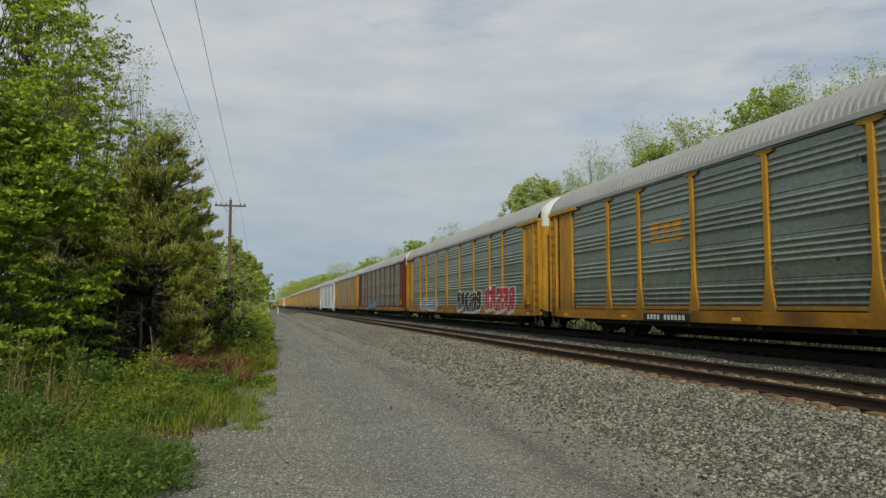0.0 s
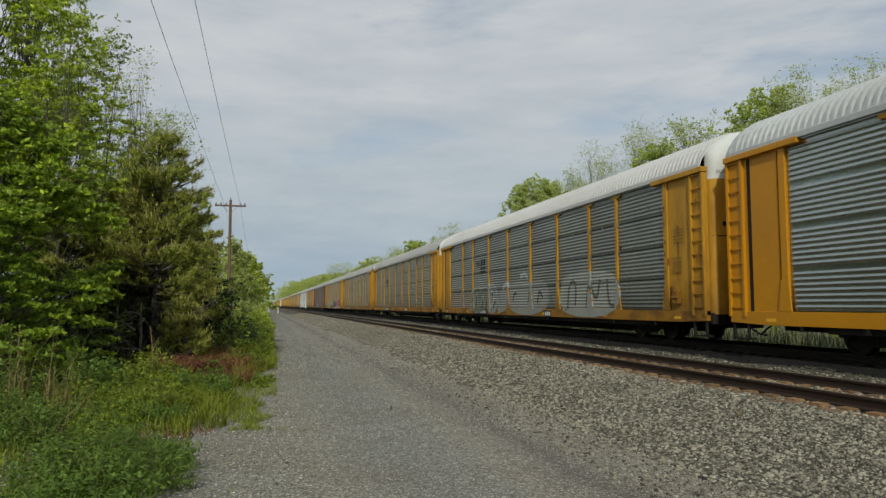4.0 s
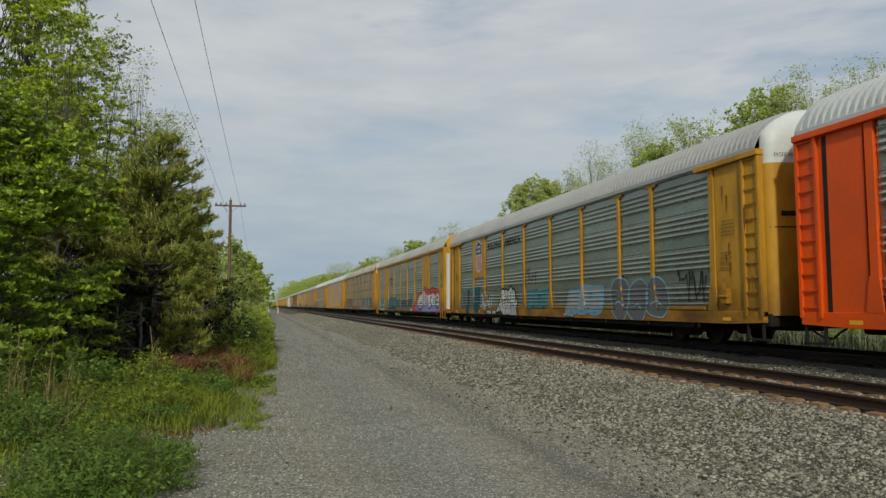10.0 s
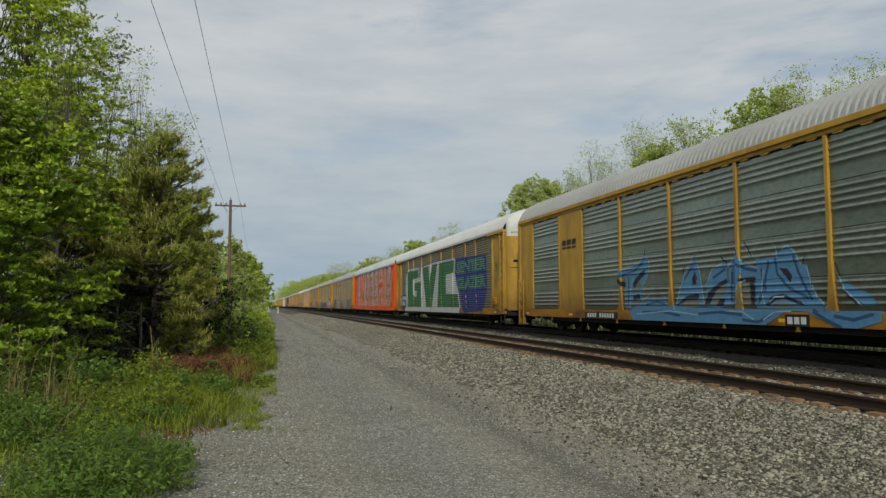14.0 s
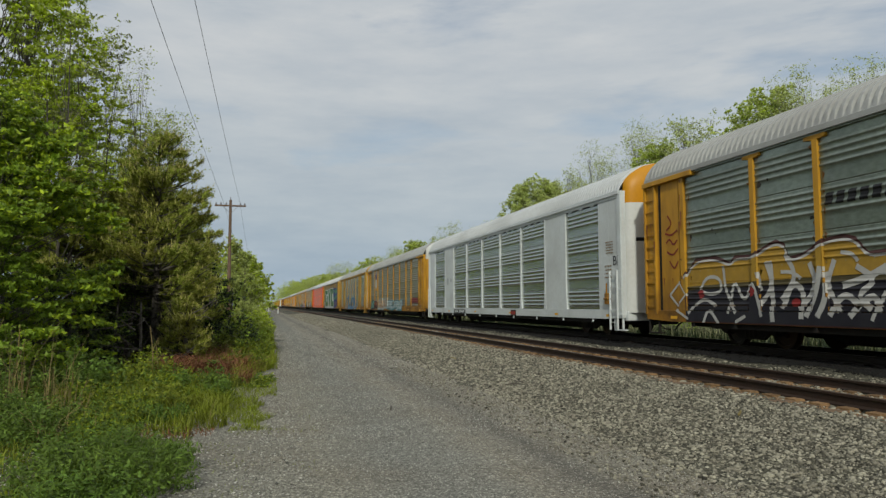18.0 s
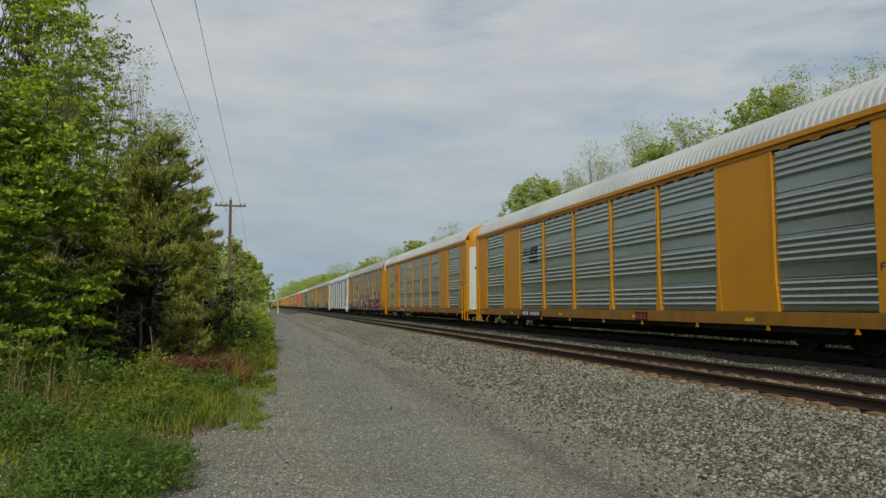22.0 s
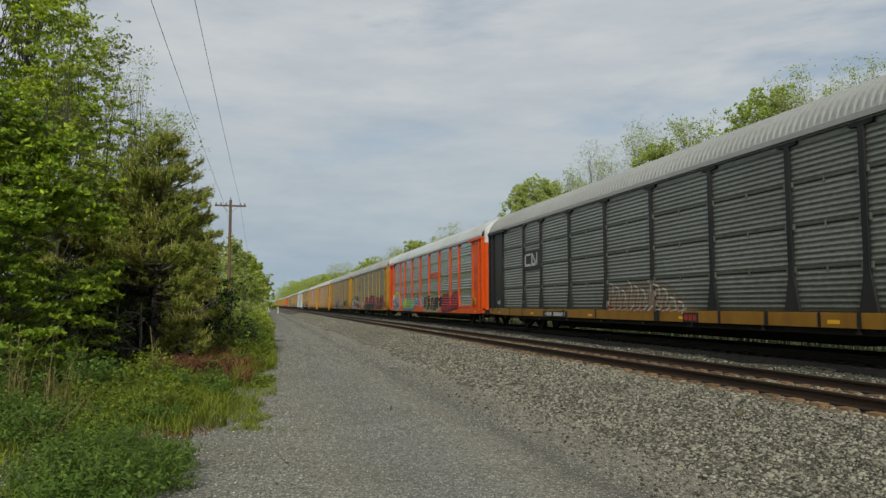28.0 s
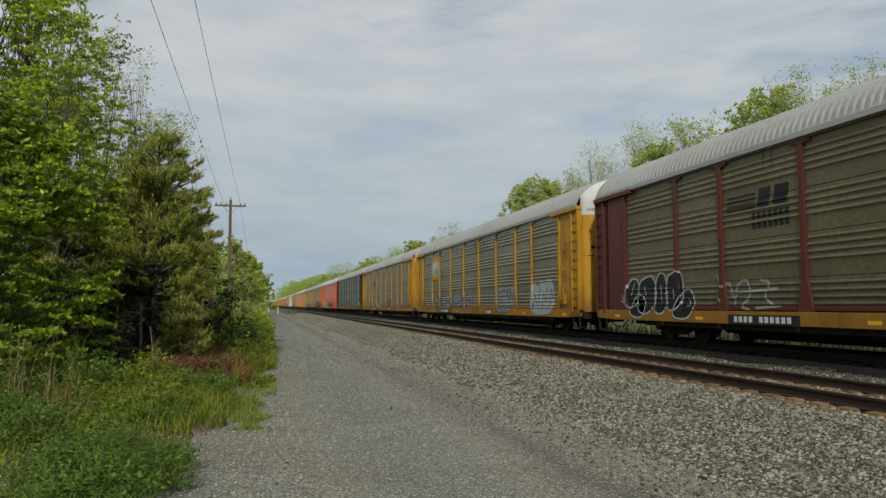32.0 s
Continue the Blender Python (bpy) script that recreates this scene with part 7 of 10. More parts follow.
    # tangled middle
    fill(c[12], blood, 0, [(4.22, 1.48), (3.96, 2.17), (2.72, 2.43), (2.11, 2.45), (1.55, 2.21), (1.06, 2.46), (0.48, 2.32), (0.04, 2.5), (-0.48, 2.27), (-0.93, 2.39), (-1.45, 2.2), (-1.9, 2.37), (-2.51, 2.24), (-2.76, 2.01), (-2.9, 1.28), (-2.62, 1.04), (0.06, 0.83), (3.76, 0.93)], label="red painted backing")
    for y, z, r in ((2.46, 2.39, 0.18), (1.02, 2.39, 0.13), (-0.02, 2.49, 0.12), (-0.87, 2.28, 0.17), (-1.76, 2.35, 0.1), (-2.6, 2.2, 0.09), (-3.64, 1.97, 0.16), (-3.98, 1.99, 0.1), (-3.97, 1.7, 0.12), (-3.26, 0.98, 0.11), (-4.44, 2.32, 0.07)):
        fill(c[12], blood, 1.2 + 0.1 * (round(10 * y) % 5), disc(y, z, r), soft=False)
    fill(c[12], ochre, 2, [(3.88, 1.98), (3.7, 2.31), (2.73, 2.22), (2.26, 1.82), (3.06, 1.76)], [(2.23, 2.3), (1.76, 2.2), (1.29, 1.83), (2.07, 1.76)], [(1.13, 2.28), (0.35, 2.44), (-0.69, 2.13), (-0.9, 1.83), (0.75, 1.93)], [(-0.96, 1.86), (-1.08, 2.16), (-1.45, 2.31), (-1.84, 2.12), (-1.83, 1.8), (-1.41, 1.58)], [(-1.43, 1.95), (-1.88, 1.83), (-1.67, 1.58)], soft=False, label="ochre letter tops")
    fill(c[12], ink, 3, [(3.81, 1.78), (2.21, 1.84), (2.32, 0.98), (3.26, 0.97)], [(2.06, 1.79), (1.15, 1.86), (0.54, 1), (1.46, 0.99)], [(0.7, 1.74), (-0.9, 1.83), (-0.88, 1.49), (-0, 0.87), (0.28, 1.37)], [(-1.06, 1.76), (-1.83, 1.8), (-1.89, 1.22), (-1.38, 0.83), (-1.08, 1.22)], [(-2.15, 1.65), (-2.54, 1.89), (-3.02, 1.6), (-2.65, 1.54)], soft=False, label="black lower halves of the letters")
    fill(c[12], ink, 2, [(-1.27, 0.76), (-1.39, 1.02), (-1.89, 1.17), (-2.26, 0.98), (-2.36, 0.78)], soft=False)
    fill(c[12], chalk, 4, [(3.14, 1.87), (2.49, 1.87), (2.6, 1.58), (2.99, 1.54)], [(4.11, 1.55), (3.57, 1.41), (2.93, 1.1), (2.51, 0.76), (3.1, 0.93), (3.74, 1.22)], [(2.26, 2.32), (2.06, 2.33), (2.03, 0.89), (2.23, 0.99)], [(1.84, 2), (1.48, 1.91), (0.92, 1.22), (0.06, 0.79), (0.8, 0.85), (1.58, 1.38)], [(1.24, 2.19), (0.86, 1.88), (-0.81, 1.83), (-0.83, 1.68), (0.16, 1.74), (0.09, 1.15), (0.37, 1.37), (0.56, 1.72)], soft=False, label="white letter strokes")
    fill(c[12], chalk, 4, [(-1.94, 2.12), (-2.3, 2.38), (-2.27, 1.91), (-2.09, 1.68), (-2.47, 1.52), (-3.17, 1.54), (-3.16, 1.36), (-1.93, 1.46), (-1.87, 1.83)], [(-0.98, 1.32), (-1.21, 1.22), (-1.31, 0.75), (-1.01, 0.9)], [(-1.47, 0.75), (-1.9, 0.94), (-2.3, 0.77)], [(-0.15, 1.33), (-0.88, 1.46), (-0.87, 1.3), (-0.31, 1.22)], [(3.01, 1.1), (2.46, 1.38), (2.7, 0.98)], soft=False)
    line(c[12], chalk, 5, 0.06, [(4.16, 1.57), (3.87, 2.25), (3.33, 2.35), (2.5, 2.07), (2.32, 1.8)], [(1.34, 2.14), (0.87, 2.3), (0.32, 2.44), (-0.72, 2.14), (-0.92, 1.87)], [(0.02, 1.71), (-0.4, 1.81), (-0.65, 1.65), (-0.44, 1.49), (-0.15, 1.56), (-0.33, 1.68)], [(-0.95, 1.83), (-1.05, 2.15), (-1.45, 2.32), (-1.82, 2.12), (-1.83, 1.83)], [(-1.44, 2.14), (-1.69, 1.94), (-1.52, 1.61), (-1.75, 1.22)])
    line(c[12], chalk, 5, 0.06, [(-2.54, 1.89), (-3.02, 1.6)], [(1.76, 2.22), (1.16, 1.74)])
    line(c[12], (0.30, 0.33, 0.30), 2, 0.12, [(-3.36, 2.1), (-3.25, 1.57)], [(-3.46, 1.75), (-4, 1.56)], [(-4.2, 1.83), (-3.73, 1.48)], [(-2.45, 1.22), (-3.87, 1.26)])
    # tall cream, black and red letters
    fill(c[12], blood, 1, [(-4.4, 0.77), (-4.4, 2.3), (-7.0, 2.55), (-10.9, 2.6), (-11.3, 2.45), (-11.85, 2.45), (-12.05, 2.0), (-12.0, 0.77)], soft=False, label="red painted ground behind tall letters")
    for a, b, z in ((-4.5, -5.35, 2.25), (-5.4, -6.3, 2.28), (-6.4, -7.75, 2.4), (-7.85, -8.55, 2.4), (-8.6, -9.25, 2.42), (-9.3, -10.0, 2.45), (-9.95, -10.85, 2.5)):
        fill(c[12], cream, 2, [(a, 1.8), (a - 0.04, z), (b + 0.04, z + 0.03), (b, 1.8)])
    fill(c[12], ink, 2, rect(-4.6, -5.15, 0.78, 1.85, -0.1), rect(-5.95, -6.5, 0.78, 1.85, -0.1), rect(-6.5, -6.95, 0.78, 1.85), rect(-8.0, -8.5, 0.78, 1.85, 0.05), rect(-8.9, -9.35, 0.78, 1.85, 0.05), rect(-9.95, -10.85, 1.4, 1.85), rect(-10.0, -10.9, 0.78, 1.2), rect(-9.35, -10.0, 0.78, 1.1), soft=False)
    fill(c[12], (0.46, 0.46, 0.45), 3, rect(-5.35, -5.95, 1.4, 1.55), rect(-6.95, -7.7, 1.15, 1.25), rect(-9.95, -10.85, 1.22, 1.38), [(-8.2, 1.85), (-8.4, 1.85), (-9.0, 0.8), (-8.8, 0.8)], rect(-6.95, -7.5, 1.45, 1.58), soft=False)
    line(c[12], (0.50, 0.50, 0.49), 4, 0.06, [(-4.75, 0.8), (-4.5, 1.9), (-4.55, 2.25), (-5.2, 2.27), (-5.4, 1.9), (-5.5, 2.28), (-6.2, 2.3), (-6.4, 1.8), (-6.65, 0.8)], [(-6.45, 1.9), (-6.5, 2.4), (-7.7, 2.45), (-7.8, 1.9)], [(-7.85, 0.8), (-7.85, 2.42), (-8.5, 2.45), (-8.6, 1.9), (-9.2, 0.8)], [(-8.65, 2.0), (-8.7, 2.45), (-9.9, 2.5), (-10.0, 2.0), (-9.9, 1.8)], [(-9.95, 1.8), (-9.95, 2.52), (-10.8, 2.58), (-10.95, 1.9), (-10.9, 0.8)], [(-9.4, 1.15), (-10.0, 1.15), (-10.1, 0.8)], [(-7.0, 0.8), (-7.0, 1.8)], soft=False)
    line(c[12], (0.45, 0.42, 0.42), 4, 0.035, [(-11.1, 2.1), (-11.3, 1.9), (-11.4, 2.1), (-11.6, 1.95)], [(-11.0, 1.3), (-11.15, 1.5), (-11.3, 1.3), (-11.5, 1.5), (-11.6, 1.3)], [(-11.0, 0.82), (-11.2, 0.98), (-11.4, 0.84), (-11.6, 0.98), (-11.8, 0.84)])
    for i in range(8):
        decal(c[12], [rect(-13.48, -13.53, 4.3 - i * 0.44, 4.58 - i * 0.44, 0.03), rect(-13.66, -13.71, 4.3 - i * 0.44, 4.58 - i * 0.44, -0.03)], paint(*WHITE), 2, "graffiti", "white painted bars")
    block_logo(c[13], (0.45, 0.03, 0.02), 8.9, 3.3, 1.5, 0.5, 2, False, True)
    decal(c[13], letters("BI", -12.95, 2.53, 0.32, 0.3), paint(*WHITE), 2, "lettering", "white letters", True)
    stripes_logo(c[14], BLACK, 6.7, 3.4, True)
    decal(c[14], letters("FB-001", -12.0, 1.85, 0.75, 0.16), paint(*BLACK), 2, "lettering", "black stencilled letters", True)
    round_emblem(c[15], 12.45, 3.7, 0.3)
    night, ice = (0.008, 0.011, 0.035), (0.45, 0.48, 0.50)
    domes = [[(4.75, 0.8), (4.7, 1.35), (4.3, 1.52), (3.95, 1.4), (3.6, 0.78)], [(4.1, 0.8), (4.05, 1.75), (3.6, 2.1), (3.2, 1.95), (2.8, 0.78)], [(3.2, 0.8), (3.15, 2.0), (2.9, 2.18), (2.5, 2.0), (2.1, 0.78)],
             [(2.4, 0.8), (2.35, 2.1), (2.05, 2.25), (1.65, 2.05), (1.35, 0.78)], [(1.6, 0.8), (1.55, 2.05), (1.15, 2.15), (0.7, 2.0), (0.6, 0.78)], [(0.75, 0.8), (0.7, 1.3), (0.4, 1.48), (0.1, 1.35), (-0.25, 0.78)]]
    decal(c[15], [[(y - 0.12, z + 0.04) for y, z in grow(rounded(q), 0.05)] for q in domes], paint(*ice), 0, "graffiti", "white offset shadow")
    for i, q in enumerate(domes):
        fill(c[15], night, 1 + 0.5 * i, q, label="dark blue domed shapes with white outlines" if not i else "")
        top15 = clip(rounded(q), 1, 1.45, True)
        if len(top15) > 2 and 0 < i < 5:
            fill(c[15], (0.014, 0.06, 0.26), 1.2 + 0.5 * i, top15, soft=False)
        decal(c[15], [r for r in ring(rounded(q), 0.05) if min(z for y, z in r) > 0.9], paint(*ice), 1.4 + 0.5 * i, "graffiti")
    fill(c[15], (0.02, 0.12, 0.30), 4.5, disc(2.6, 1.4, 0.12), disc(2.0, 1.55, 0.1), disc(0.3, 1.05, 0.1), soft=False)
    line(c[15], ice, 4.6, 0.03, [(3.85, 1.6), (3.6, 1.9), (3.4, 1.6), (3.7, 1.65), (3.5, 1.85), (3.3, 1.7)], [(1.7, 1.3), (1.65, 0.9)])
    fill(c[15], (0.30, 0.24, 0.20), 1, [(5.0, 1.5), (4.9, 1.95), (4.5, 2.1), (4.3, 1.6), (4.6, 1.45)])
    line(c[15], BLACK, 2, 0.05, [(5.0, 1.5), (4.95, 1.9), (4.6, 2.1)], [(4.6, 1.9), (4.5, 1.6)])
    line(c[15], ice, 2, 0.04, [(-0.2, 2.0), (-0.25, 1.4), (-0.7, 1.6), (-0.2, 1.95)], [(-0.3, 1.35), (-0.9, 1.4)])
    line(c[15], BLACK, 2, 0.12, [(0.3, 1.75), (-0.2, 1.6)])
    scribble(c[15], 4.9, 4.2, 1.3, 1.9, TAN, 61, 0.05)
    wild(c[15], -5.9, -9.8, 0.9, 2.05, 4, BLACK, (0.22, 0.26, 0.26), 62, weight=0.14)
    scribble(c[15], -0.8, -1.6, 1.2, 1.8, WHITE, 63, 0.04)
    stripes_logo(c[16], BLACK, 6.7, 3.3, size=0.9)
    olive16 = (0.10, 0.125, 0.02)
    mass = [(12.35, 1.0), (12.4, 1.5), (11.8, 2.1), (11.0, 2.3), (9.6, 2.1), (8.3, 2.35), (7.4, 2.2), (6.6, 2.1), (6.2, 1.7), (5.95, 1.0), (6.2, 0.78), (12.0, 0.78)]
    fill(c[16], olive16, 0, grow(mass, 0.15), label="olive spray behind the lettering")
    fill(c[16], (0.016, 0.018, 0.024), 1, mass, label="black, white and dark red tangled lettering")
    fill(c[16], (0.13, 0.014, 0.025), 2, *[clip(rounded(mass), 1, 1.35, False)], soft=False)
    line(c[16], BLACK, 3, 0.06, [(13.21, 1.9), (12.99, 2.14), (12.8, 1.94), (12.6, 2.12), (12.36, 1.9)])
    fill(c[16], BLACK, 3, [(11.26, 2.11), (10.53, 2.2), (10.53, 1.7), (10.92, 1.82), (11.18, 1.54), (11.05, 1.2), (10.36, 1.04), (10.23, 0.71), (11.16, 0.95), (11.5, 1.43)], [(10.2, 1.84), (8.87, 1.94), (8.93, 1.74), (9.79, 1.66), (9.8, 1.52), (9.27, 1.56), (9.33, 1.36), (9.86, 1.3), (9.79, 1.06), (8.93, 1.01), (9.18, 0.85), (9.97, 0.87), (10.23, 1.31)], [(12.08, 1.26), (12.16, 1.56), (11.85, 1.91), (11.56, 1.99), (11.8, 1.67), (11.63, 0.95), (11.9, 1.02)], [(8.93, 1.81), (8.09, 1.99), (8.1, 1.8), (8.63, 1.63), (8.54, 1.2), (8.38, 0.87), (8.65, 0.8), (8.84, 1.2)], soft=False, label="black edges of the white letters")
    fill(c[16], (0.47, 0.48, 0.48), 4, [(11.26, 2.11), (10.53, 2.2), (10.53, 1.7), (10.92, 1.82), (11.18, 1.54), (11.05, 1.2), (10.36, 1.04), (10.23, 0.71), (11.16, 0.95), (11.5, 1.43)], [(10.2, 1.84), (8.87, 1.94), (8.93, 1.74), (9.79, 1.66), (9.8, 1.52), (9.27, 1.56), (9.33, 1.36), (9.86, 1.3), (9.79, 1.06), (8.93, 1.01), (9.18, 0.85), (9.97, 0.87), (10.23, 1.31)], [(12.08, 1.26), (12.16, 1.56), (11.85, 1.91), (11.56, 1.99), (11.8, 1.67), (11.63, 0.95), (11.9, 1.02)], [(8.93, 1.81), (8.09, 1.99), (8.1, 1.8), (8.63, 1.63), (8.54, 1.2), (8.38, 0.87), (8.65, 0.8), (8.84, 1.2)], soft=False, label="white tangled letters")
    fill(c[16], (0.47, 0.48, 0.48), 4, [(8.7, 1.61), (8.38, 1.89), (8.25, 1.67), (8.15, 1.4), (8.39, 1.57), (8.58, 1.3)], [(7.87, 2.02), (7.75, 1.66), (7.45, 1.31), (7.73, 1.38), (7.92, 1.71)], [(7.3, 1.85), (6.72, 1.72), (6.44, 1.53), (6.44, 1.08), (6.66, 1.09), (6.6, 1.35), (7.09, 1.41)], [(7.21, 0.94), (6.75, 0.91), (6.52, 0.75), (7.16, 0.73)], [(8.25, 0.98), (7.99, 1.22), (7.74, 1.12), (7.65, 0.73)], soft=False)
    fill(c[16], (0.47, 0.48, 0.48), 4, [(10.02, 1.66), (9.27, 1.68), (9.04, 1.43), (9.53, 1.33), (9.93, 1.44)], [(9.56, 1.02), (9.18, 0.9), (8.79, 1.08), (8.89, 0.89), (9.25, 0.79)], soft=False)
    line(c[16], BLACK, 5, 0.04, [(11.26, 2.11), (10.53, 2.2), (10.53, 1.7), (10.92, 1.82), (11.18, 1.54), (11.05, 1.2), (10.36, 1.04), (10.23, 0.71), (11.16, 0.95), (11.5, 1.43), (11.26, 2.11)], [(10.2, 1.84), (8.87, 1.94), (8.93, 1.74), (9.79, 1.66), (9.8, 1.52), (9.27, 1.56), (9.33, 1.36), (9.86, 1.3), (9.79, 1.06), (8.93, 1.01), (9.18, 0.85), (9.97, 0.87), (10.23, 1.31), (10.2, 1.84)], [(12.08, 1.26), (12.16, 1.56), (11.85, 1.91), (11.56, 1.99), (11.8, 1.67), (11.63, 0.95), (11.9, 1.02), (12.08, 1.26)], [(8.93, 1.81), (8.09, 1.99), (8.1, 1.8), (8.63, 1.63), (8.54, 1.2), (8.38, 0.87), (8.65, 0.8), (8.84, 1.2), (8.93, 1.81)], [(8.7, 1.61), (8.38, 1.89), (8.25, 1.67), (8.15, 1.4), (8.39, 1.57), (8.58, 1.3), (8.7, 1.61)], soft=False)
    line(c[16], BLACK, 5, 0.04, [(7.87, 2.02), (7.75, 1.66), (7.45, 1.31), (7.73, 1.38), (7.92, 1.71), (7.87, 2.02)], [(7.3, 1.85), (6.72, 1.72), (6.44, 1.53), (6.44, 1.08), (6.66, 1.09), (6.6, 1.35), (7.09, 1.41), (7.3, 1.85)], soft=False)
    line(c[16], (0.22, 0.23, 0.24), 6, 0.03, [(10.45, 1.63), (10.84, 1.75), (11.1, 1.47), (10.97, 1.13)], [(8.85, 1.67), (9.71, 1.59), (9.72, 1.45), (9.19, 1.49)], [(11.77, 1.84), (11.48, 1.92), (11.72, 1.6), (11.55, 0.88)], [(8.02, 1.73), (8.55, 1.56), (8.46, 1.13), (8.3, 0.8)])
    line(c[16], (0.50, 0.51, 0.51), 4.6, 0.05, [(8.67, 2.19), (8.54, 2.1), (8.2, 2.11), (7.83, 2.18), (7.68, 2.09), (6.71, 2.03), (6.36, 1.87), (6.17, 1.58), (6.01, 1.18), (5.96, 0.79)], [(10.19, 2.03), (9.49, 2.12), (9.11, 2.04), (8.51, 2.17), (8.08, 2.29)], [(11.83, 0.97), (11.17, 0.75), (9.98, 0.72)])
    fill(c[16], olive16, 5.5, [(6.95, 1.59), (6.53, 1.44), (6.51, 1.1), (6.74, 1.09)], [(5.94, 1.27), (5.32, 1.17), (5.21, 1.01), (5.89, 0.98)], [(10.97, 1.53), (10.69, 1.57), (10.64, 1.33), (10.95, 1.33)])
    rose, white16 = (0.34, 0.03, 0.04), (0.50, 0.47, 0.48)
    for q in ([(5.0, 1.25), (5.0, 1.6), (4.6, 1.68), (4.35, 1.45), (4.6, 1.2)], [(3.95, 1.8), (3.9, 1.2), (3.4, 1.0), (3.25, 1.6)], [(3.8, 1.85), (3.5, 2.2), (3.1, 2.2), (3.15, 1.8)], [(3.35, 1.7), (3.35, 1.1), (2.85, 0.85), (2.6, 1.0), (2.6, 1.65)], [(2.6, 1.75), (2.2, 1.95), (2.05, 1.6), (2.4, 1.25), (2.6, 1.25)], [(2.3, 1.15), (2.05, 1.32), (1.9, 1.1), (2.0, 0.95)]):
        outlined(c[16], white16, rose, 0.08, q, layer=1, label="white shapes with red outlines")
    line(c[16], rose, 3, 0.07, [(3.1, 1.5), (3.0, 1.7), (2.9, 1.5)], [(5.0, 1.95), (4.4, 2.1), (4.6, 1.9)], [(4.4, 1.0), (4.3, 1.15)])
    fill(c[16], (0.20, 0.018, 0.03), 1, [(1.0, 1.3), (0.85, 2.15), (-0.9, 2.15), (-2.6, 1.95), (-2.95, 2.3), (-5.4, 2.25), (-5.95, 1.8), (-6.05, 1.3)], soft=False, label="dull red lettering fading to black")
    fill(c[16], (0.17, 0.012, 0.055), 2, rect(0.95, -6.05, 1.32, 1.62), soft=False)
    fill(c[16], (0.016, 0.012, 0.024), 3, [(1.0, 1.4), (-6.05, 1.42), (-5.9, 0.95), (-4.9, 0.77), (-4.4, 1.0), (-3.6, 0.77), (-0.3, 0.77), (0.2, 1.0), (0.8, 0.77)], soft=False)
    fill(c[16], (0.15, 0.14, 0.09), 4, [(-0.35, 1.2), (-0.3, 1.8), (-0.65, 1.8), (-0.65, 1.2)], [(-3.75, 1.15), (-3.6, 1.85), (-4.0, 1.85), (-4.1, 1.2)], [(-2.2, 1.8), (-2.2, 2.1), (-2.4, 2.1), (-2.4, 1.8)])
    line(c[16], (0.35, 0.36, 0.36), 4, 0.07, [(-1.0, 2.05), (-1.9, 2.05), (-1.9, 1.7), (-1.3, 1.9)])
    wine, gold = (0.12, 0.012, 0.045), (0.42, 0.31, 0.07)
    bulbs = [[(-6.5, 0.8), (-6.45, 1.5), (-6.9, 1.9), (-7.4, 2.1), (-7.85, 1.85), (-8.1, 0.8)], [(-7.8, 0.8), (-7.8, 1.85), (-8.15, 2.08), (-8.6, 1.85), (-9.0, 0.8)], [(-8.6, 0.8), (-8.6, 1.95), (-9.0, 2.15), (-9.4, 1.95), (-9.7, 0.8)], [(-9.3, 0.8), (-9.3, 1.95), (-9.65, 2.15), (-10.0, 1.95), (-10.4, 0.8)], [(-9.95, 0.8), (-10.0, 1.95), (-10.6, 2.22), (-11.1, 2.1), (-11.5, 1.5), (-11.4, 0.8)]]
    decal(c[16], [grow(rounded(q), 0.1) for q in bulbs], paint(*gold), 1, "graffiti", "yellow outer line")
    fill(c[16], wine, 2, *bulbs, label="dark magenta rounded shapes with yellow outlines")
    line(c[16], gold, 4, 0.05, [(-6.7, 1.6), (-7.6, 1.65), (-7.7, 1.1)], [(-7.15, 1.4), (-7.2, 0.95)], [(-7.8, 1.7), (-8.0, 1.3), (-7.9, 0.85)], [(-8.3, 1.7), (-8.35, 1.25)], [(-8.5, 1.8), (-8.9, 1.3), (-8.6, 0.85)], [(-8.95, 1.6), (-9.1, 1.25), (-9.4, 1.25), (-9.45, 1.6)], [(-9.3, 1.2), (-9.4, 0.8)], [(-9.95, 1.8), (-10.2, 1.3), (-10.25, 0.8)], [(-10.7, 1.5), (-10.75, 1.0)])
    line(c[16], (0.35, 0.30, 0.20), 5, 0.025, [(-10.2, 1.95), (-10.4, 2.05), (-10.4, 1.9), (-10.6, 2.05), (-10.8, 1.95)])
    scribble(c[16], -12.2, -12.7, 2.0, 2.6, BLACK, 68, 0.07, loops=3)
    fill(c[17], LEMON, 0, [(12.3, 0.78), (12.25, 2.1), (11.2, 2.25), (10.0, 2.35), (9.4, 2.1), (9.1, 1.6), (8.9, 0.78)], label="yellow sprayed cloud")
    fill(c[17], LAVENDER, 1, [(12.05, 0.8), (12.0, 1.9), (11.4, 1.95), (10.8, 2.1), (9.9, 2.05), (9.5, 1.5), (9.1, 0.8)], label="lavender filling")
    line(c[17], LEMON, 2, 0.1, [(11.6, 1.9), (11.5, 1.5)], [(10.9, 2.0), (10.8, 1.6), (10.3, 1.6)], [(10.1, 2.0), (10.0, 1.5)])
    for q in ([(11.95, 1.1), (11.9, 1.65), (11.6, 1.65), (11.6, 1.15)], [(11.6, 0.9), (11.5, 1.5), (11.0, 1.5), (11.1, 0.9)], [(11.0, 1.5), (10.9, 1.75), (10.6, 1.7), (10.7, 1.45)], [(10.95, 0.9), (10.85, 1.35), (10.5, 1.3), (10.5, 0.9)]):
        outlined(c[17], (0.40, 0.40, 0.42), BLACK, 0.06, q, layer=3)
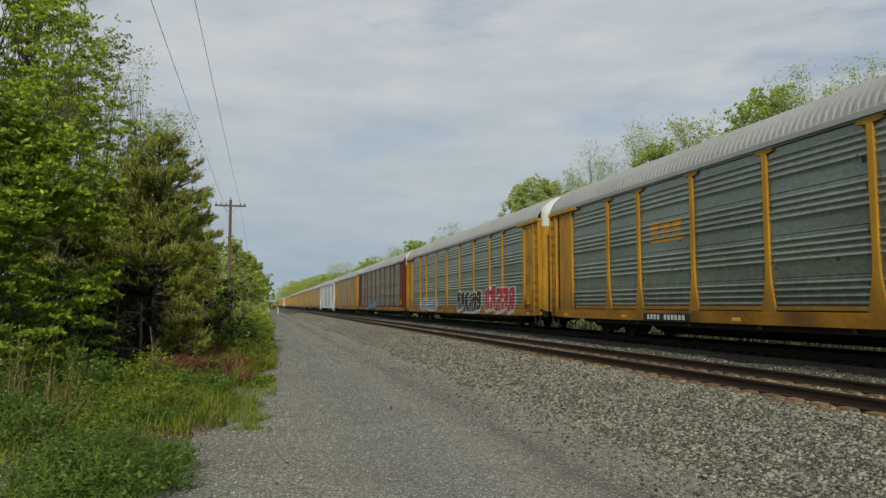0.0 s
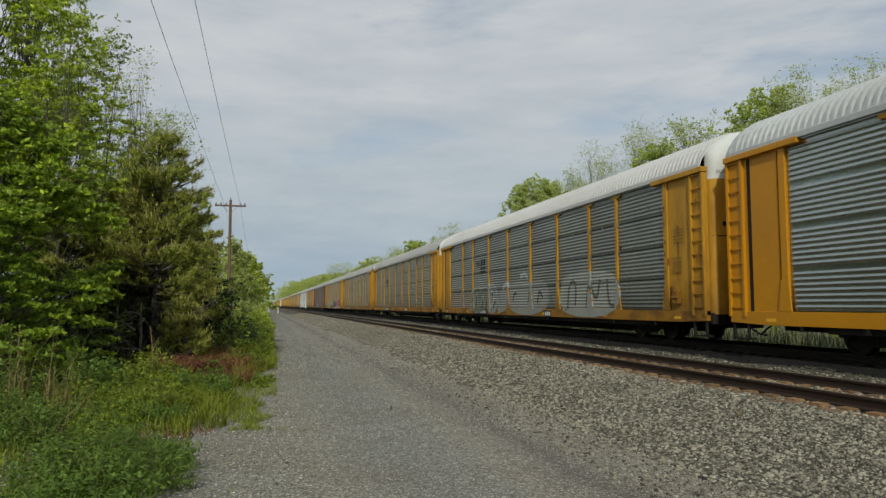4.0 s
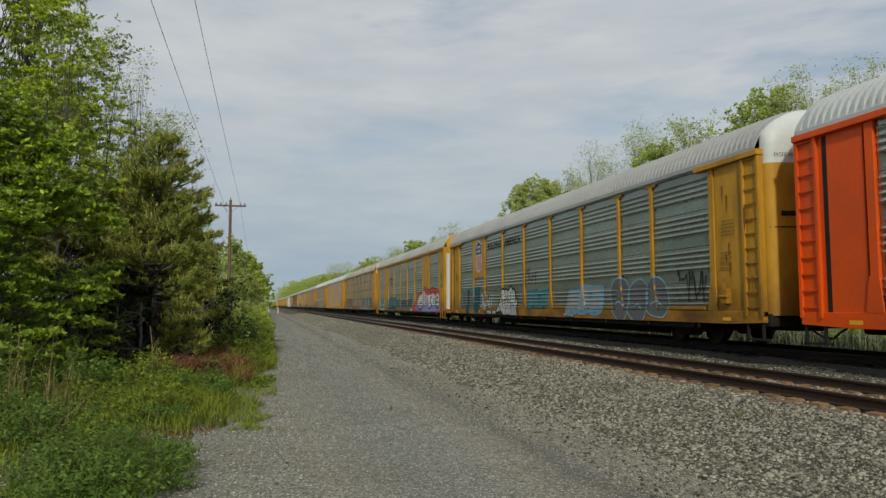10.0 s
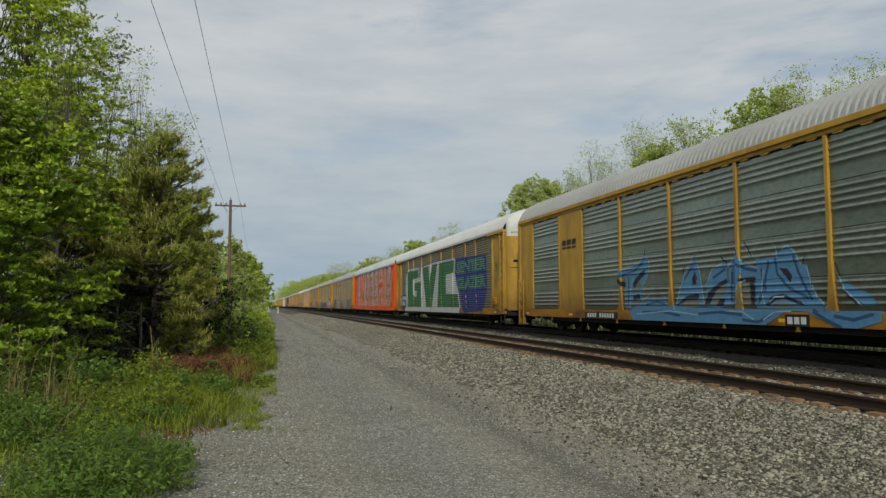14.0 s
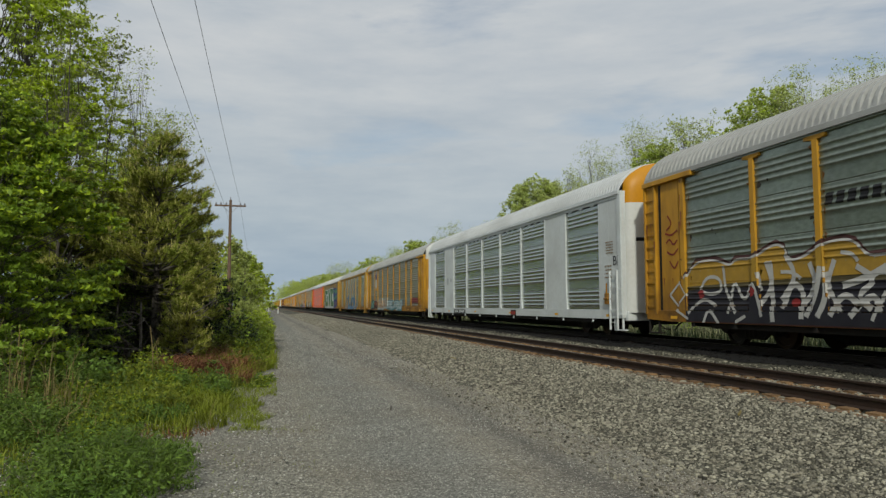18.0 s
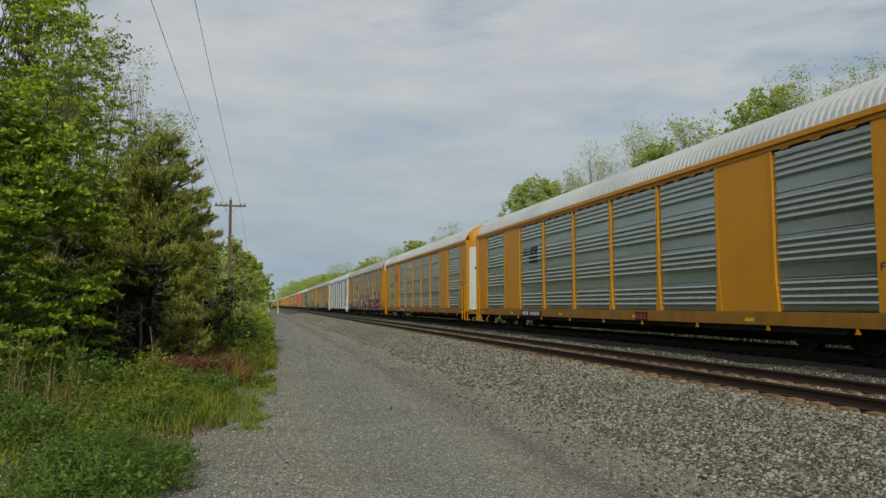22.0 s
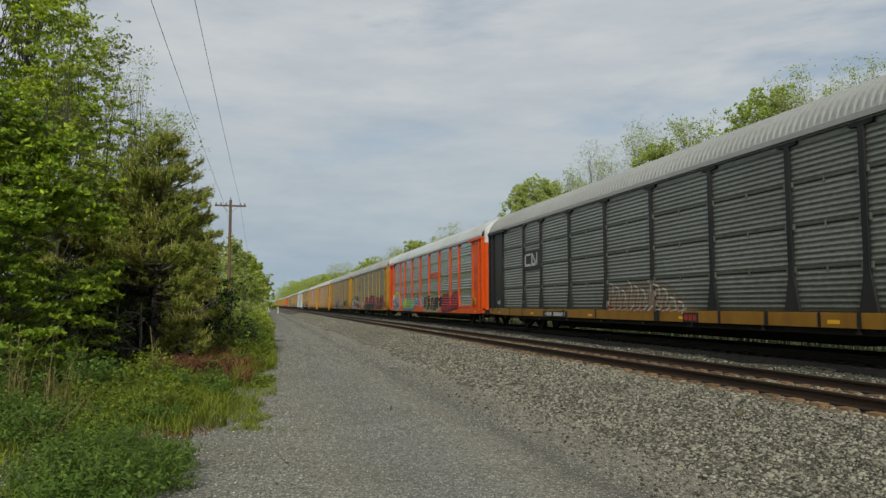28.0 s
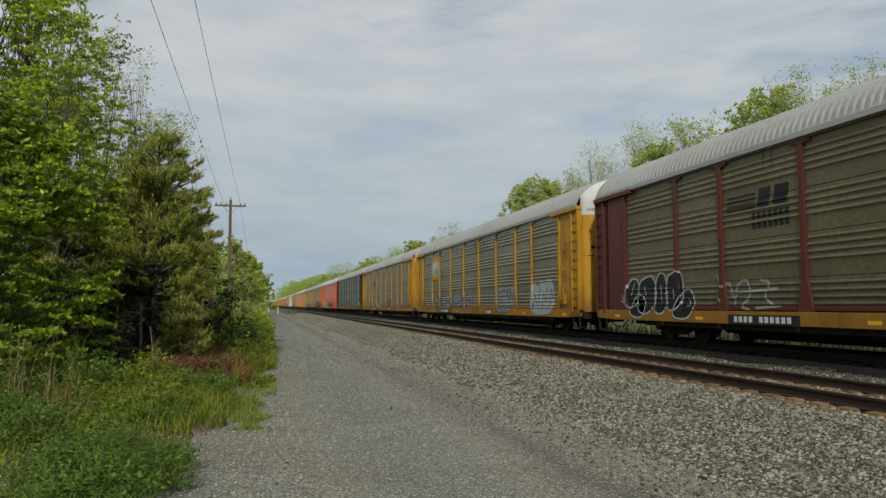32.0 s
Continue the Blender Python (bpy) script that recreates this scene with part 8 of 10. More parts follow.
    line(c[17], BLACK, 4, 0.04, [(10.5, 1.2), (10.1, 1.3), (9.8, 1.2), (9.4, 1.35), (9.2, 1.3)], [(12.0, 1.15), (10.4, 1.12), (9.5, 1.15)])
    wild(c[17], 8.0, 3.4, 0.85, 1.8, 5, LIME, (0.05, 0.2, 0.4), 71, weight=0.26)
    line(c[17], (0.15, 0.33, 0.5), 3, 0.14, [(3.2, 0.95), (2.8, 1.8), (2.4, 1.1), (2.0, 1.85)], [(1.7, 1.0), (1.5, 1.8), (0.9, 1.4), (0.6, 1.0)], [(0.5, 1.8), (0.3, 1.0)])
    wild(c[17], 0.0, -5.0, 0.8, 2.0, 5, BLACK, (0.4, 0.36, 0.2), 73, weight=0.25)
    wild(c[17], -5.2, -9.0, 0.8, 2.0, 3, (0.32, 0.03, 0.04), (0.12, 0.02, 0.03), 74, weight=0.4)
    block_logo(c[17], (0.6, 0.08, 0.02), -1.6, 3.0, 2.6, 0.4, 4, False)
    plate_in_bay(c[18], M["black"], 9.1, 7.2, 2.75, 3.55, "black plate with a white emblem")
    on_plate(c[18], [rect(8.95, 8.25, 3.36, 3.45), rect(8.95, 8.82, 2.95, 3.45), rect(8.95, 8.25, 2.9, 3.0), rect(8.15, 8.03, 2.9, 3.45), rect(8.05, 7.55, 2.9, 3.02, 0.0), [(8.15, 3.45), (8.0, 3.45), (7.5, 2.9), (7.65, 2.9)], rect(7.6, 7.48, 2.9, 3.45)], WHITE, "emblem", "white block emblem", -1.609)
    sand = (0.24, 0.20, 0.15)
    fill(c[18], (0.15, 0.13, 0.10), 0, [(1.4, 1.1), (1.2, 1.75), (0.0, 1.9), (-1.3, 2.0), (-2.5, 1.8), (-2.8, 1.45), (-3.6, 1.2), (-3.7, 1.05)], label="worn pale lettering with rusty edges")
    rng = random.Random(18)
    for i in range(11):
        y = 1.25 - 0.4 * i
        top = 1.95 - 0.12 * (i % 3) - (0.5 if i > 8 else 0.0)
        line(c[18], (0.24, 0.085, 0.035), 1, 0.09, [(y, 0.95 + rng.uniform(0, 0.2)), (y - 0.05, 1.45), (y - 0.2 + rng.uniform(-0.1, 0.1), top)])
        line(c[18], sand, 2, 0.11, [(y + 0.1, 1.15), (y - 0.1, top - 0.1), (y - 0.3, 1.5 + rng.uniform(-0.1, 0.1)), (y - 0.15, 1.2)])
        line(c[18], (0.46, 0.44, 0.39), 3, 0.05, [(y, top), (y - 0.25, top - 0.05), (y - 0.3, top - 0.35)], [(y - 0.1, 1.05), (y - 0.4, 1.12 + rng.uniform(0, 0.1))])
    decal(c[18], [rect(y, y - w, 0.77, 1.07) for y, w in ((12.6, 0.12), (10.9, 0.08), (9.3, 0.1), (6.6, 0.1), (4.9, 0.12), (2.2, 0.1), (-1.6, 0.3), (-4.6, 0.1), (-6.3, 0.12), (-7.9, 0.08), (-8.9, 0.1), (-9.6, 0.16), (-10.4, 0.08), (-11.4, 0.45), (-12.4, 0.12))], paint(*BLACK), 3, "sill_gap", "dark breaks in the yellow sill")
    scribble(c[18], 11.4, 8.9, 1.1, 1.45, GREYISH, 76, 0.03, loops=8)
    wild(c[18], -10.2, -11.6, 1.25, 1.65, 5, WHITE, BLACK, 77, weight=0.05, shadow=False)
    wild(c[18], 12.2, 12.7, 1.2, 1.5, 2, WHITE, BLACK, 78, weight=0.05, shadow=False)
    stripes_logo(c[19], BLACK, 6.7, 3.3)
    scribble(c[19], 10.6, 9.0, 1.0, 1.7, PALE, 79, 0.05)
    wild(c[19], 3.7, 1.6, 1.0, 1.6, 3, (0.22, 0.33, 0.38), GREYISH, 80, weight=0.16)
    bubbles(c[19], -1.9, -4.4, 1.0, 1.95, 3, (0.10, 0.10, 0.09), (0.36, 0.33, 0.24), 81, line=0.05)
    scribble(c[19], -4.9, -6.1, 1.2, 2.1, (0.30, 0.42, 0.46), 82, 0.07)
    plate_in_bay(c[20], M["yellow"], 9.1, 7.2, 2.9, 4.5, "yellow plate with a faded emblem")
    on_plate(c[20], [[(8.95, 3.2), (8.95, 4.2), (8.5, 4.05), (8.1, 4.2), (7.7, 4.0), (7.35, 4.2), (7.35, 3.2)]], WHITE, "emblem", "peeling white emblem", -1.6085)
    on_plate(c[20], [[(8.6, 3.25), (8.2, 3.7), (7.9, 3.5), (7.6, 3.9), (7.4, 3.25)]], (0.10, 0.36, 0.36), x=-1.6115)
    fill(c[20], (0.105, 0.11, 0.10), 0, [(9.11, 1.09), (8.84, 1.86), (4.1, 1.81), (1.6, 1.85), (-0.69, 1.82), (-0.67, 1.24), (1.35, 1.12), (4.13, 1.11)], label="thin grey outline lettering")
    line(c[20], (0.32, 0.34, 0.335), 2, 0.07, [(9.48, 1.26), (9.35, 1.59), (8.72, 1.81), (7.9, 1.75), (8.15, 1.17)], [(9, 0.8), (8.74, 1.35), (8.25, 1.76)], [(7.69, 1.12), (7.45, 1.7), (7.12, 1.65), (6.99, 1.04)], [(6.69, 1.77), (6.28, 1.68), (6.19, 1.38), (5.49, 1.38), (5.67, 1.79)], [(5.38, 1.75), (4.28, 1.8), (4.03, 1.52), (4.65, 1.41)])
    line(c[20], (0.32, 0.34, 0.335), 2, 0.07, [(6.09, 1.15), (5.02, 1.25), (4.48, 1.16), (5.18, 1.11)], [(3.7, 1.14), (3.6, 1.75), (2.79, 1.84), (2.18, 1.68), (2.34, 1.47), (3.36, 1.44)], [(3.13, 1.14), (2.05, 1.32), (1.75, 1.5)], [(1.69, 1.39), (1.6, 1.85), (1.18, 1.84), (1.28, 1.18)], [(1.05, 1.69), (0.8, 1.31), (0.55, 1.21), (0.52, 1.82), (0.02, 1.8), (-0.14, 1.28), (0.42, 1.21)])
    line(c[20], (0.32, 0.34, 0.335), 2, 0.07, [(-0.28, 1.6), (-0.45, 1.63), (-0.35, 1.31)], [(-0.57, 1.66), (-0.61, 1.28)], [(0.84, 1.83), (0.73, 1.52)])
    line(c[20], (0.20, 0.215, 0.21), 1, 0.16, [(6.38, 1.64), (4.46, 1.65)], [(3.52, 1.63), (2.18, 1.65)], [(8.61, 1.58), (7.23, 1.56)], [(0.72, 1.72), (-0.1, 1.7)], [(5.59, 1.25), (4.3, 1.25)])
    line(c[20], (0.32, 0.34, 0.335), 2, 0.04, [(3.29, 1.06), (3.29, 0.8)], [(2.1, 1.07), (2, 0.76)], [(0.53, 1.08), (0.35, 0.78)], [(1.14, 1.16), (0.88, 0.91)])
    fill(c[20], (0.165, 0.165, 0.155), 0, [(-4.65, 2.01), (-6, 2.06), (-7.01, 2.03), (-7.2, 1.91), (-7.13, 1.15), (-4.81, 1.14), (-4.66, 1.49)], soft=False, label="pale grey painted-over patch")
    line(c[20], (0.27, 0.28, 0.275), 1, 0.1, [(-4.65, 1.98), (-5.13, 2.03), (-5.94, 2.04), (-7.01, 2.02)], [(-4.74, 1.59), (-5.44, 1.46), (-6.22, 1.44)], [(-4.9, 1.74), (-5.8, 1.82)], [(-6.3, 1.84), (-6.95, 1.9), (-7.11, 1.8)], [(-6.4, 1.44), (-7.09, 1.47)])
    line(c[20], (0.27, 0.28, 0.275), 1, 0.1, [(-5.31, 1.56), (-6.1, 1.52)])
    line(c[20], (0.33, 0.345, 0.34), 2, 0.05, [(-4.98, 2.02), (-5.05, 1.86)], [(-5.74, 1.96), (-5.83, 1.81), (-5.69, 1.74)], [(-6.61, 2.01), (-6.71, 1.73)], [(-6.84, 1.97), (-7.06, 1.96), (-7.06, 1.76)], [(-4.65, 1.98), (-4.6, 1.75)])
    line(c[20], (0.33, 0.345, 0.34), 2, 0.05, [(-6.12, 1.89), (-6.17, 1.7)], [(-4.81, 1.24), (-7.08, 1.28)])
    line(c[20], (0.09, 0.095, 0.09), 2, 0.09, [(-5.9, 1.9), (-5.94, 1.57)], [(-6.37, 1.95), (-6.42, 1.69)], [(-5.5, 1.92), (-5.57, 1.82)])
    line(c[20], (0.18, 0.24, 0.28), 2, 0.12, [(-4.4, 2), (-4.37, 1.81), (-4.6, 1.52), (-4.68, 1.19)], [(-4.65, 1.06), (-4.85, 0.93), (-5.28, 0.92)], [(-4.86, 1.03), (-6.56, 1.05)])
    fill(c[20], (0.15, 0.19, 0.21), 1, [(-4.86, 0.98), (-6.56, 1.08), (-6.43, 0.94), (-5.41, 0.85), (-4.99, 0.86)])
    line(c[20], (0.10, 0.015, 0.02), 2, 0.03, [(6.9, 3.3), (6.5, 3.6), (6.6, 3.2), (6.2, 3.5), (6.3, 3.1)])
    fill(c[20], (0.36, 0.40, 0.41), 1, [(-9.0, 0.85), (-9.1, 2.0), (-9.5, 2.3), (-9.8, 1.9), (-10.1, 2.3), (-10.6, 2.1), (-11.0, 2.35), (-11.5, 2.1), (-11.6, 1.0), (-10.6, 0.8)], label="white drippy lettering")
    line(c[20], (0.07, 0.10, 0.11), 2, 0.07, [(-9.3, 1.0), (-9.4, 1.9), (-9.7, 1.2)], [(-9.9, 1.1), (-10.0, 2.0)], [(-10.3, 1.0), (-10.4, 1.9), (-10.7, 1.2), (-10.8, 2.0)], [(-11.1, 1.1), (-11.2, 2.0), (-11.4, 1.5)])
    puffs = [[(12.0, 1.1), (11.95, 1.85), (11.55, 2.08), (11.2, 1.9), (11.3, 1.2)], [(11.3, 1.0), (11.25, 1.9), (10.85, 2.05), (10.4, 2.1), (10.2, 1.5), (10.5, 0.95)], [(10.35, 0.95), (10.3, 1.9), (10.05, 2.18), (9.75, 2.1), (9.6, 1.0)], [(9.75, 1.0), (9.7, 2.05), (9.45, 2.1), (9.2, 2.2), (8.9, 2.05), (8.85, 1.2)], [(9.5, 0.9), (8.9, 1.6), (8.5, 1.68), (8.3, 1.2), (8.6, 0.82)], [(11.8, 0.95), (11.4, 1.55), (10.9, 1.5), (10.8, 0.95), (11.2, 0.82)]]
    for q in puffs:
        outlined(c[21], (0.014, 0.014, 0.016), (0.45, 0.46, 0.45), 0.05, q, label="black rounded shapes with white outlines")
    line(c[21], (0.40, 0.41, 0.40), 3, 0.04, [(11.7, 1.5), (11.5, 1.9)], [(10.9, 1.8), (10.8, 1.5)], [(10.0, 1.8), (9.95, 1.3)], [(9.3, 1.9), (9.25, 1.4)], [(8.6, 1.4), (8.5, 1.2), (8.7, 1.2)], [(12.3, 1.35), (12.0, 1.3), (12.15, 1.55)])
    line(c[21], (0.30, 0.31, 0.30), 2, 0.06, [(7.4, 2.0), (7.2, 1.6), (6.9, 1.85), (6.75, 1.4)], [(6.7, 1.2), (6.6, 1.75), (6.2, 1.85), (6.1, 1.4), (6.5, 1.2), (6.1, 1.1)], [(5.8, 1.8), (5.4, 1.75), (5.7, 1.4), (5.3, 1.2)], [(6.9, 1.5), (5.9, 1.55), (5.2, 1.6)], [(5.9, 1.15), (5.1, 1.2)], [(7.4, 1.5), (7.2, 1.3)])
    stripes_logo(c[21], BLACK, 6.9, 3.5, size=1.3)
    wild(c[-1], 9.0, 4.0, 0.9, 1.7, 5, GREYISH, PALE, 90, weight=0.3)
    wild(c[-1], -1.0, -5.6, 0.75, 2.1, 6, BLACK, WHITE, 91, weight=0.24)
    wild(c[-1], -6.4, -10.8, 0.8, 2.3, 5, (0.4, 0.04, 0.06), WHITE, 92, weight=0.24)
    wild(c[-2], 6.0, 1.0, 0.8, 1.8, 5, SKYBLUE, BLACK, 93, weight=0.24)


def rust_streaks(car, seed, count, colour=(0.13, 0.05, 0.025)):
    """Rust runs down from the eave."""
    rng = random.Random(seed)
    p = []
    for _ in range(count):
        y, w, l = rng.uniform(-11.5, 11.5), rng.uniform(0.03, 0.12), rng.uniform(0.25, 0.8)
        p.append([(y - w / 2, 4.78), (y + w / 2, 4.78), (y + w * 0.25, 4.78 - l), (y - w * 0.2, 4.78 - l * 0.9)])
    decal(car, p, paint(*colour), 1, "rust_streak", "rust runs below the eave")


decorate()
rust_streaks(CARS[8], 5, 16, (0.16, 0.05, 0.02))
for k in (1, 4, 10, 16, 19, 20, 21):
    rust_streaks(CARS[k], 10 + k, 6, (0.09, 0.055, 0.035))
    rust_streaks(CARS[k], 40 + k, 7, (0.055, 0.045, 0.036))


def post_rust(car, seed):
    """Rust bleeding from the bolts beside the posts, dark spots on the sheets and rusty runs on the end panels."""
    rng = random.Random(seed)
    bleed, spots, runs = [], [], []
    for p in POSTS + (-CORR_END, CORR_END):
        for z in (4.55, 4.0, 3.55, 3.05, 2.6, 2.1, 1.6):
            for side in (-1, 1):
                if rng.random() < 0.55:
                    y = p + side * (0.125 + rng.uniform(0.0, 0.03))
                    zz, w, h = z + rng.uniform(-0.15, 0.15), rng.uniform(0.03, 0.08), rng.uniform(0.06, 0.22)
                    bleed.append([(y, zz + h * 0.4), (y + side * w, zz + h * 0.1), (y + side * w * 0.6, zz - h * 0.3), (y, zz - h * 0.6)])
        if rng.random() < 0.6:
            z, r = rng.choice((4.02, 3.06, 2.11)), rng.uniform(0.05, 0.09)
            spots.append(blob(p + rng.choice((-1, 1)) * 0.2, z, r, r * 0.8, rng, 0.3, n=8))
    for _ in range(26):
        r = rng.uniform(0.018, 0.04)
        spots.append(blob(rng.uniform(-11.5, 11.5), rng.choice((4.1, 4.02, 3.12, 3.06, 2.2, 2.11)) + rng.uniform(-0.08, 0.08), r, r, rng, 0.2, n=6))
    for end in (-1, 1):
        for _ in range(9):
            y, w, z, l = end * rng.uniform(CORR_END + 0.08, HALF - 0.15), rng.uniform(0.015, 0.05), rng.uniform(1.5, 4.7), rng.uniform(0.15, 0.6)
            runs.append([(y - w, z), (y + w, z), (y + w * 0.3, z - l), (y - w * 0.3, z - l * 0.9)])
    decal(car, bleed, paint(0.15, 0.075, 0.022), 1, "rust_stain", "rust bleeding from the posts' bolts")
    decal(car, spots, paint(0.035, 0.03, 0.024), 1, "grime_spot", "dark spots of grime")
    decal(car, runs, paint(0.24, 0.085, 0.018), 1, "rust_run", "rusty runs on the end panel")


for k, sp in enumerate(TRAIN):
    if sp["kind"] == "A" and sp["frame"] in ("yellow", "tan"):
        post_rust(CARS[k], 600 + k)


def cap_notice(car):
    """The notice on the white cap of the rear end door, following its curve."""
    g = Geo()
    for poly in letters("EXCESS HEIGHT CAR", 0.0, 0.0, 1.0, 0.09):
        g.add([(-1.33 - y * 0.85, -(door_y(-1.33 - y * 0.85, HALF) + 0.004), 4.66 + z) for y, z in poly], [tuple(range(len(poly)))])
    put("notice", cloud_poly("notice", g), M["black"], car, None, "small black notice on the white cap")["kind"] = "stuff"


for k, sp in enumerate(TRAIN):
    if sp["kind"] == "A" and sp.get("cap", "white") == "white" and sp["frame"] not in ("black",):
        cap_notice(CARS[k])

# ---- plants ----
def leaf_cloud(rng, centers, spread, count, size, narrow=0.6, droop=0.0):
    """Small folded leaves round each centre: arrays of vertices and triangles."""
    n = len(centers) * count
    c = np.repeat(np.asarray(centers), count, 0) + rng.normal(0, 1, (n, 3)) * np.repeat(np.asarray(spread), count, 0)
    u = rng.normal(0, 1, (n, 3))
    u[:, 2] = u[:, 2] * 0.6 - droop
    u /= np.linalg.norm(u, axis=1)[:, None]
    # blades turn their faces up and towards -y, to the camera and the sun
    face = rng.normal(0, 0.55, (n, 3)) + np.array((0.1, -0.45, 0.75))
    w = np.cross(u, face)
    w /= np.linalg.norm(w, axis=1)[:, None] + 1e-9
    s = size * rng.uniform(0.6, 1.3, n)[:, None]
    u, w = u * s, w * s * narrow * 0.5
    up = np.cross(u, w) / s * 0.35
    v = np.stack([c - u * 0.5, c + w + up * 0.5, c + u * 0.5, c - w + up * 0.5], 1).reshape(-1, 3)
    k = np.arange(n)[:, None] * 4
    f = np.concatenate([k + np.array([[0, 1, 2]]), k + np.array([[0, 2, 3]])], 1).reshape(-1, 3)
    return v, f


def limb(g, rng, a, b, r0, r1, bend=0.12, sides=6):
    a, b = Vector(a), Vector(b)
    d = (b - a).length
    off = Vector(rng.normal(0, 1, 3)) * d * bend
    pts = [a.lerp(b, t) + off * (t * (1 - t) * 2) + Vector((0, 0, -d * 0.10 * t * (1 - t) * 4 * 0.4)) for t in (0, 0.25, 0.5, 0.75, 1)]
    g.tube(pts, [r0 + (r1 - r0) * t for t in (0, 0.25, 0.5, 0.75, 1)], sides)
    return pts


def tree(name, base, height, width, mats, label, seed, clumps=40, leaves=180, leaf=0.13, low=0.25, trunk=0.14, gap=0.32, lean=(0, 0), bare=0, top_thin=0.5, stems=1, category="tree", narrow=0.5, droop=0.25, round_top=1.0, flat=1.0):
    """A tapered trunk with limbs, twigs and a ragged crown of small leaves."""
    rng = np.random.default_rng(seed)
    thing = tagged(new(name), label, category)
    thing.matrix_basis = pose(*base)
    wood = Geo()
    trunks = []
    for s in range(stems):
        tip = (lean[0] + rng.normal(0, 0.12) * width * (stems > 1), lean[1] + rng.normal(0, 0.12) * width * (stems > 1), height * rng.uniform(0.88, 0.97))
        start = (rng.normal(0, 0.15) * (stems > 1), rng.normal(0, 0.15) * (stems > 1), -0.1)
        trunks.append(limb(wood, rng, start, tip, trunk, trunk * 0.12, 0.04, 8))
    centers, spreads = [], []
    for i in range(clumps):
        f = low + (1 - low) * rng.uniform(0, 1) ** 0.9
        z = height * f
        r = width * 0.5 * math.sin(min(1.0, (1 - f) / (1 - low) * 1.15 + 0.12) * math.pi * 0.5) ** round_top * (1 - top_thin * max(0, f - 0.75) * 2)
        a = rng.uniform(0, 2 * math.pi)
        d = r * math.sqrt(rng.uniform(0.15, 1.1))
        pts = trunks[i % stems]
        stem = pts[min(4, int(f * 0.72 * 5))]
        c = (stem.x + math.cos(a) * d, stem.y + math.sin(a) * d, z)
        root = Vector((stem.x, stem.y, max(height * low * 0.6, min(stem.z, z - d * 0.5))))
        limb(wood, rng, root, c, trunk * 0.28 * (1 - f * 0.6), trunk * 0.04, 0.10, 5)
        for j in range(3 + bare):
            tipp = Vector(c) + Vector(rng.normal(0, 1, 3)) * gap * width * 0.22 + Vector((0, 0, 0.1 * bare))
            limb(wood, rng, Vector(root).lerp(Vector(c), rng.uniform(0.5, 0.95)), tipp, trunk * 0.07, trunk * 0.02, 0.1, 3)
            centers.append(tuple(tipp))
            spreads.append((gap * width * 0.11,) * 2 + (gap * width * 0.085 * flat,))
    part("trunk", wood, M["bark"], thing)
    # leaves gather in small sprays at the twig ends
    sprays = 5
    near = np.repeat(np.asarray(centers), sprays, 0) + rng.normal(0, 1, (len(centers) * sprays, 3)) * np.repeat(np.asarray(spreads), sprays, 0) * 1.25
    v, f = leaf_cloud(rng, near, np.repeat(np.asarray(spreads), sprays, 0) * 0.42, max(1, leaves // (3 + bare) // sprays), leaf, narrow, droop)
    index = np.repeat(rng.choice(len(mats), len(f) // 2 // 1, p=[0.7, 0.3] if len(mats) == 2 else None), 2)[:len(f)]
    put("crown", cloud_mesh("crown", v, f, [M[m] for m in mats], index), None, thing)
    return thing


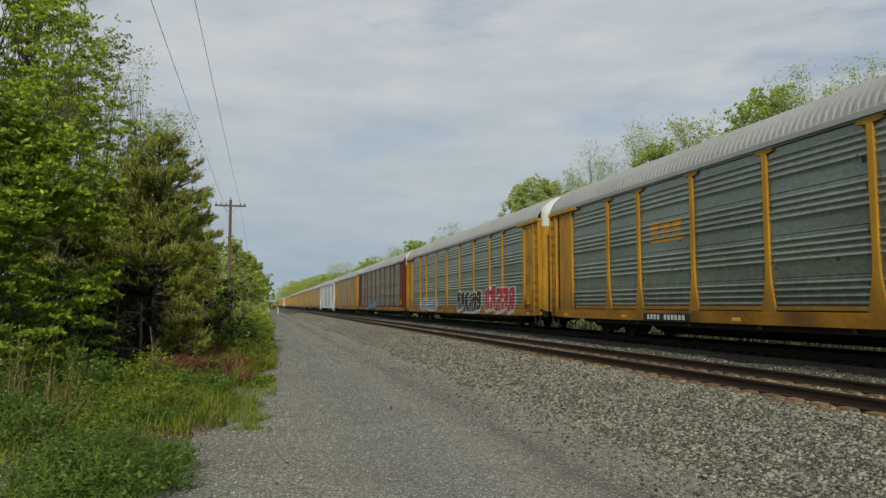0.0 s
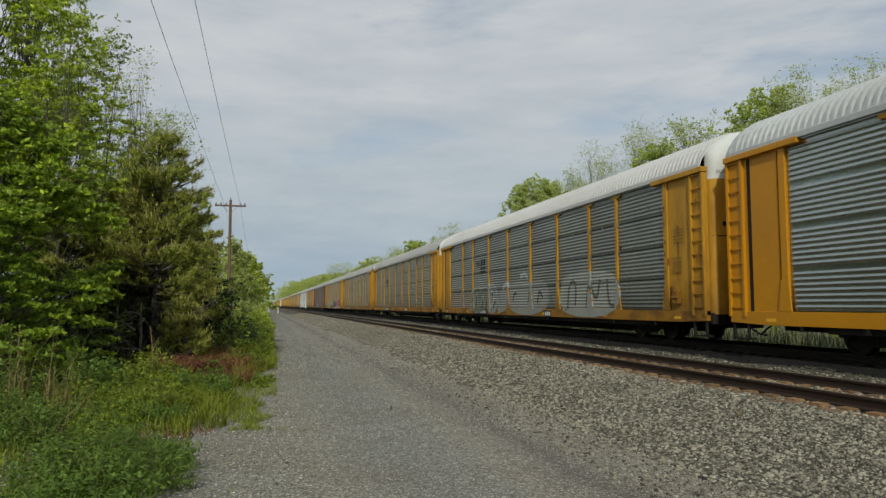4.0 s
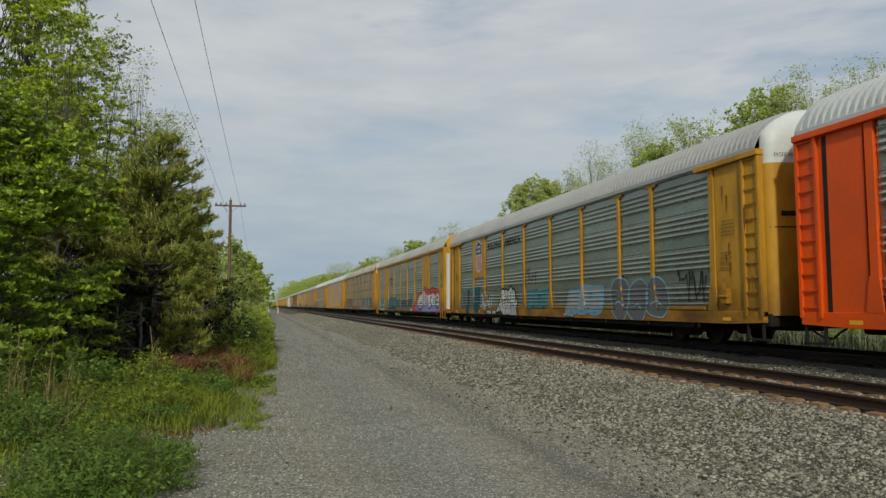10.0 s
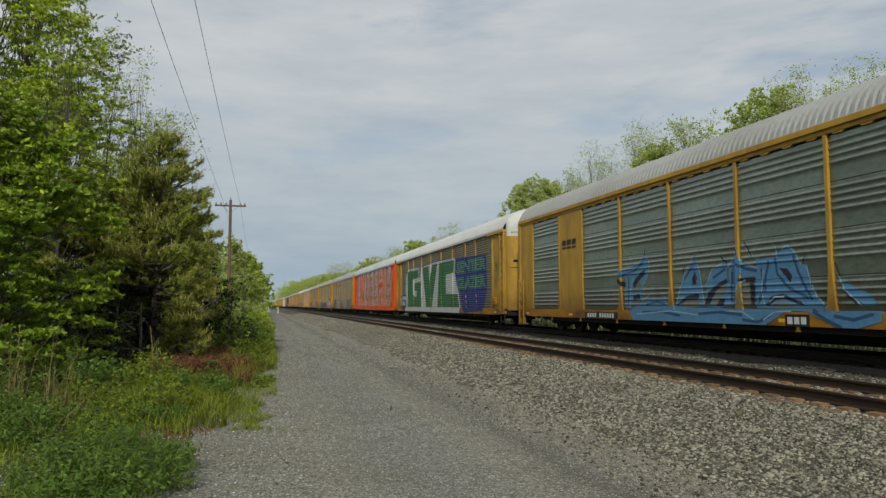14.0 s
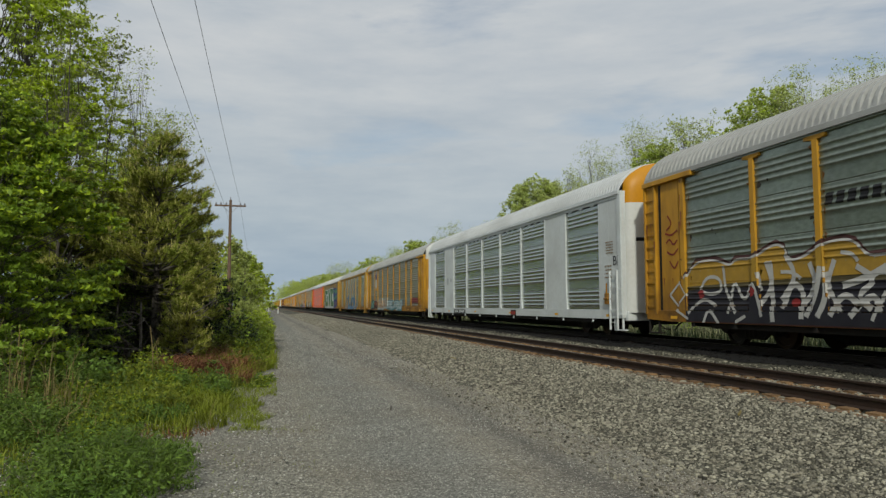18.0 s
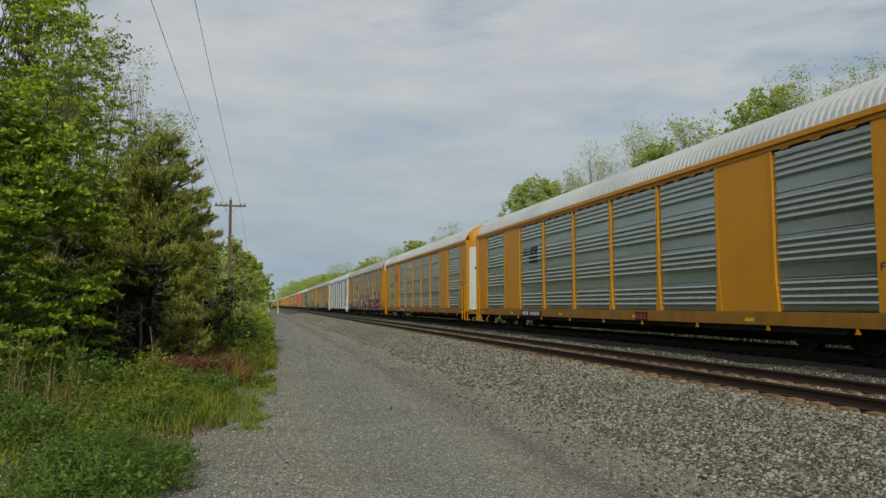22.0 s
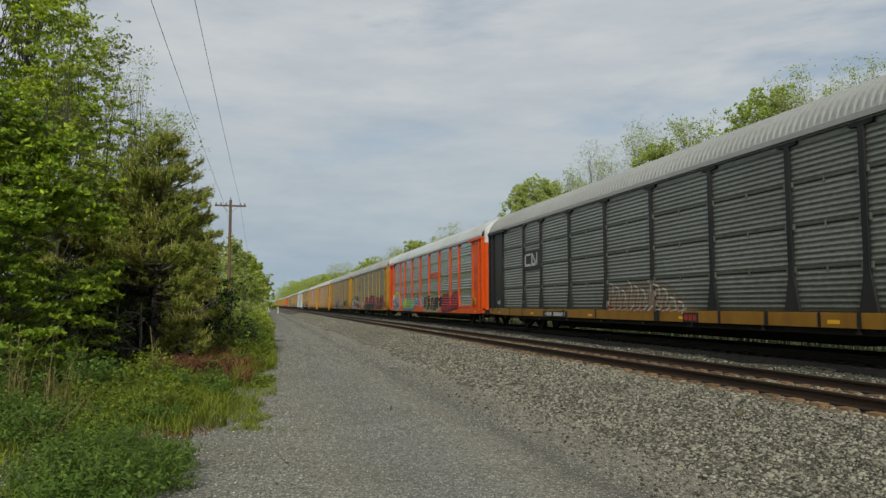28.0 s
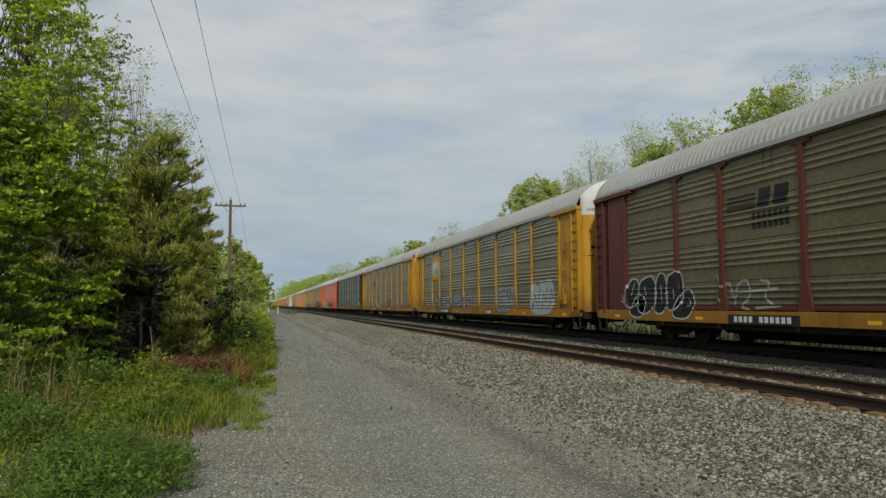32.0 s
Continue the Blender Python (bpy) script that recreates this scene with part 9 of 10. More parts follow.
def pine(base, height, width, label, seed, low=0.35, low_right=0.15, whorl=0.19, boughs=9):
    """A pine: whorls of boughs with tufts of needles and pale upright shoots at the tips; bare dead twigs inside."""
    rng = np.random.default_rng(seed)
    thing = tagged(new("pine_tree"), label, "pine tree")
    thing.matrix_basis = pose(*base)
    wood, dead = Geo(), Geo()
    limb(wood, rng, (0, 0, -0.1), (0, 0, height * 0.97), 0.12, 0.02, 0.015, 8)
    tips, ways = [], []
    z = height * min(low, low_right)
    while z < height * 0.98:
        f = z / height
        for b in range(boughs):
            a = rng.uniform(0, 2 * math.pi)
            side = 0.5 + 0.5 * math.cos(a)
            if f < low + (low_right - low) * side:
                continue
            r = (width * 0.5 * (1 - f) ** 0.5 * rng.uniform(0.7, 1.08) * (1 + 0.2 * noise.noise((math.cos(a) * 1.3, math.sin(a) * 1.3, z * 0.8 + seed)))) + 0.12
            out = Vector((math.cos(a), math.sin(a), 0))
            lift = rng.uniform(-0.12, 0.22) + 0.35 * f
            end = Vector((0, 0, z)) + out * r + Vector((0, 0, r * lift))
            limb(wood, rng, (0, 0, z - 0.1), end, 0.025, 0.008, 0.05, 4)
            across = Vector((-out.y, out.x, 0))
            for k in range(max(4, int(r * 7))):
                t = 1 - 0.62 * rng.uniform(0, 1) ** 1.4
                p = Vector((0, 0, z)).lerp(end, t) + across * rng.normal(0, 0.24) * r * (0.35 + 0.65 * (1.1 - t)) + Vector((0, 0, rng.uniform(-0.05, 0.12)))
                tips.append(p)
                ways.append((out * rng.uniform(0.3, 1.0) + across * rng.normal(0, 0.4) + Vector((0, 0, rng.uniform(0.2, 0.8)))).normalized())
        z += whorl * rng.uniform(0.7, 1.3)
    for i in range(90):
        a, zz = rng.uniform(0, 2 * math.pi), height * rng.uniform(0.05, max(low, 0.2))
        r = width * 0.5 * rng.uniform(0.3, 0.8)
        limb(dead, rng, (0, 0, zz), (math.cos(a) * r, math.sin(a) * r, zz + rng.uniform(-0.4, 0.3)), 0.014, 0.004, 0.14, 4)
    part("trunk", wood, M["bark"], thing)
    part("dead_wood", dead, M["dead_twig"], thing, "bare dark dead twigs under the crown")["kind"] = "stuff"
    n, per = len(tips), 64
    c, w = np.repeat(np.array(tips), per, 0), np.repeat(np.array(ways), per, 0)
    m = n * per
    c = c - w * rng.uniform(0, 0.24, (m, 1))
    way = w * 0.75 + rng.normal(0, 0.55, (m, 3))
    way /= np.linalg.norm(way, axis=1)[:, None]
    side = np.cross(way, rng.normal(0, 1, (m, 3)))
    side /= np.linalg.norm(side, axis=1)[:, None]
    size = rng.uniform(0.08, 0.15, (m, 1))
    v = np.stack([c - side * 0.008, c + side * 0.008, c + way * size], 1).reshape(-1, 3)
    put("crown", cloud_mesh("crown", v, np.arange(m * 3).reshape(-1, 3), [M["needle"]]), None, thing)
    # pale shoots stand up from the outer tips
    shoots = 2
    c = np.repeat(np.array(tips), shoots, 0) + rng.normal(0, 0.05, (n * shoots, 3))
    m = n * shoots
    up = np.array((0, 0, 1.0)) + 0.35 * np.repeat(np.array(ways), shoots, 0) + rng.normal(0, 0.18, (m, 3))
    up /= np.linalg.norm(up, axis=1)[:, None]
    length = rng.uniform(0.05, 0.17, (m, 1))
    a = np.cross(up, (0.3, 1.0, 0.0))
    a /= np.linalg.norm(a, axis=1)[:, None]
    b = np.cross(up, a)
    v = np.stack([c + a * 0.016, c - a * 0.008 + b * 0.014, c - a * 0.008 - b * 0.014, c + up * length], 1).reshape(-1, 3)
    f = (np.array([(0, 1, 3), (1, 2, 3), (2, 0, 3)])[None] + (np.arange(m) * 4)[:, None, None]).reshape(-1, 3)
    put("new_growth", cloud_mesh("new_growth", v, f, [M["candle"]]), None, thing, None, "pale upright new shoots")["kind"] = "stuff"
    return thing


def tufts(name, patches, mat, label, seed, kind="stuff", category="grass"):
    """Blades of grass or stalks. A patch: x0, x1, y0, y1, count, height, width, lean, keep(x, y)."""
    rng = np.random.default_rng(seed)
    vs, fs, k = [], [], 0
    for x0, x1, y0, y1, n, h, w, lean, keep in patches:
        px, py = rng.uniform(x0, x1, n), rng.uniform(y0, y1, n)
        if keep:
            ok = np.array([keep(a, b) for a, b in zip(px, py)], dtype=bool)
            px, py = px[ok], py[ok]
        n = len(px)
        if not n:
            continue
        pz = np.array([ground_z(a, b) for a, b in zip(px, py)]) - 0.03
        hh = h * rng.uniform(0.35, 1.15, n)
        a = rng.uniform(0, 2 * np.pi, n)
        bend = lean * hh * rng.uniform(0.2, 1.2, n)
        dx, dy = np.cos(a), np.sin(a)
        wx, wy = -dy * w * 0.5, dx * w * 0.5
        p0, z0 = np.stack([px, py], -1), pz
        rows = []
        for t, ww in ((0, 1.0), (0.55, 0.8), (1.0, 0.08)):
            cx, cy, cz = px + dx * bend * t * t, py + dy * bend * t * t, z0 + hh * (t - 0.25 * lean * t * t)
            rows += [np.stack([cx - wx * ww, cy - wy * ww, cz], -1), np.stack([cx + wx * ww, cy + wy * ww, cz], -1)]
        v = np.stack(rows, 1).reshape(-1, 3)
        f = (np.array([[0, 1, 3, 2], [2, 3, 5, 4]])[None] + (np.arange(n) * 6)[:, None, None]).reshape(-1, 4) + k
        vs.append(v)
        fs.append(f)
        k += n * 6
    ob = new(name, cloud_mesh(name, np.concatenate(vs), np.concatenate(fs), [M[mat]]))
    return tagged(ob, label, category, kind=kind)


# left verge
LEAFY = "leafy tree in fresh green leaf beside the gravel road"
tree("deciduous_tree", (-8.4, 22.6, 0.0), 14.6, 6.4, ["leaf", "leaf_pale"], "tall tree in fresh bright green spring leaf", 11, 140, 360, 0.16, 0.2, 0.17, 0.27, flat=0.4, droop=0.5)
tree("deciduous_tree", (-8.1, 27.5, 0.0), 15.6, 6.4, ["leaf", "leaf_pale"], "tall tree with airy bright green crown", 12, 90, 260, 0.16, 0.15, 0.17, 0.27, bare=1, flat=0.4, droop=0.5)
tree("deciduous_tree", (-5.25, 15.4, 0.0), 5.5, 4.3, ["leaf_dark", "leaf", "leaf_dark"], "bushy tree of fresh green leaves", 15, 160, 330, 0.125, 0.10, 0.10, 0.30, round_top=0.7, flat=0.35, droop=0.45)
tree("deciduous_tree", (-4.7, 13.6, 0.0), 3.4, 2.6, ["leaf_dark", "leaf_dark"], "young bushy tree in deep green leaf", 16, 60, 230, 0.09, 0.10, 0.06, 0.34, round_top=0.7, flat=0.5)
tree("deciduous_tree", (-5.6, 20.4, 0.0), 9.2, 3.4, ["leaf", "leaf_olive"], "slender tree with drooping sprays of young leaves", 13, 60, 170, 0.13, 0.3, 0.07, 0.26, bare=1, stems=2, flat=0.5)
tree("deciduous_tree", (-5.3, 22.8, 0.0), 10.2, 3.3, ["leaf_olive", "leaf"], "airy tree with fine twigs and few young leaves", 18, 62, 110, 0.11, 0.3, 0.06, 0.34, bare=2, stems=2, flat=0.5)
tree("deciduous_tree", (-3.95, 22.3, 0.0), 8.9, 1.7, ["leaf_olive", "leaf"], "thin sapling with upright stems and few small leaves", 17, 26, 46, 0.08, 0.4, 0.035, 0.45, bare=2, stems=3)
tree("deciduous_tree", (-3.55, 24.5, 0.0), 7.6, 3.2, ["leaf_olive", "leaf"], "thin tree with drooping twigs and small pale leaves", 14, 60, 130, 0.085, 0.35, 0.05, 0.36, bare=2, stems=3)
pine((-2.95, 21.2, 0.0), 6.4, 4.7, "dense olive-green pine with pale upright shoots", 21, 0.40, 0.15)
pine((-5.0, 20.8, 0.0), 5.2, 3.4, "dark olive pine among the verge trees", 22, 0.36, 0.42)
pine((-3.5, 24.0, 0.0), 5.6, 4.8, "dark olive pine behind the first one", 23, 0.25, 0.25)
pine((-1.95, 19.3, 0.0), 1.75, 1.5, "small young pine below the larger one", 24, 0.3, 0.3, 0.12, 6)
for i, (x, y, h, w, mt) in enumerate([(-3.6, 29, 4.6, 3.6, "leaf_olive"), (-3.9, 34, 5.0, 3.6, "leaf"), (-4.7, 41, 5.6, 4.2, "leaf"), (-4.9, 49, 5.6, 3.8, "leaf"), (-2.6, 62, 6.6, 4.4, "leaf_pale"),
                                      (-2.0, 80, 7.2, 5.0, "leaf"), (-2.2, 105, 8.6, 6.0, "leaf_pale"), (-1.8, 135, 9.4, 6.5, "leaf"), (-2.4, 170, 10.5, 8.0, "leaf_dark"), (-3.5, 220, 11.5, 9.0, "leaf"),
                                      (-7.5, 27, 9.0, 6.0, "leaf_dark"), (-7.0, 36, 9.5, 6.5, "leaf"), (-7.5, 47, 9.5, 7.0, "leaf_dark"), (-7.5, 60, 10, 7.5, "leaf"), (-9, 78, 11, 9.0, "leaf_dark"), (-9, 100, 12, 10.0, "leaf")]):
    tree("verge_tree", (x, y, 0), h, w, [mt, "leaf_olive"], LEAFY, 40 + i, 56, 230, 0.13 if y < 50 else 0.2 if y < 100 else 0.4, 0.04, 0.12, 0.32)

# added backing shrubs; their near-black leaves paint the shade of the hollow
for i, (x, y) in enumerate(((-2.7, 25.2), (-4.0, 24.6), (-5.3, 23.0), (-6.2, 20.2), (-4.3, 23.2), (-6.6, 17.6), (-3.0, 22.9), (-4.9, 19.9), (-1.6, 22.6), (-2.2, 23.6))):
    tree("shrub", (x, y, 0), 2.6, 2.6, ["leaf_shade", "leaf_dark"], "low shrub under the verge trees, coloured near black for the hollow's shade", 170 + i, 40, 160, 0.11, 0.02, 0.04, 0.34, stems=3, category="shrub")
# unseen trees beside and behind the camera, added to dim the train's lower side
for i, y in enumerate((-62, -50, -40, -31, -23, -16, -9, -2.5, 3.5, 8.8)):
    tree("verge_tree", (-12.2 - 0.8 * (i % 3), y, 0), 9.0 + 1.3 * (i % 4), 7.5, ["leaf", "leaf_dark"], LEAFY, 70 + i, 46, 200, 0.2, 0.05, 0.14, 0.34)

# tree line behind the train: place along the track, height, width, leafiness
SPARSE = "sparse spring tree with bare grey twigs behind the railway"
GREEN_TREE = "leafy green tree behind the railway"
LINE = [(21.5, 12.0, 5.0, 0), (26.5, 13.2, 5.5, 0), (29.7, 13.8, 5.0, 0), (33.0, 14.3, 6.0, 2), (36.2, 12.6, 5.0, 1), (39.2, 14.2, 5.5, 1), (43.0, 13.4, 5.5, 2),
        (47.5, 15.0, 6.0, 0), (53.0, 15.0, 6.5, 0), (58.5, 14.2, 6.5, 1), (69.0, 15.2, 9.5, 3), (79.0, 12.2, 6.0, 1), (88.0, 12.0, 6.0, 0), (99.0, 13.4, 7.0, 0)]
LINE_FAR = [(110.0, 12.4, 7.0, 1), (123.0, 13.6, 8.0, 2), (135.0, 12.6, 8.0, 1), (150.0, 13.8, 9.0, 0), (168.0, 12.8, 10.0, 1), (188.0, 15.0, 9.0, 2), (207.0, 13.0, 10.0, 1), (240.0, 16.0, 12.0, 0),
        (265.0, 13.5, 14.0, 2), (300.0, 14.5, 16.0, 2), (340.0, 15.0, 18.0, 1), (390.0, 16.0, 22.0, 2), (450.0, 17.0, 26.0, 2), (530.0, 18.0, 32.0, 2), (640.0, 20.0, 40.0, 2)]
rng_line = random.Random(3)
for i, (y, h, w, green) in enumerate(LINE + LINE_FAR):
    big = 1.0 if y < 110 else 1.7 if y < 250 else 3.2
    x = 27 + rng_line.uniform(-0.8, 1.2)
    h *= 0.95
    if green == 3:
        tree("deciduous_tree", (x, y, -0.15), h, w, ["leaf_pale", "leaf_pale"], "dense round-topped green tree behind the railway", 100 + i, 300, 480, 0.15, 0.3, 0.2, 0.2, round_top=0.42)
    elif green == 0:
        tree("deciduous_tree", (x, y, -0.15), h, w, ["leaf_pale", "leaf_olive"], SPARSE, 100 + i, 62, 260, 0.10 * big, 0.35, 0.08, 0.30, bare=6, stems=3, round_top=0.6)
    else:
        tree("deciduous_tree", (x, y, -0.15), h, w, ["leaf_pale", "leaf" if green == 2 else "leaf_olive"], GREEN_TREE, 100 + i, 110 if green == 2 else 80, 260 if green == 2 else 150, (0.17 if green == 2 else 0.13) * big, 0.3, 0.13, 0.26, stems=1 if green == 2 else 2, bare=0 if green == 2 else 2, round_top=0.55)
rng_back = random.Random(9)
for i in range(16):
    y = 22 + i * 6.2 + rng_back.uniform(-1.5, 1.5)
    tree("shrub", (23.5 + rng_back.uniform(-1, 1.5), y, -0.15), rng_back.uniform(2.5, 4.5), rng_back.uniform(3.5, 5.0), ["leaf_dark", "leaf"], "low green shrub behind the railway", 200 + i, 26, 110, 0.17, 0.05, 0.05, 0.34, stems=3, category="shrub")

# grass and weeds
def verge_edge(y):
    """How far right the grass reaches at y."""
    e = -0.9 + 0.45 * max(0.0, min(1.0, (y - 8.3) / 3.2)) + 0.8 * max(0.0, min(1.0, (y - 16.0) / 3.0))
    return e + 0.45 * noise.noise((0.0, y * 0.45, 4.0)) + 0.25 * noise.noise((0.0, y * 1.7, 8.0))


bare_patch = lambda x, y: (y < 9.6 and x > -0.95 + 0.2 * noise.noise((x, y * 2.0, 31.0))) or (6.2 < y < 7.6 and x < -2.05) or (8.5 < y < 9.75 + 0.3 * noise.noise((x * 1.5, 0.0, 3.0)) and x > -1.75)
thick = lambda x, y: not bare_patch(x, y) and x < verge_edge(y) and noise.noise((x * 0.9, y * 0.6, 11.0)) + 0.5 * noise.noise((x * 2.6, y * 1.9, 21.0)) > -0.16 and not (y < 9.8 and x > -2.4 and noise.noise((x * 1.1, y * 0.8, 17.0)) < 0.08) and not (15.3 < y and -2.5 < x < -0.5)
far_edge = lambda x, y: x < verge_edge(y)
tufts("verge_grass", [(-7, 0.7, 5, 10, 22000, 0.24, 0.011, 0.9, thick), (-7, 0.5, 10, 16, 30000, 0.34, 0.013, 0.9, thick), (-2.9, -0.5, 11.2, 15.6, 7000, 0.42, 0.014, 1.2, thick), (-2.0, 0.9, 16, 30, 16000, 0.42, 0.016, 0.7, lambda x, y: x < verge_edge(y) and (x > -0.6 or y > 18.2)), (-4, 0.9, 30, 60, 14000, 0.75, 0.028, 0.5, far_edge), (-4, 0.9, 60, 160, 9000, 0.9, 0.06, 0.4, far_edge)],
      "grass", "rough green grass along the edge of the gravel road", 7)
tufts("low_grass", [(-3.2, -0.7, 10.8, 15.0, 1900, 0.42, 0.011, 0.6, None), (-1.6, 0.3, 13.4, 16.4, 3600, 0.15, 0.009, 0.8, None), (-0.6, 0.6, 9.9, 13.2, 6500, 0.14, 0.009, 0.9, lambda x, y: noise.noise((x * 1.3, y * 0.9, 5.0)) > -0.1 and x < 0.35 + 0.2 * noise.noise((0.0, y * 2.0, 1.0))), (-0.6, 0.9, 9.6, 14.5, 2600, 0.08, 0.008, 0.8, lambda x, y: noise.noise((x * 1.2, y * 0.9, 5.0)) > -0.05 and x < 0.75), (-1.4, 0.6, 5.5, 9.6, 2200, 0.07, 0.007, 0.8, lambda x, y: noise.noise((x * 1.4, y * 1.4, 15.0)) > 0.22)],
      "grass", "thin short grass on the gravel edge", 8)
tufts("dry_stalks", [(-3.9, -3.2, 10.6, 11.6, 60, 1.7, 0.010, 0.5, None), (-3.15, -2.75, 11.2, 12.0, 40, 1.4, 0.010, 0.6, None), (-2.6, -2.3, 10.4, 11.0, 30, 0.8, 0.014, 0.6, None), (-2.6, -2.1, 8.8, 9.5, 40, 0.6, 0.012, 0.8, None), (-6, 0.2, 9, 24, 200, 0.5, 0.007, 0.8, far_edge)],
      "dry_grass", "dry straw-coloured stalks standing in the weeds", 9)
tufts("red_weeds", [(-2.4, -0.25, 15.2, 19.0, 5200, 0.62, 0.013, 1.1, lambda x, y: noise.noise((x * 1.5, y * 0.8, 2.5)) > -0.15), (-1.6, -0.4, 20.0, 26.0, 700, 0.7, 0.016, 0.9, None), (-1.7, -0.6, 9.5, 10.3, 420, 0.10, 0.01, 0.7, None)],
      "red_grass", "patch of rust-red dead weeds", 10)
tufts("reeds", [(17.0, 21.5, 10, 60, 3200, 1.25, 0.03, 0.3, None), (17.0, 21.5, 60, 200, 2500, 1.3, 0.07, 0.3, None)], "reed", "pale dry reeds beyond the tracks", 12)
# far grass takes the same near-black shade green
tufts("far_grass", [(16.2, 23.0, 8, 60, 16000, 0.9, 0.03, 0.5, None), (16.2, 23.0, 60, 200, 7000, 0.9, 0.08, 0.5, None)], "leaf_shade", "grass beyond the tracks in the near-black shade green", 13)


def weed(base, width, height, label, seed, mats=("dark_grass", "grass"), count=260, leaf=0.05, narrow=0.42):
    """A clump of leafy weeds on thin stalks."""
    rng = np.random.default_rng(seed)
    thing = tagged(new("weed_clump"), label, "weed")
    thing.matrix_basis = pose(base[0], base[1], ground_z(base[0], base[1]) - 0.02)
    stalks, centers, spreads = Geo(), [], []
    for i in range(max(10, int(width * 34))):
        a, d = rng.uniform(0, 6.28), width * 0.5 * math.sqrt(rng.uniform(0, 1))
        foot = (math.cos(a) * d * 0.7, math.sin(a) * d * 0.7, 0)
        top = (math.cos(a) * d * 1.1, math.sin(a) * d * 1.1, height * rng.uniform(0.5, 1.05) * (1 - 0.35 * (2 * d / width) ** 2))
        limb(stalks, rng, foot, top, 0.006, 0.003, 0.1, 3)
        for t in (0.3, 0.55, 0.8, 1.0):
            centers.append(tuple(Vector(foot).lerp(Vector(top), t)))
            spreads.append((0.05, 0.05, 0.035))
    part("stem", stalks, M[mats[0]], thing)["kind"] = "stuff"
    v, f = leaf_cloud(rng, centers, spreads, max(3, count // 60), leaf, narrow, 0.1 if narrow > 0.3 else -0.35)
    put("leaves", cloud_mesh("leaves", v, f, [M[m] for m in mats], np.repeat(rng.choice(len(mats), len(f) // 2), 2)), None, thing)
    return thing


FEATHER, NETTLE, BROAD = ("feather_green", "dark_grass"), ("dark_grass", "feather_green"), ("grass", "dark_grass")
WEEDS_NEAR = [(-1.5, 7.5, 0.9, 0.5, FEATHER), (-1.1, 6.9, 0.8, 0.46, FEATHER), (-1.75, 6.9, 0.8, 0.42, NETTLE), (-1.4, 7.9, 0.7, 0.4, FEATHER), (-1.9, 8.0, 0.7, 0.36, NETTLE), (-0.86, 7.5, 0.5, 0.38, FEATHER),
    (-0.95, 8.0, 0.4, 0.3, FEATHER), (-0.75, 6.7, 0.4, 0.3, FEATHER), (-1.2, 6.2, 0.8, 0.4, NETTLE), (-1.5, 5.6, 1.0, 0.4, FEATHER), (-2.6, 9.2, 1.0, 0.5, NETTLE), (-3.1, 9.9, 1.1, 0.6, NETTLE),
    (-2.5, 10.2, 0.9, 0.5, NETTLE), (-3.7, 10.6, 1.2, 0.7, NETTLE), (-3.4, 8.9, 1.0, 0.5, NETTLE), (-1.95, 9.4, 0.7, 0.34, BROAD), (-0.95, 13.4, 0.9, 0.62, NETTLE)]
WEEDS_MIDDLE = [(-0.75, 12.7, 0.6, 0.4, NETTLE), (-1.8, 11.4, 0.8, 0.36, BROAD), (-2.5, 12.0, 0.9, 0.5, BROAD), (-1.3, 11.8, 0.6, 0.3, BROAD), (-3.6, 12.2, 1.2, 0.8, NETTLE), (-1.6, 14.6, 0.8, 0.5, BROAD),
    (-2.2, 15.2, 0.9, 0.6, BROAD), (-2.9, 13.4, 1.1, 0.9, NETTLE), (-3.3, 14.4, 1.3, 1.0, NETTLE), (-0.2, 15.0, 0.7, 0.18, BROAD), (0.0, 16.2, 0.6, 0.15, BROAD), (-1.6, 12.6, 0.9, 0.42, BROAD),
    (-2.1, 13.3, 1.0, 0.5, BROAD), (-1.4, 13.8, 0.9, 0.45, BROAD), (-1.9, 10.6, 0.9, 0.36, BROAD), (-1.3, 10.7, 0.7, 0.32, NETTLE), (-2.3, 14.2, 1.0, 0.55, BROAD), (-0.4, 18.5, 1.1, 0.55, BROAD)]
WEEDS_FAR = [(-0.3, 21.5, 1.2, 0.8, BROAD), (-0.4, 25.0, 1.4, 1.0, ("grass", "leaf_dark")), (-0.3, 29.0, 1.4, 1.1, ("leaf_dark", "grass")), (-0.3, 33.0, 1.5, 1.3, ("leaf", "leaf_olive")), (-1.0, 22.5, 1.3, 1.1, ("grass", "leaf_olive")), (-1.2, 27.0, 1.6, 1.6, ("leaf_olive", "leaf")),
    (-0.2, 38.0, 1.5, 1.2, ("leaf", "grass")), (-0.4, 44.0, 1.6, 1.4, ("leaf", "leaf_olive")), (-0.3, 52.0, 1.8, 1.4, ("leaf", "grass")), (-0.3, 62.0, 2.0, 1.5, ("leaf", "leaf_olive")), (-2.4, 16.5, 1.0, 0.7, ("grass", "leaf"))]
for i, (x, y, w, h, mats) in enumerate(WEEDS_NEAR + WEEDS_MIDDLE + WEEDS_FAR):
    weed((x, y), w, h, "clump of leafy green weeds at the road's edge", 300 + i, mats, int((760 if y < 12 else 420) * min(2.0, 0.6 + w)), (0.05 if y < 12 else 0.075 if y < 30 else 0.12) * (1.5 if mats is FEATHER else 1.0), 0.16 if mats is FEATHER else 0.42)


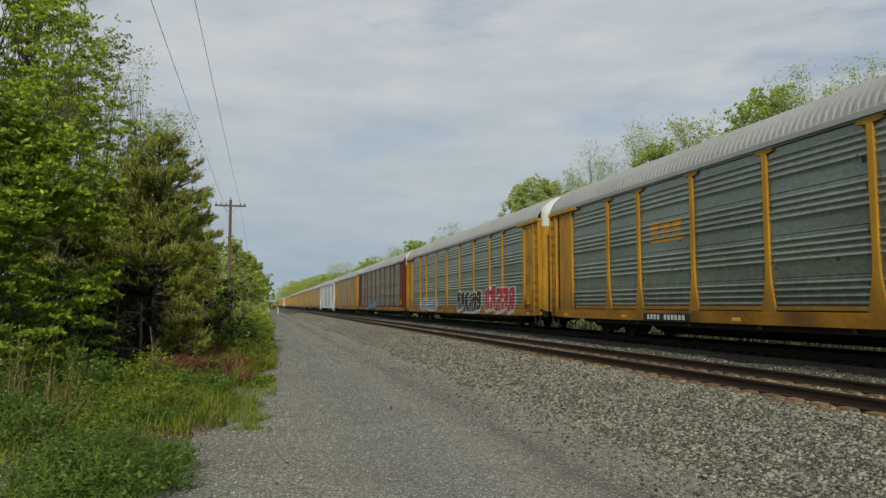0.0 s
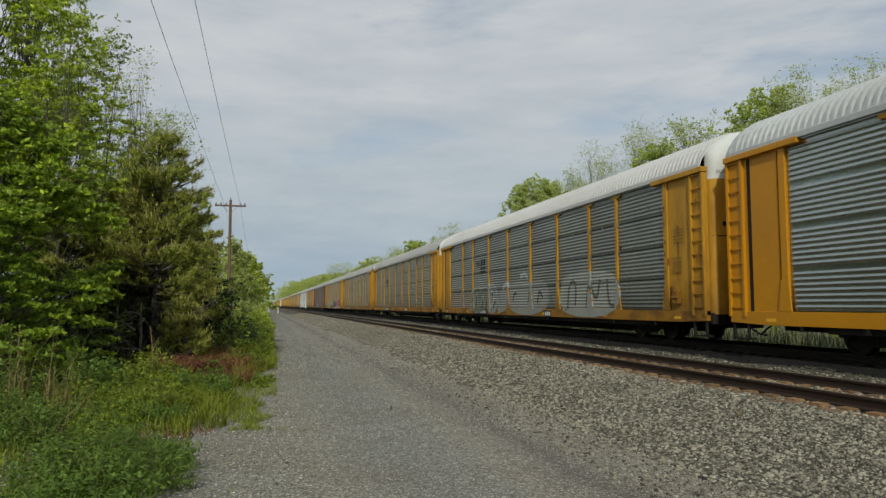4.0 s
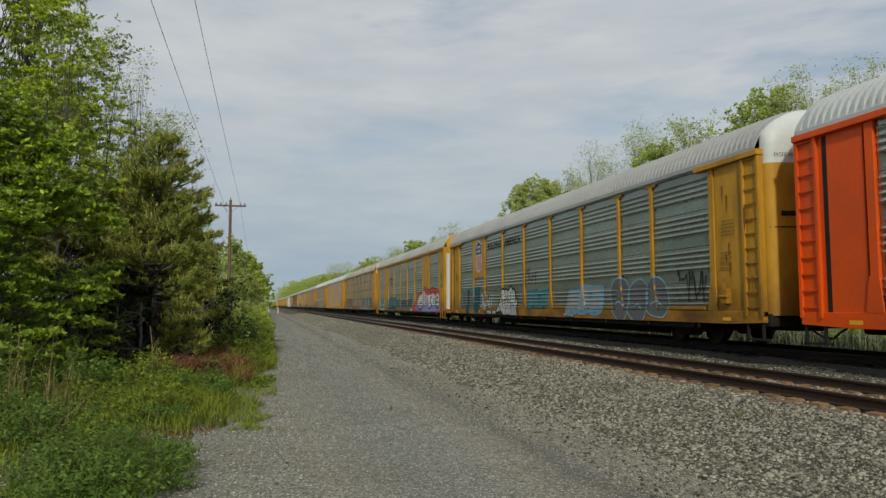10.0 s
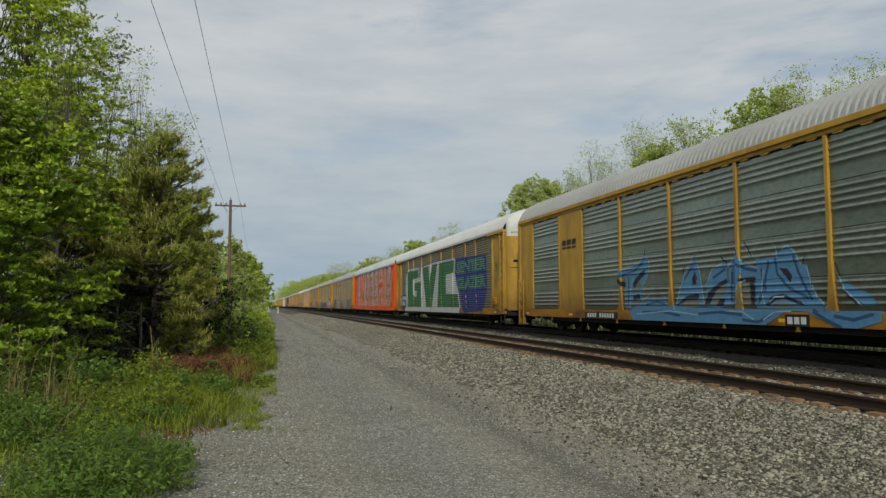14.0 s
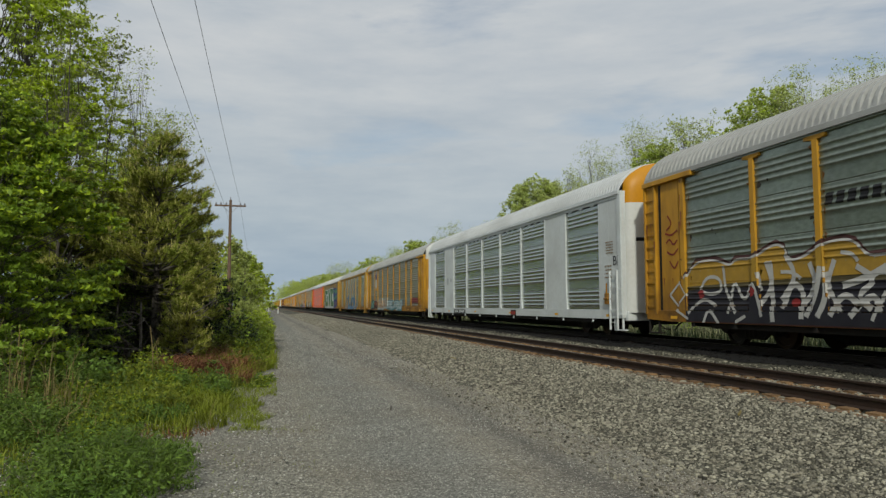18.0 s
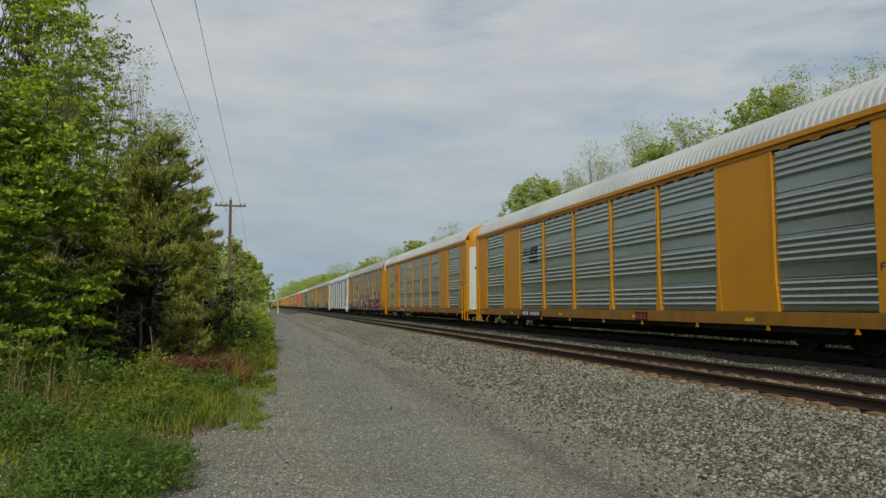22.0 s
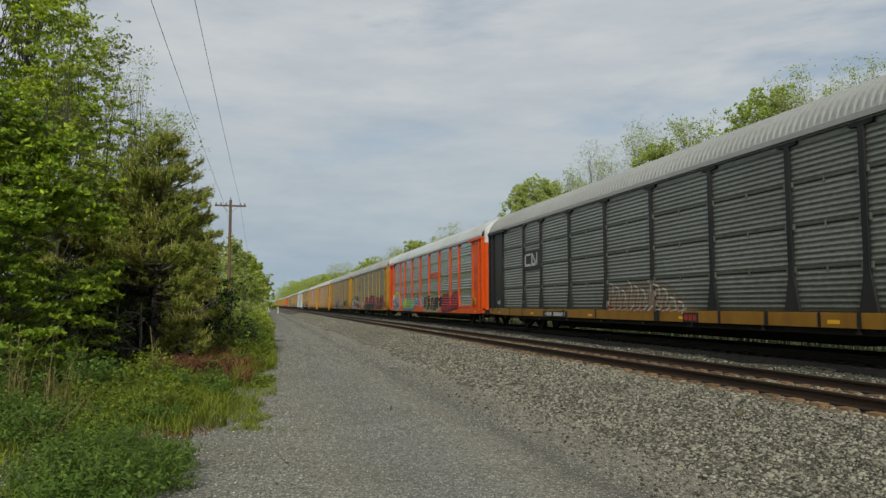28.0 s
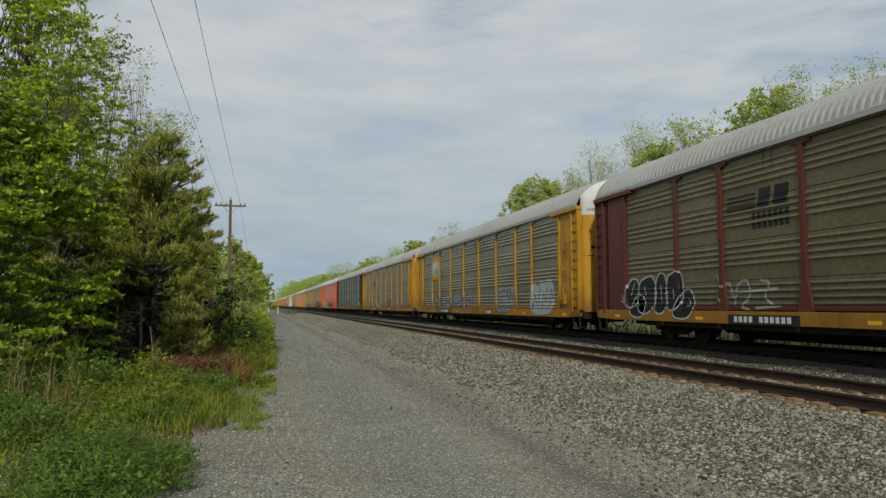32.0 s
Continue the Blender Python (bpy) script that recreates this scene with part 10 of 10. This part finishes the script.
def dead_branches():
    rng = np.random.default_rng(77)
    for j, (x, y) in enumerate(((-2.3, 19.2), (-2.9, 18.6), (-1.9, 19.6))):
        g = Geo()
        for i in range(9):
            a = (rng.normal(0, 0.1), rng.normal(0, 0.1), rng.uniform(0.1, 1.4))
            b = (a[0] + rng.uniform(-0.9, 0.9), a[1] + rng.uniform(-0.9, 0.2), a[2] + rng.uniform(-0.3, 0.7))
            pts = limb(g, rng, a, b, 0.022, 0.006, 0.16, 5)
            for q in pts[2:4]:
                limb(g, rng, q, q + Vector((rng.normal(0, 0.25), rng.normal(0, 0.2), rng.normal(0.0, 0.2))), 0.008, 0.003, 0.1, 4)
        g.tube([(0, 0, -0.1), (0.03, 0, 0.8), (0, 0.05, 1.7)], [0.045, 0.035, 0.015], 6)
        ob = tagged(new("dead_bush", g.mesh("dead_bush", M["bark"])), "bare grey dead branches under the pine", "dead bush")
        ob.matrix_basis = pose(x, y, ground_z(x, y))
    for x, y, h in ((-2.2, 15.7, 1.15), (-2.12, 15.8, 0.75), (-4.2, 12.9, 1.8), (-3.9, 13.0, 1.3)):
        g = Geo().tube([(0, 0, -0.05), (0.02, 0.01, h * 0.5), (0.0 + 0.06 * math.sin(9 * x), 0.02, h)], [0.014, 0.012, 0.006], 6)
        g.tube([(0.01, 0, h * 0.55), (0.12, 0.02, h * 0.8)], [0.01, 0.004], 5)
        ob = tagged(new("dry_stem", g.mesh("dry_stem", M["dry_grass"])), "upright dry broken stem in the weeds", "dead stem")
        ob.matrix_basis = pose(x, y, ground_z(x, y))


dead_branches()


# ---- pole line, signal, markers ----
def pole(x, y, height, arm, label):
    thing = tagged(new("utility_pole"), label, "utility pole")
    thing.matrix_basis = pose(x, y, 0)
    part("mast", Geo().tube([(0, 0, -0.2), (0.01, 0, height * 0.5), (0, 0, height)], [0.16, 0.13, 0.10], 12), M["pole"], thing)
    part("crossarm", Geo().box(-arm, arm, -0.16, -0.06, height - 0.52, height - 0.40), M["pole"], thing, bevel=0.01)
    for s in (-1, 1):
        part("brace", Geo().tube([(s * 0.05, -0.12, height - 1.0), (s * 0.55, -0.12, height - 0.52)], [0.02, 0.02], 5), M["ceramic"], thing)
    for xx in (-arm + 0.1, -arm + 0.45, -0.3, 0.85 * arm * 0.75, arm - 0.1):
        part("insulator", Geo().tube([(xx, -0.11, height - 0.42), (xx, -0.11, height - 0.34), (xx, -0.11, height - 0.26), (xx, -0.11, height - 0.2)], [0.03, 0.07, 0.05, 0.02], 8), M["ceramic"], thing)
    part("pole_cap", Geo().tube([(0, 0, height), (0, 0, height + 0.22)], [0.05, 0.03], 8), M["ceramic"], thing)
    return thing


POLES = [(-2.55, 56.0, 9.75, 1.15), (-2.9, 150.0, 9.3, 1.35), (-2.6, -46.0, 10.4, 1.15), (-2.9, 240.0, 9.3, 1.3)]
for x, y, h, a in POLES:
    pole(x, y, h, a, "weathered wooden utility pole with one crossarm")


def wire(a, b, sag, label):
    g = Geo()
    pts = []
    for i in range(33):
        t = i / 32
        pts.append((a[0] + (b[0] - a[0]) * t, a[1] + (b[1] - a[1]) * t, a[2] + (b[2] - a[2]) * t - sag * 4 * t * (1 - t)))
    g.tube(pts, [0.008] * 33, 5)
    tagged(new("power_line", g.mesh("power_line", M["wire"])), label, "power line")


for x0, x1 in ((-2.55, -3.05), (-1.72, -1.85)):
    wire((x0, -46.1, 10.2), (x1, 55.9, 9.5), 0.5, "thin dark overhead power line between poles")
    wire((x1, 55.9, 9.5), (x1 - 0.3, 149.9, 9.0), 0.9, "thin dark overhead power line between poles")
    wire((x1 - 0.3, 149.9, 9.0), (x1 - 0.2, 239.9, 9.0), 0.9, "thin dark overhead power line between poles")


def lineside():
    sig = tagged(new("railway_signal"), "distant lineside signal mast with dark head", "railway signal")
    sig.matrix_basis = pose(4.0, 300, 0)
    part("mast", Geo().tube([(0, 0, -0.2), (0, 0, 5.6)], [0.09, 0.07], 8), M["ceramic"], sig)
    part("signal_head", Geo().box(-0.45, 0.45, -0.15, 0.15, 5.4, 6.8), M["black"], sig, bevel=0.05)
    part("hood", Geo().tube([(0, -0.15, 6.3), (0, -0.5, 6.3)], [0.14, 0.15], 10), M["black"], sig)
    for x, y, h, c in ((3.1, 150, 1.25, "white"), (1.5, 190, 1.4, "white"), (0.2, 210, 1.3, "grey_white"), (1.9, 240, 1.2, "bright_yellow")):
        m = tagged(new("marker_post"), "short pale marker post beside the road", "marker post")
        m.matrix_basis = pose(x, y, 0)
        part("post", Geo().tube([(0, 0, -0.2), (0, 0, h)], [0.13, 0.12], 8), M[c], m)
        part("band", Geo().tube([(0, 0, h * 0.7), (0, 0, h * 0.85)], [0.135, 0.135], 8), M["reflector"], m)
    b = tagged(new("equipment_cabinet"), "pale grey trackside equipment cabinet with flat roof", "cabinet")
    b.matrix_basis = pose(-0.4, 260, 0)
    part("body", Geo().box(-1.2, 1.2, -1.0, 1.0, -0.1, 2.3), M["grey_white"], b, bevel=0.03)
    part("roof", Geo().box(-1.35, 1.35, -1.15, 1.15, 2.3, 2.45), M["white"], b, bevel=0.03)
    part("door", Geo().box(-0.45, 0.45, -1.04, -1.0, 0.1, 2.05), M["white"], b, bevel=0.01)


lineside()


def motions():
    """The train rolls away along its track and its wheels turn."""
    for k, car in CARS.items():
        walk(car, car_rows(k))
    turn_per_frame = -math.degrees(SPEED / FPS / 0.42)
    for side, wheels in WHEELS.items():
        first = wheels[0]
        walk(first, [(i / FPS, pose(0, side * 0.875, 0.42, turn_per_frame * i)) for i in range(0, 961)])
        for w in wheels[1:]:
            w.rotation_mode = "QUATERNION"
            keys = w.animation_data_create()
            keys.action = first.animation_data.action
            keys.action_slot = first.animation_data.action_slot


motions()
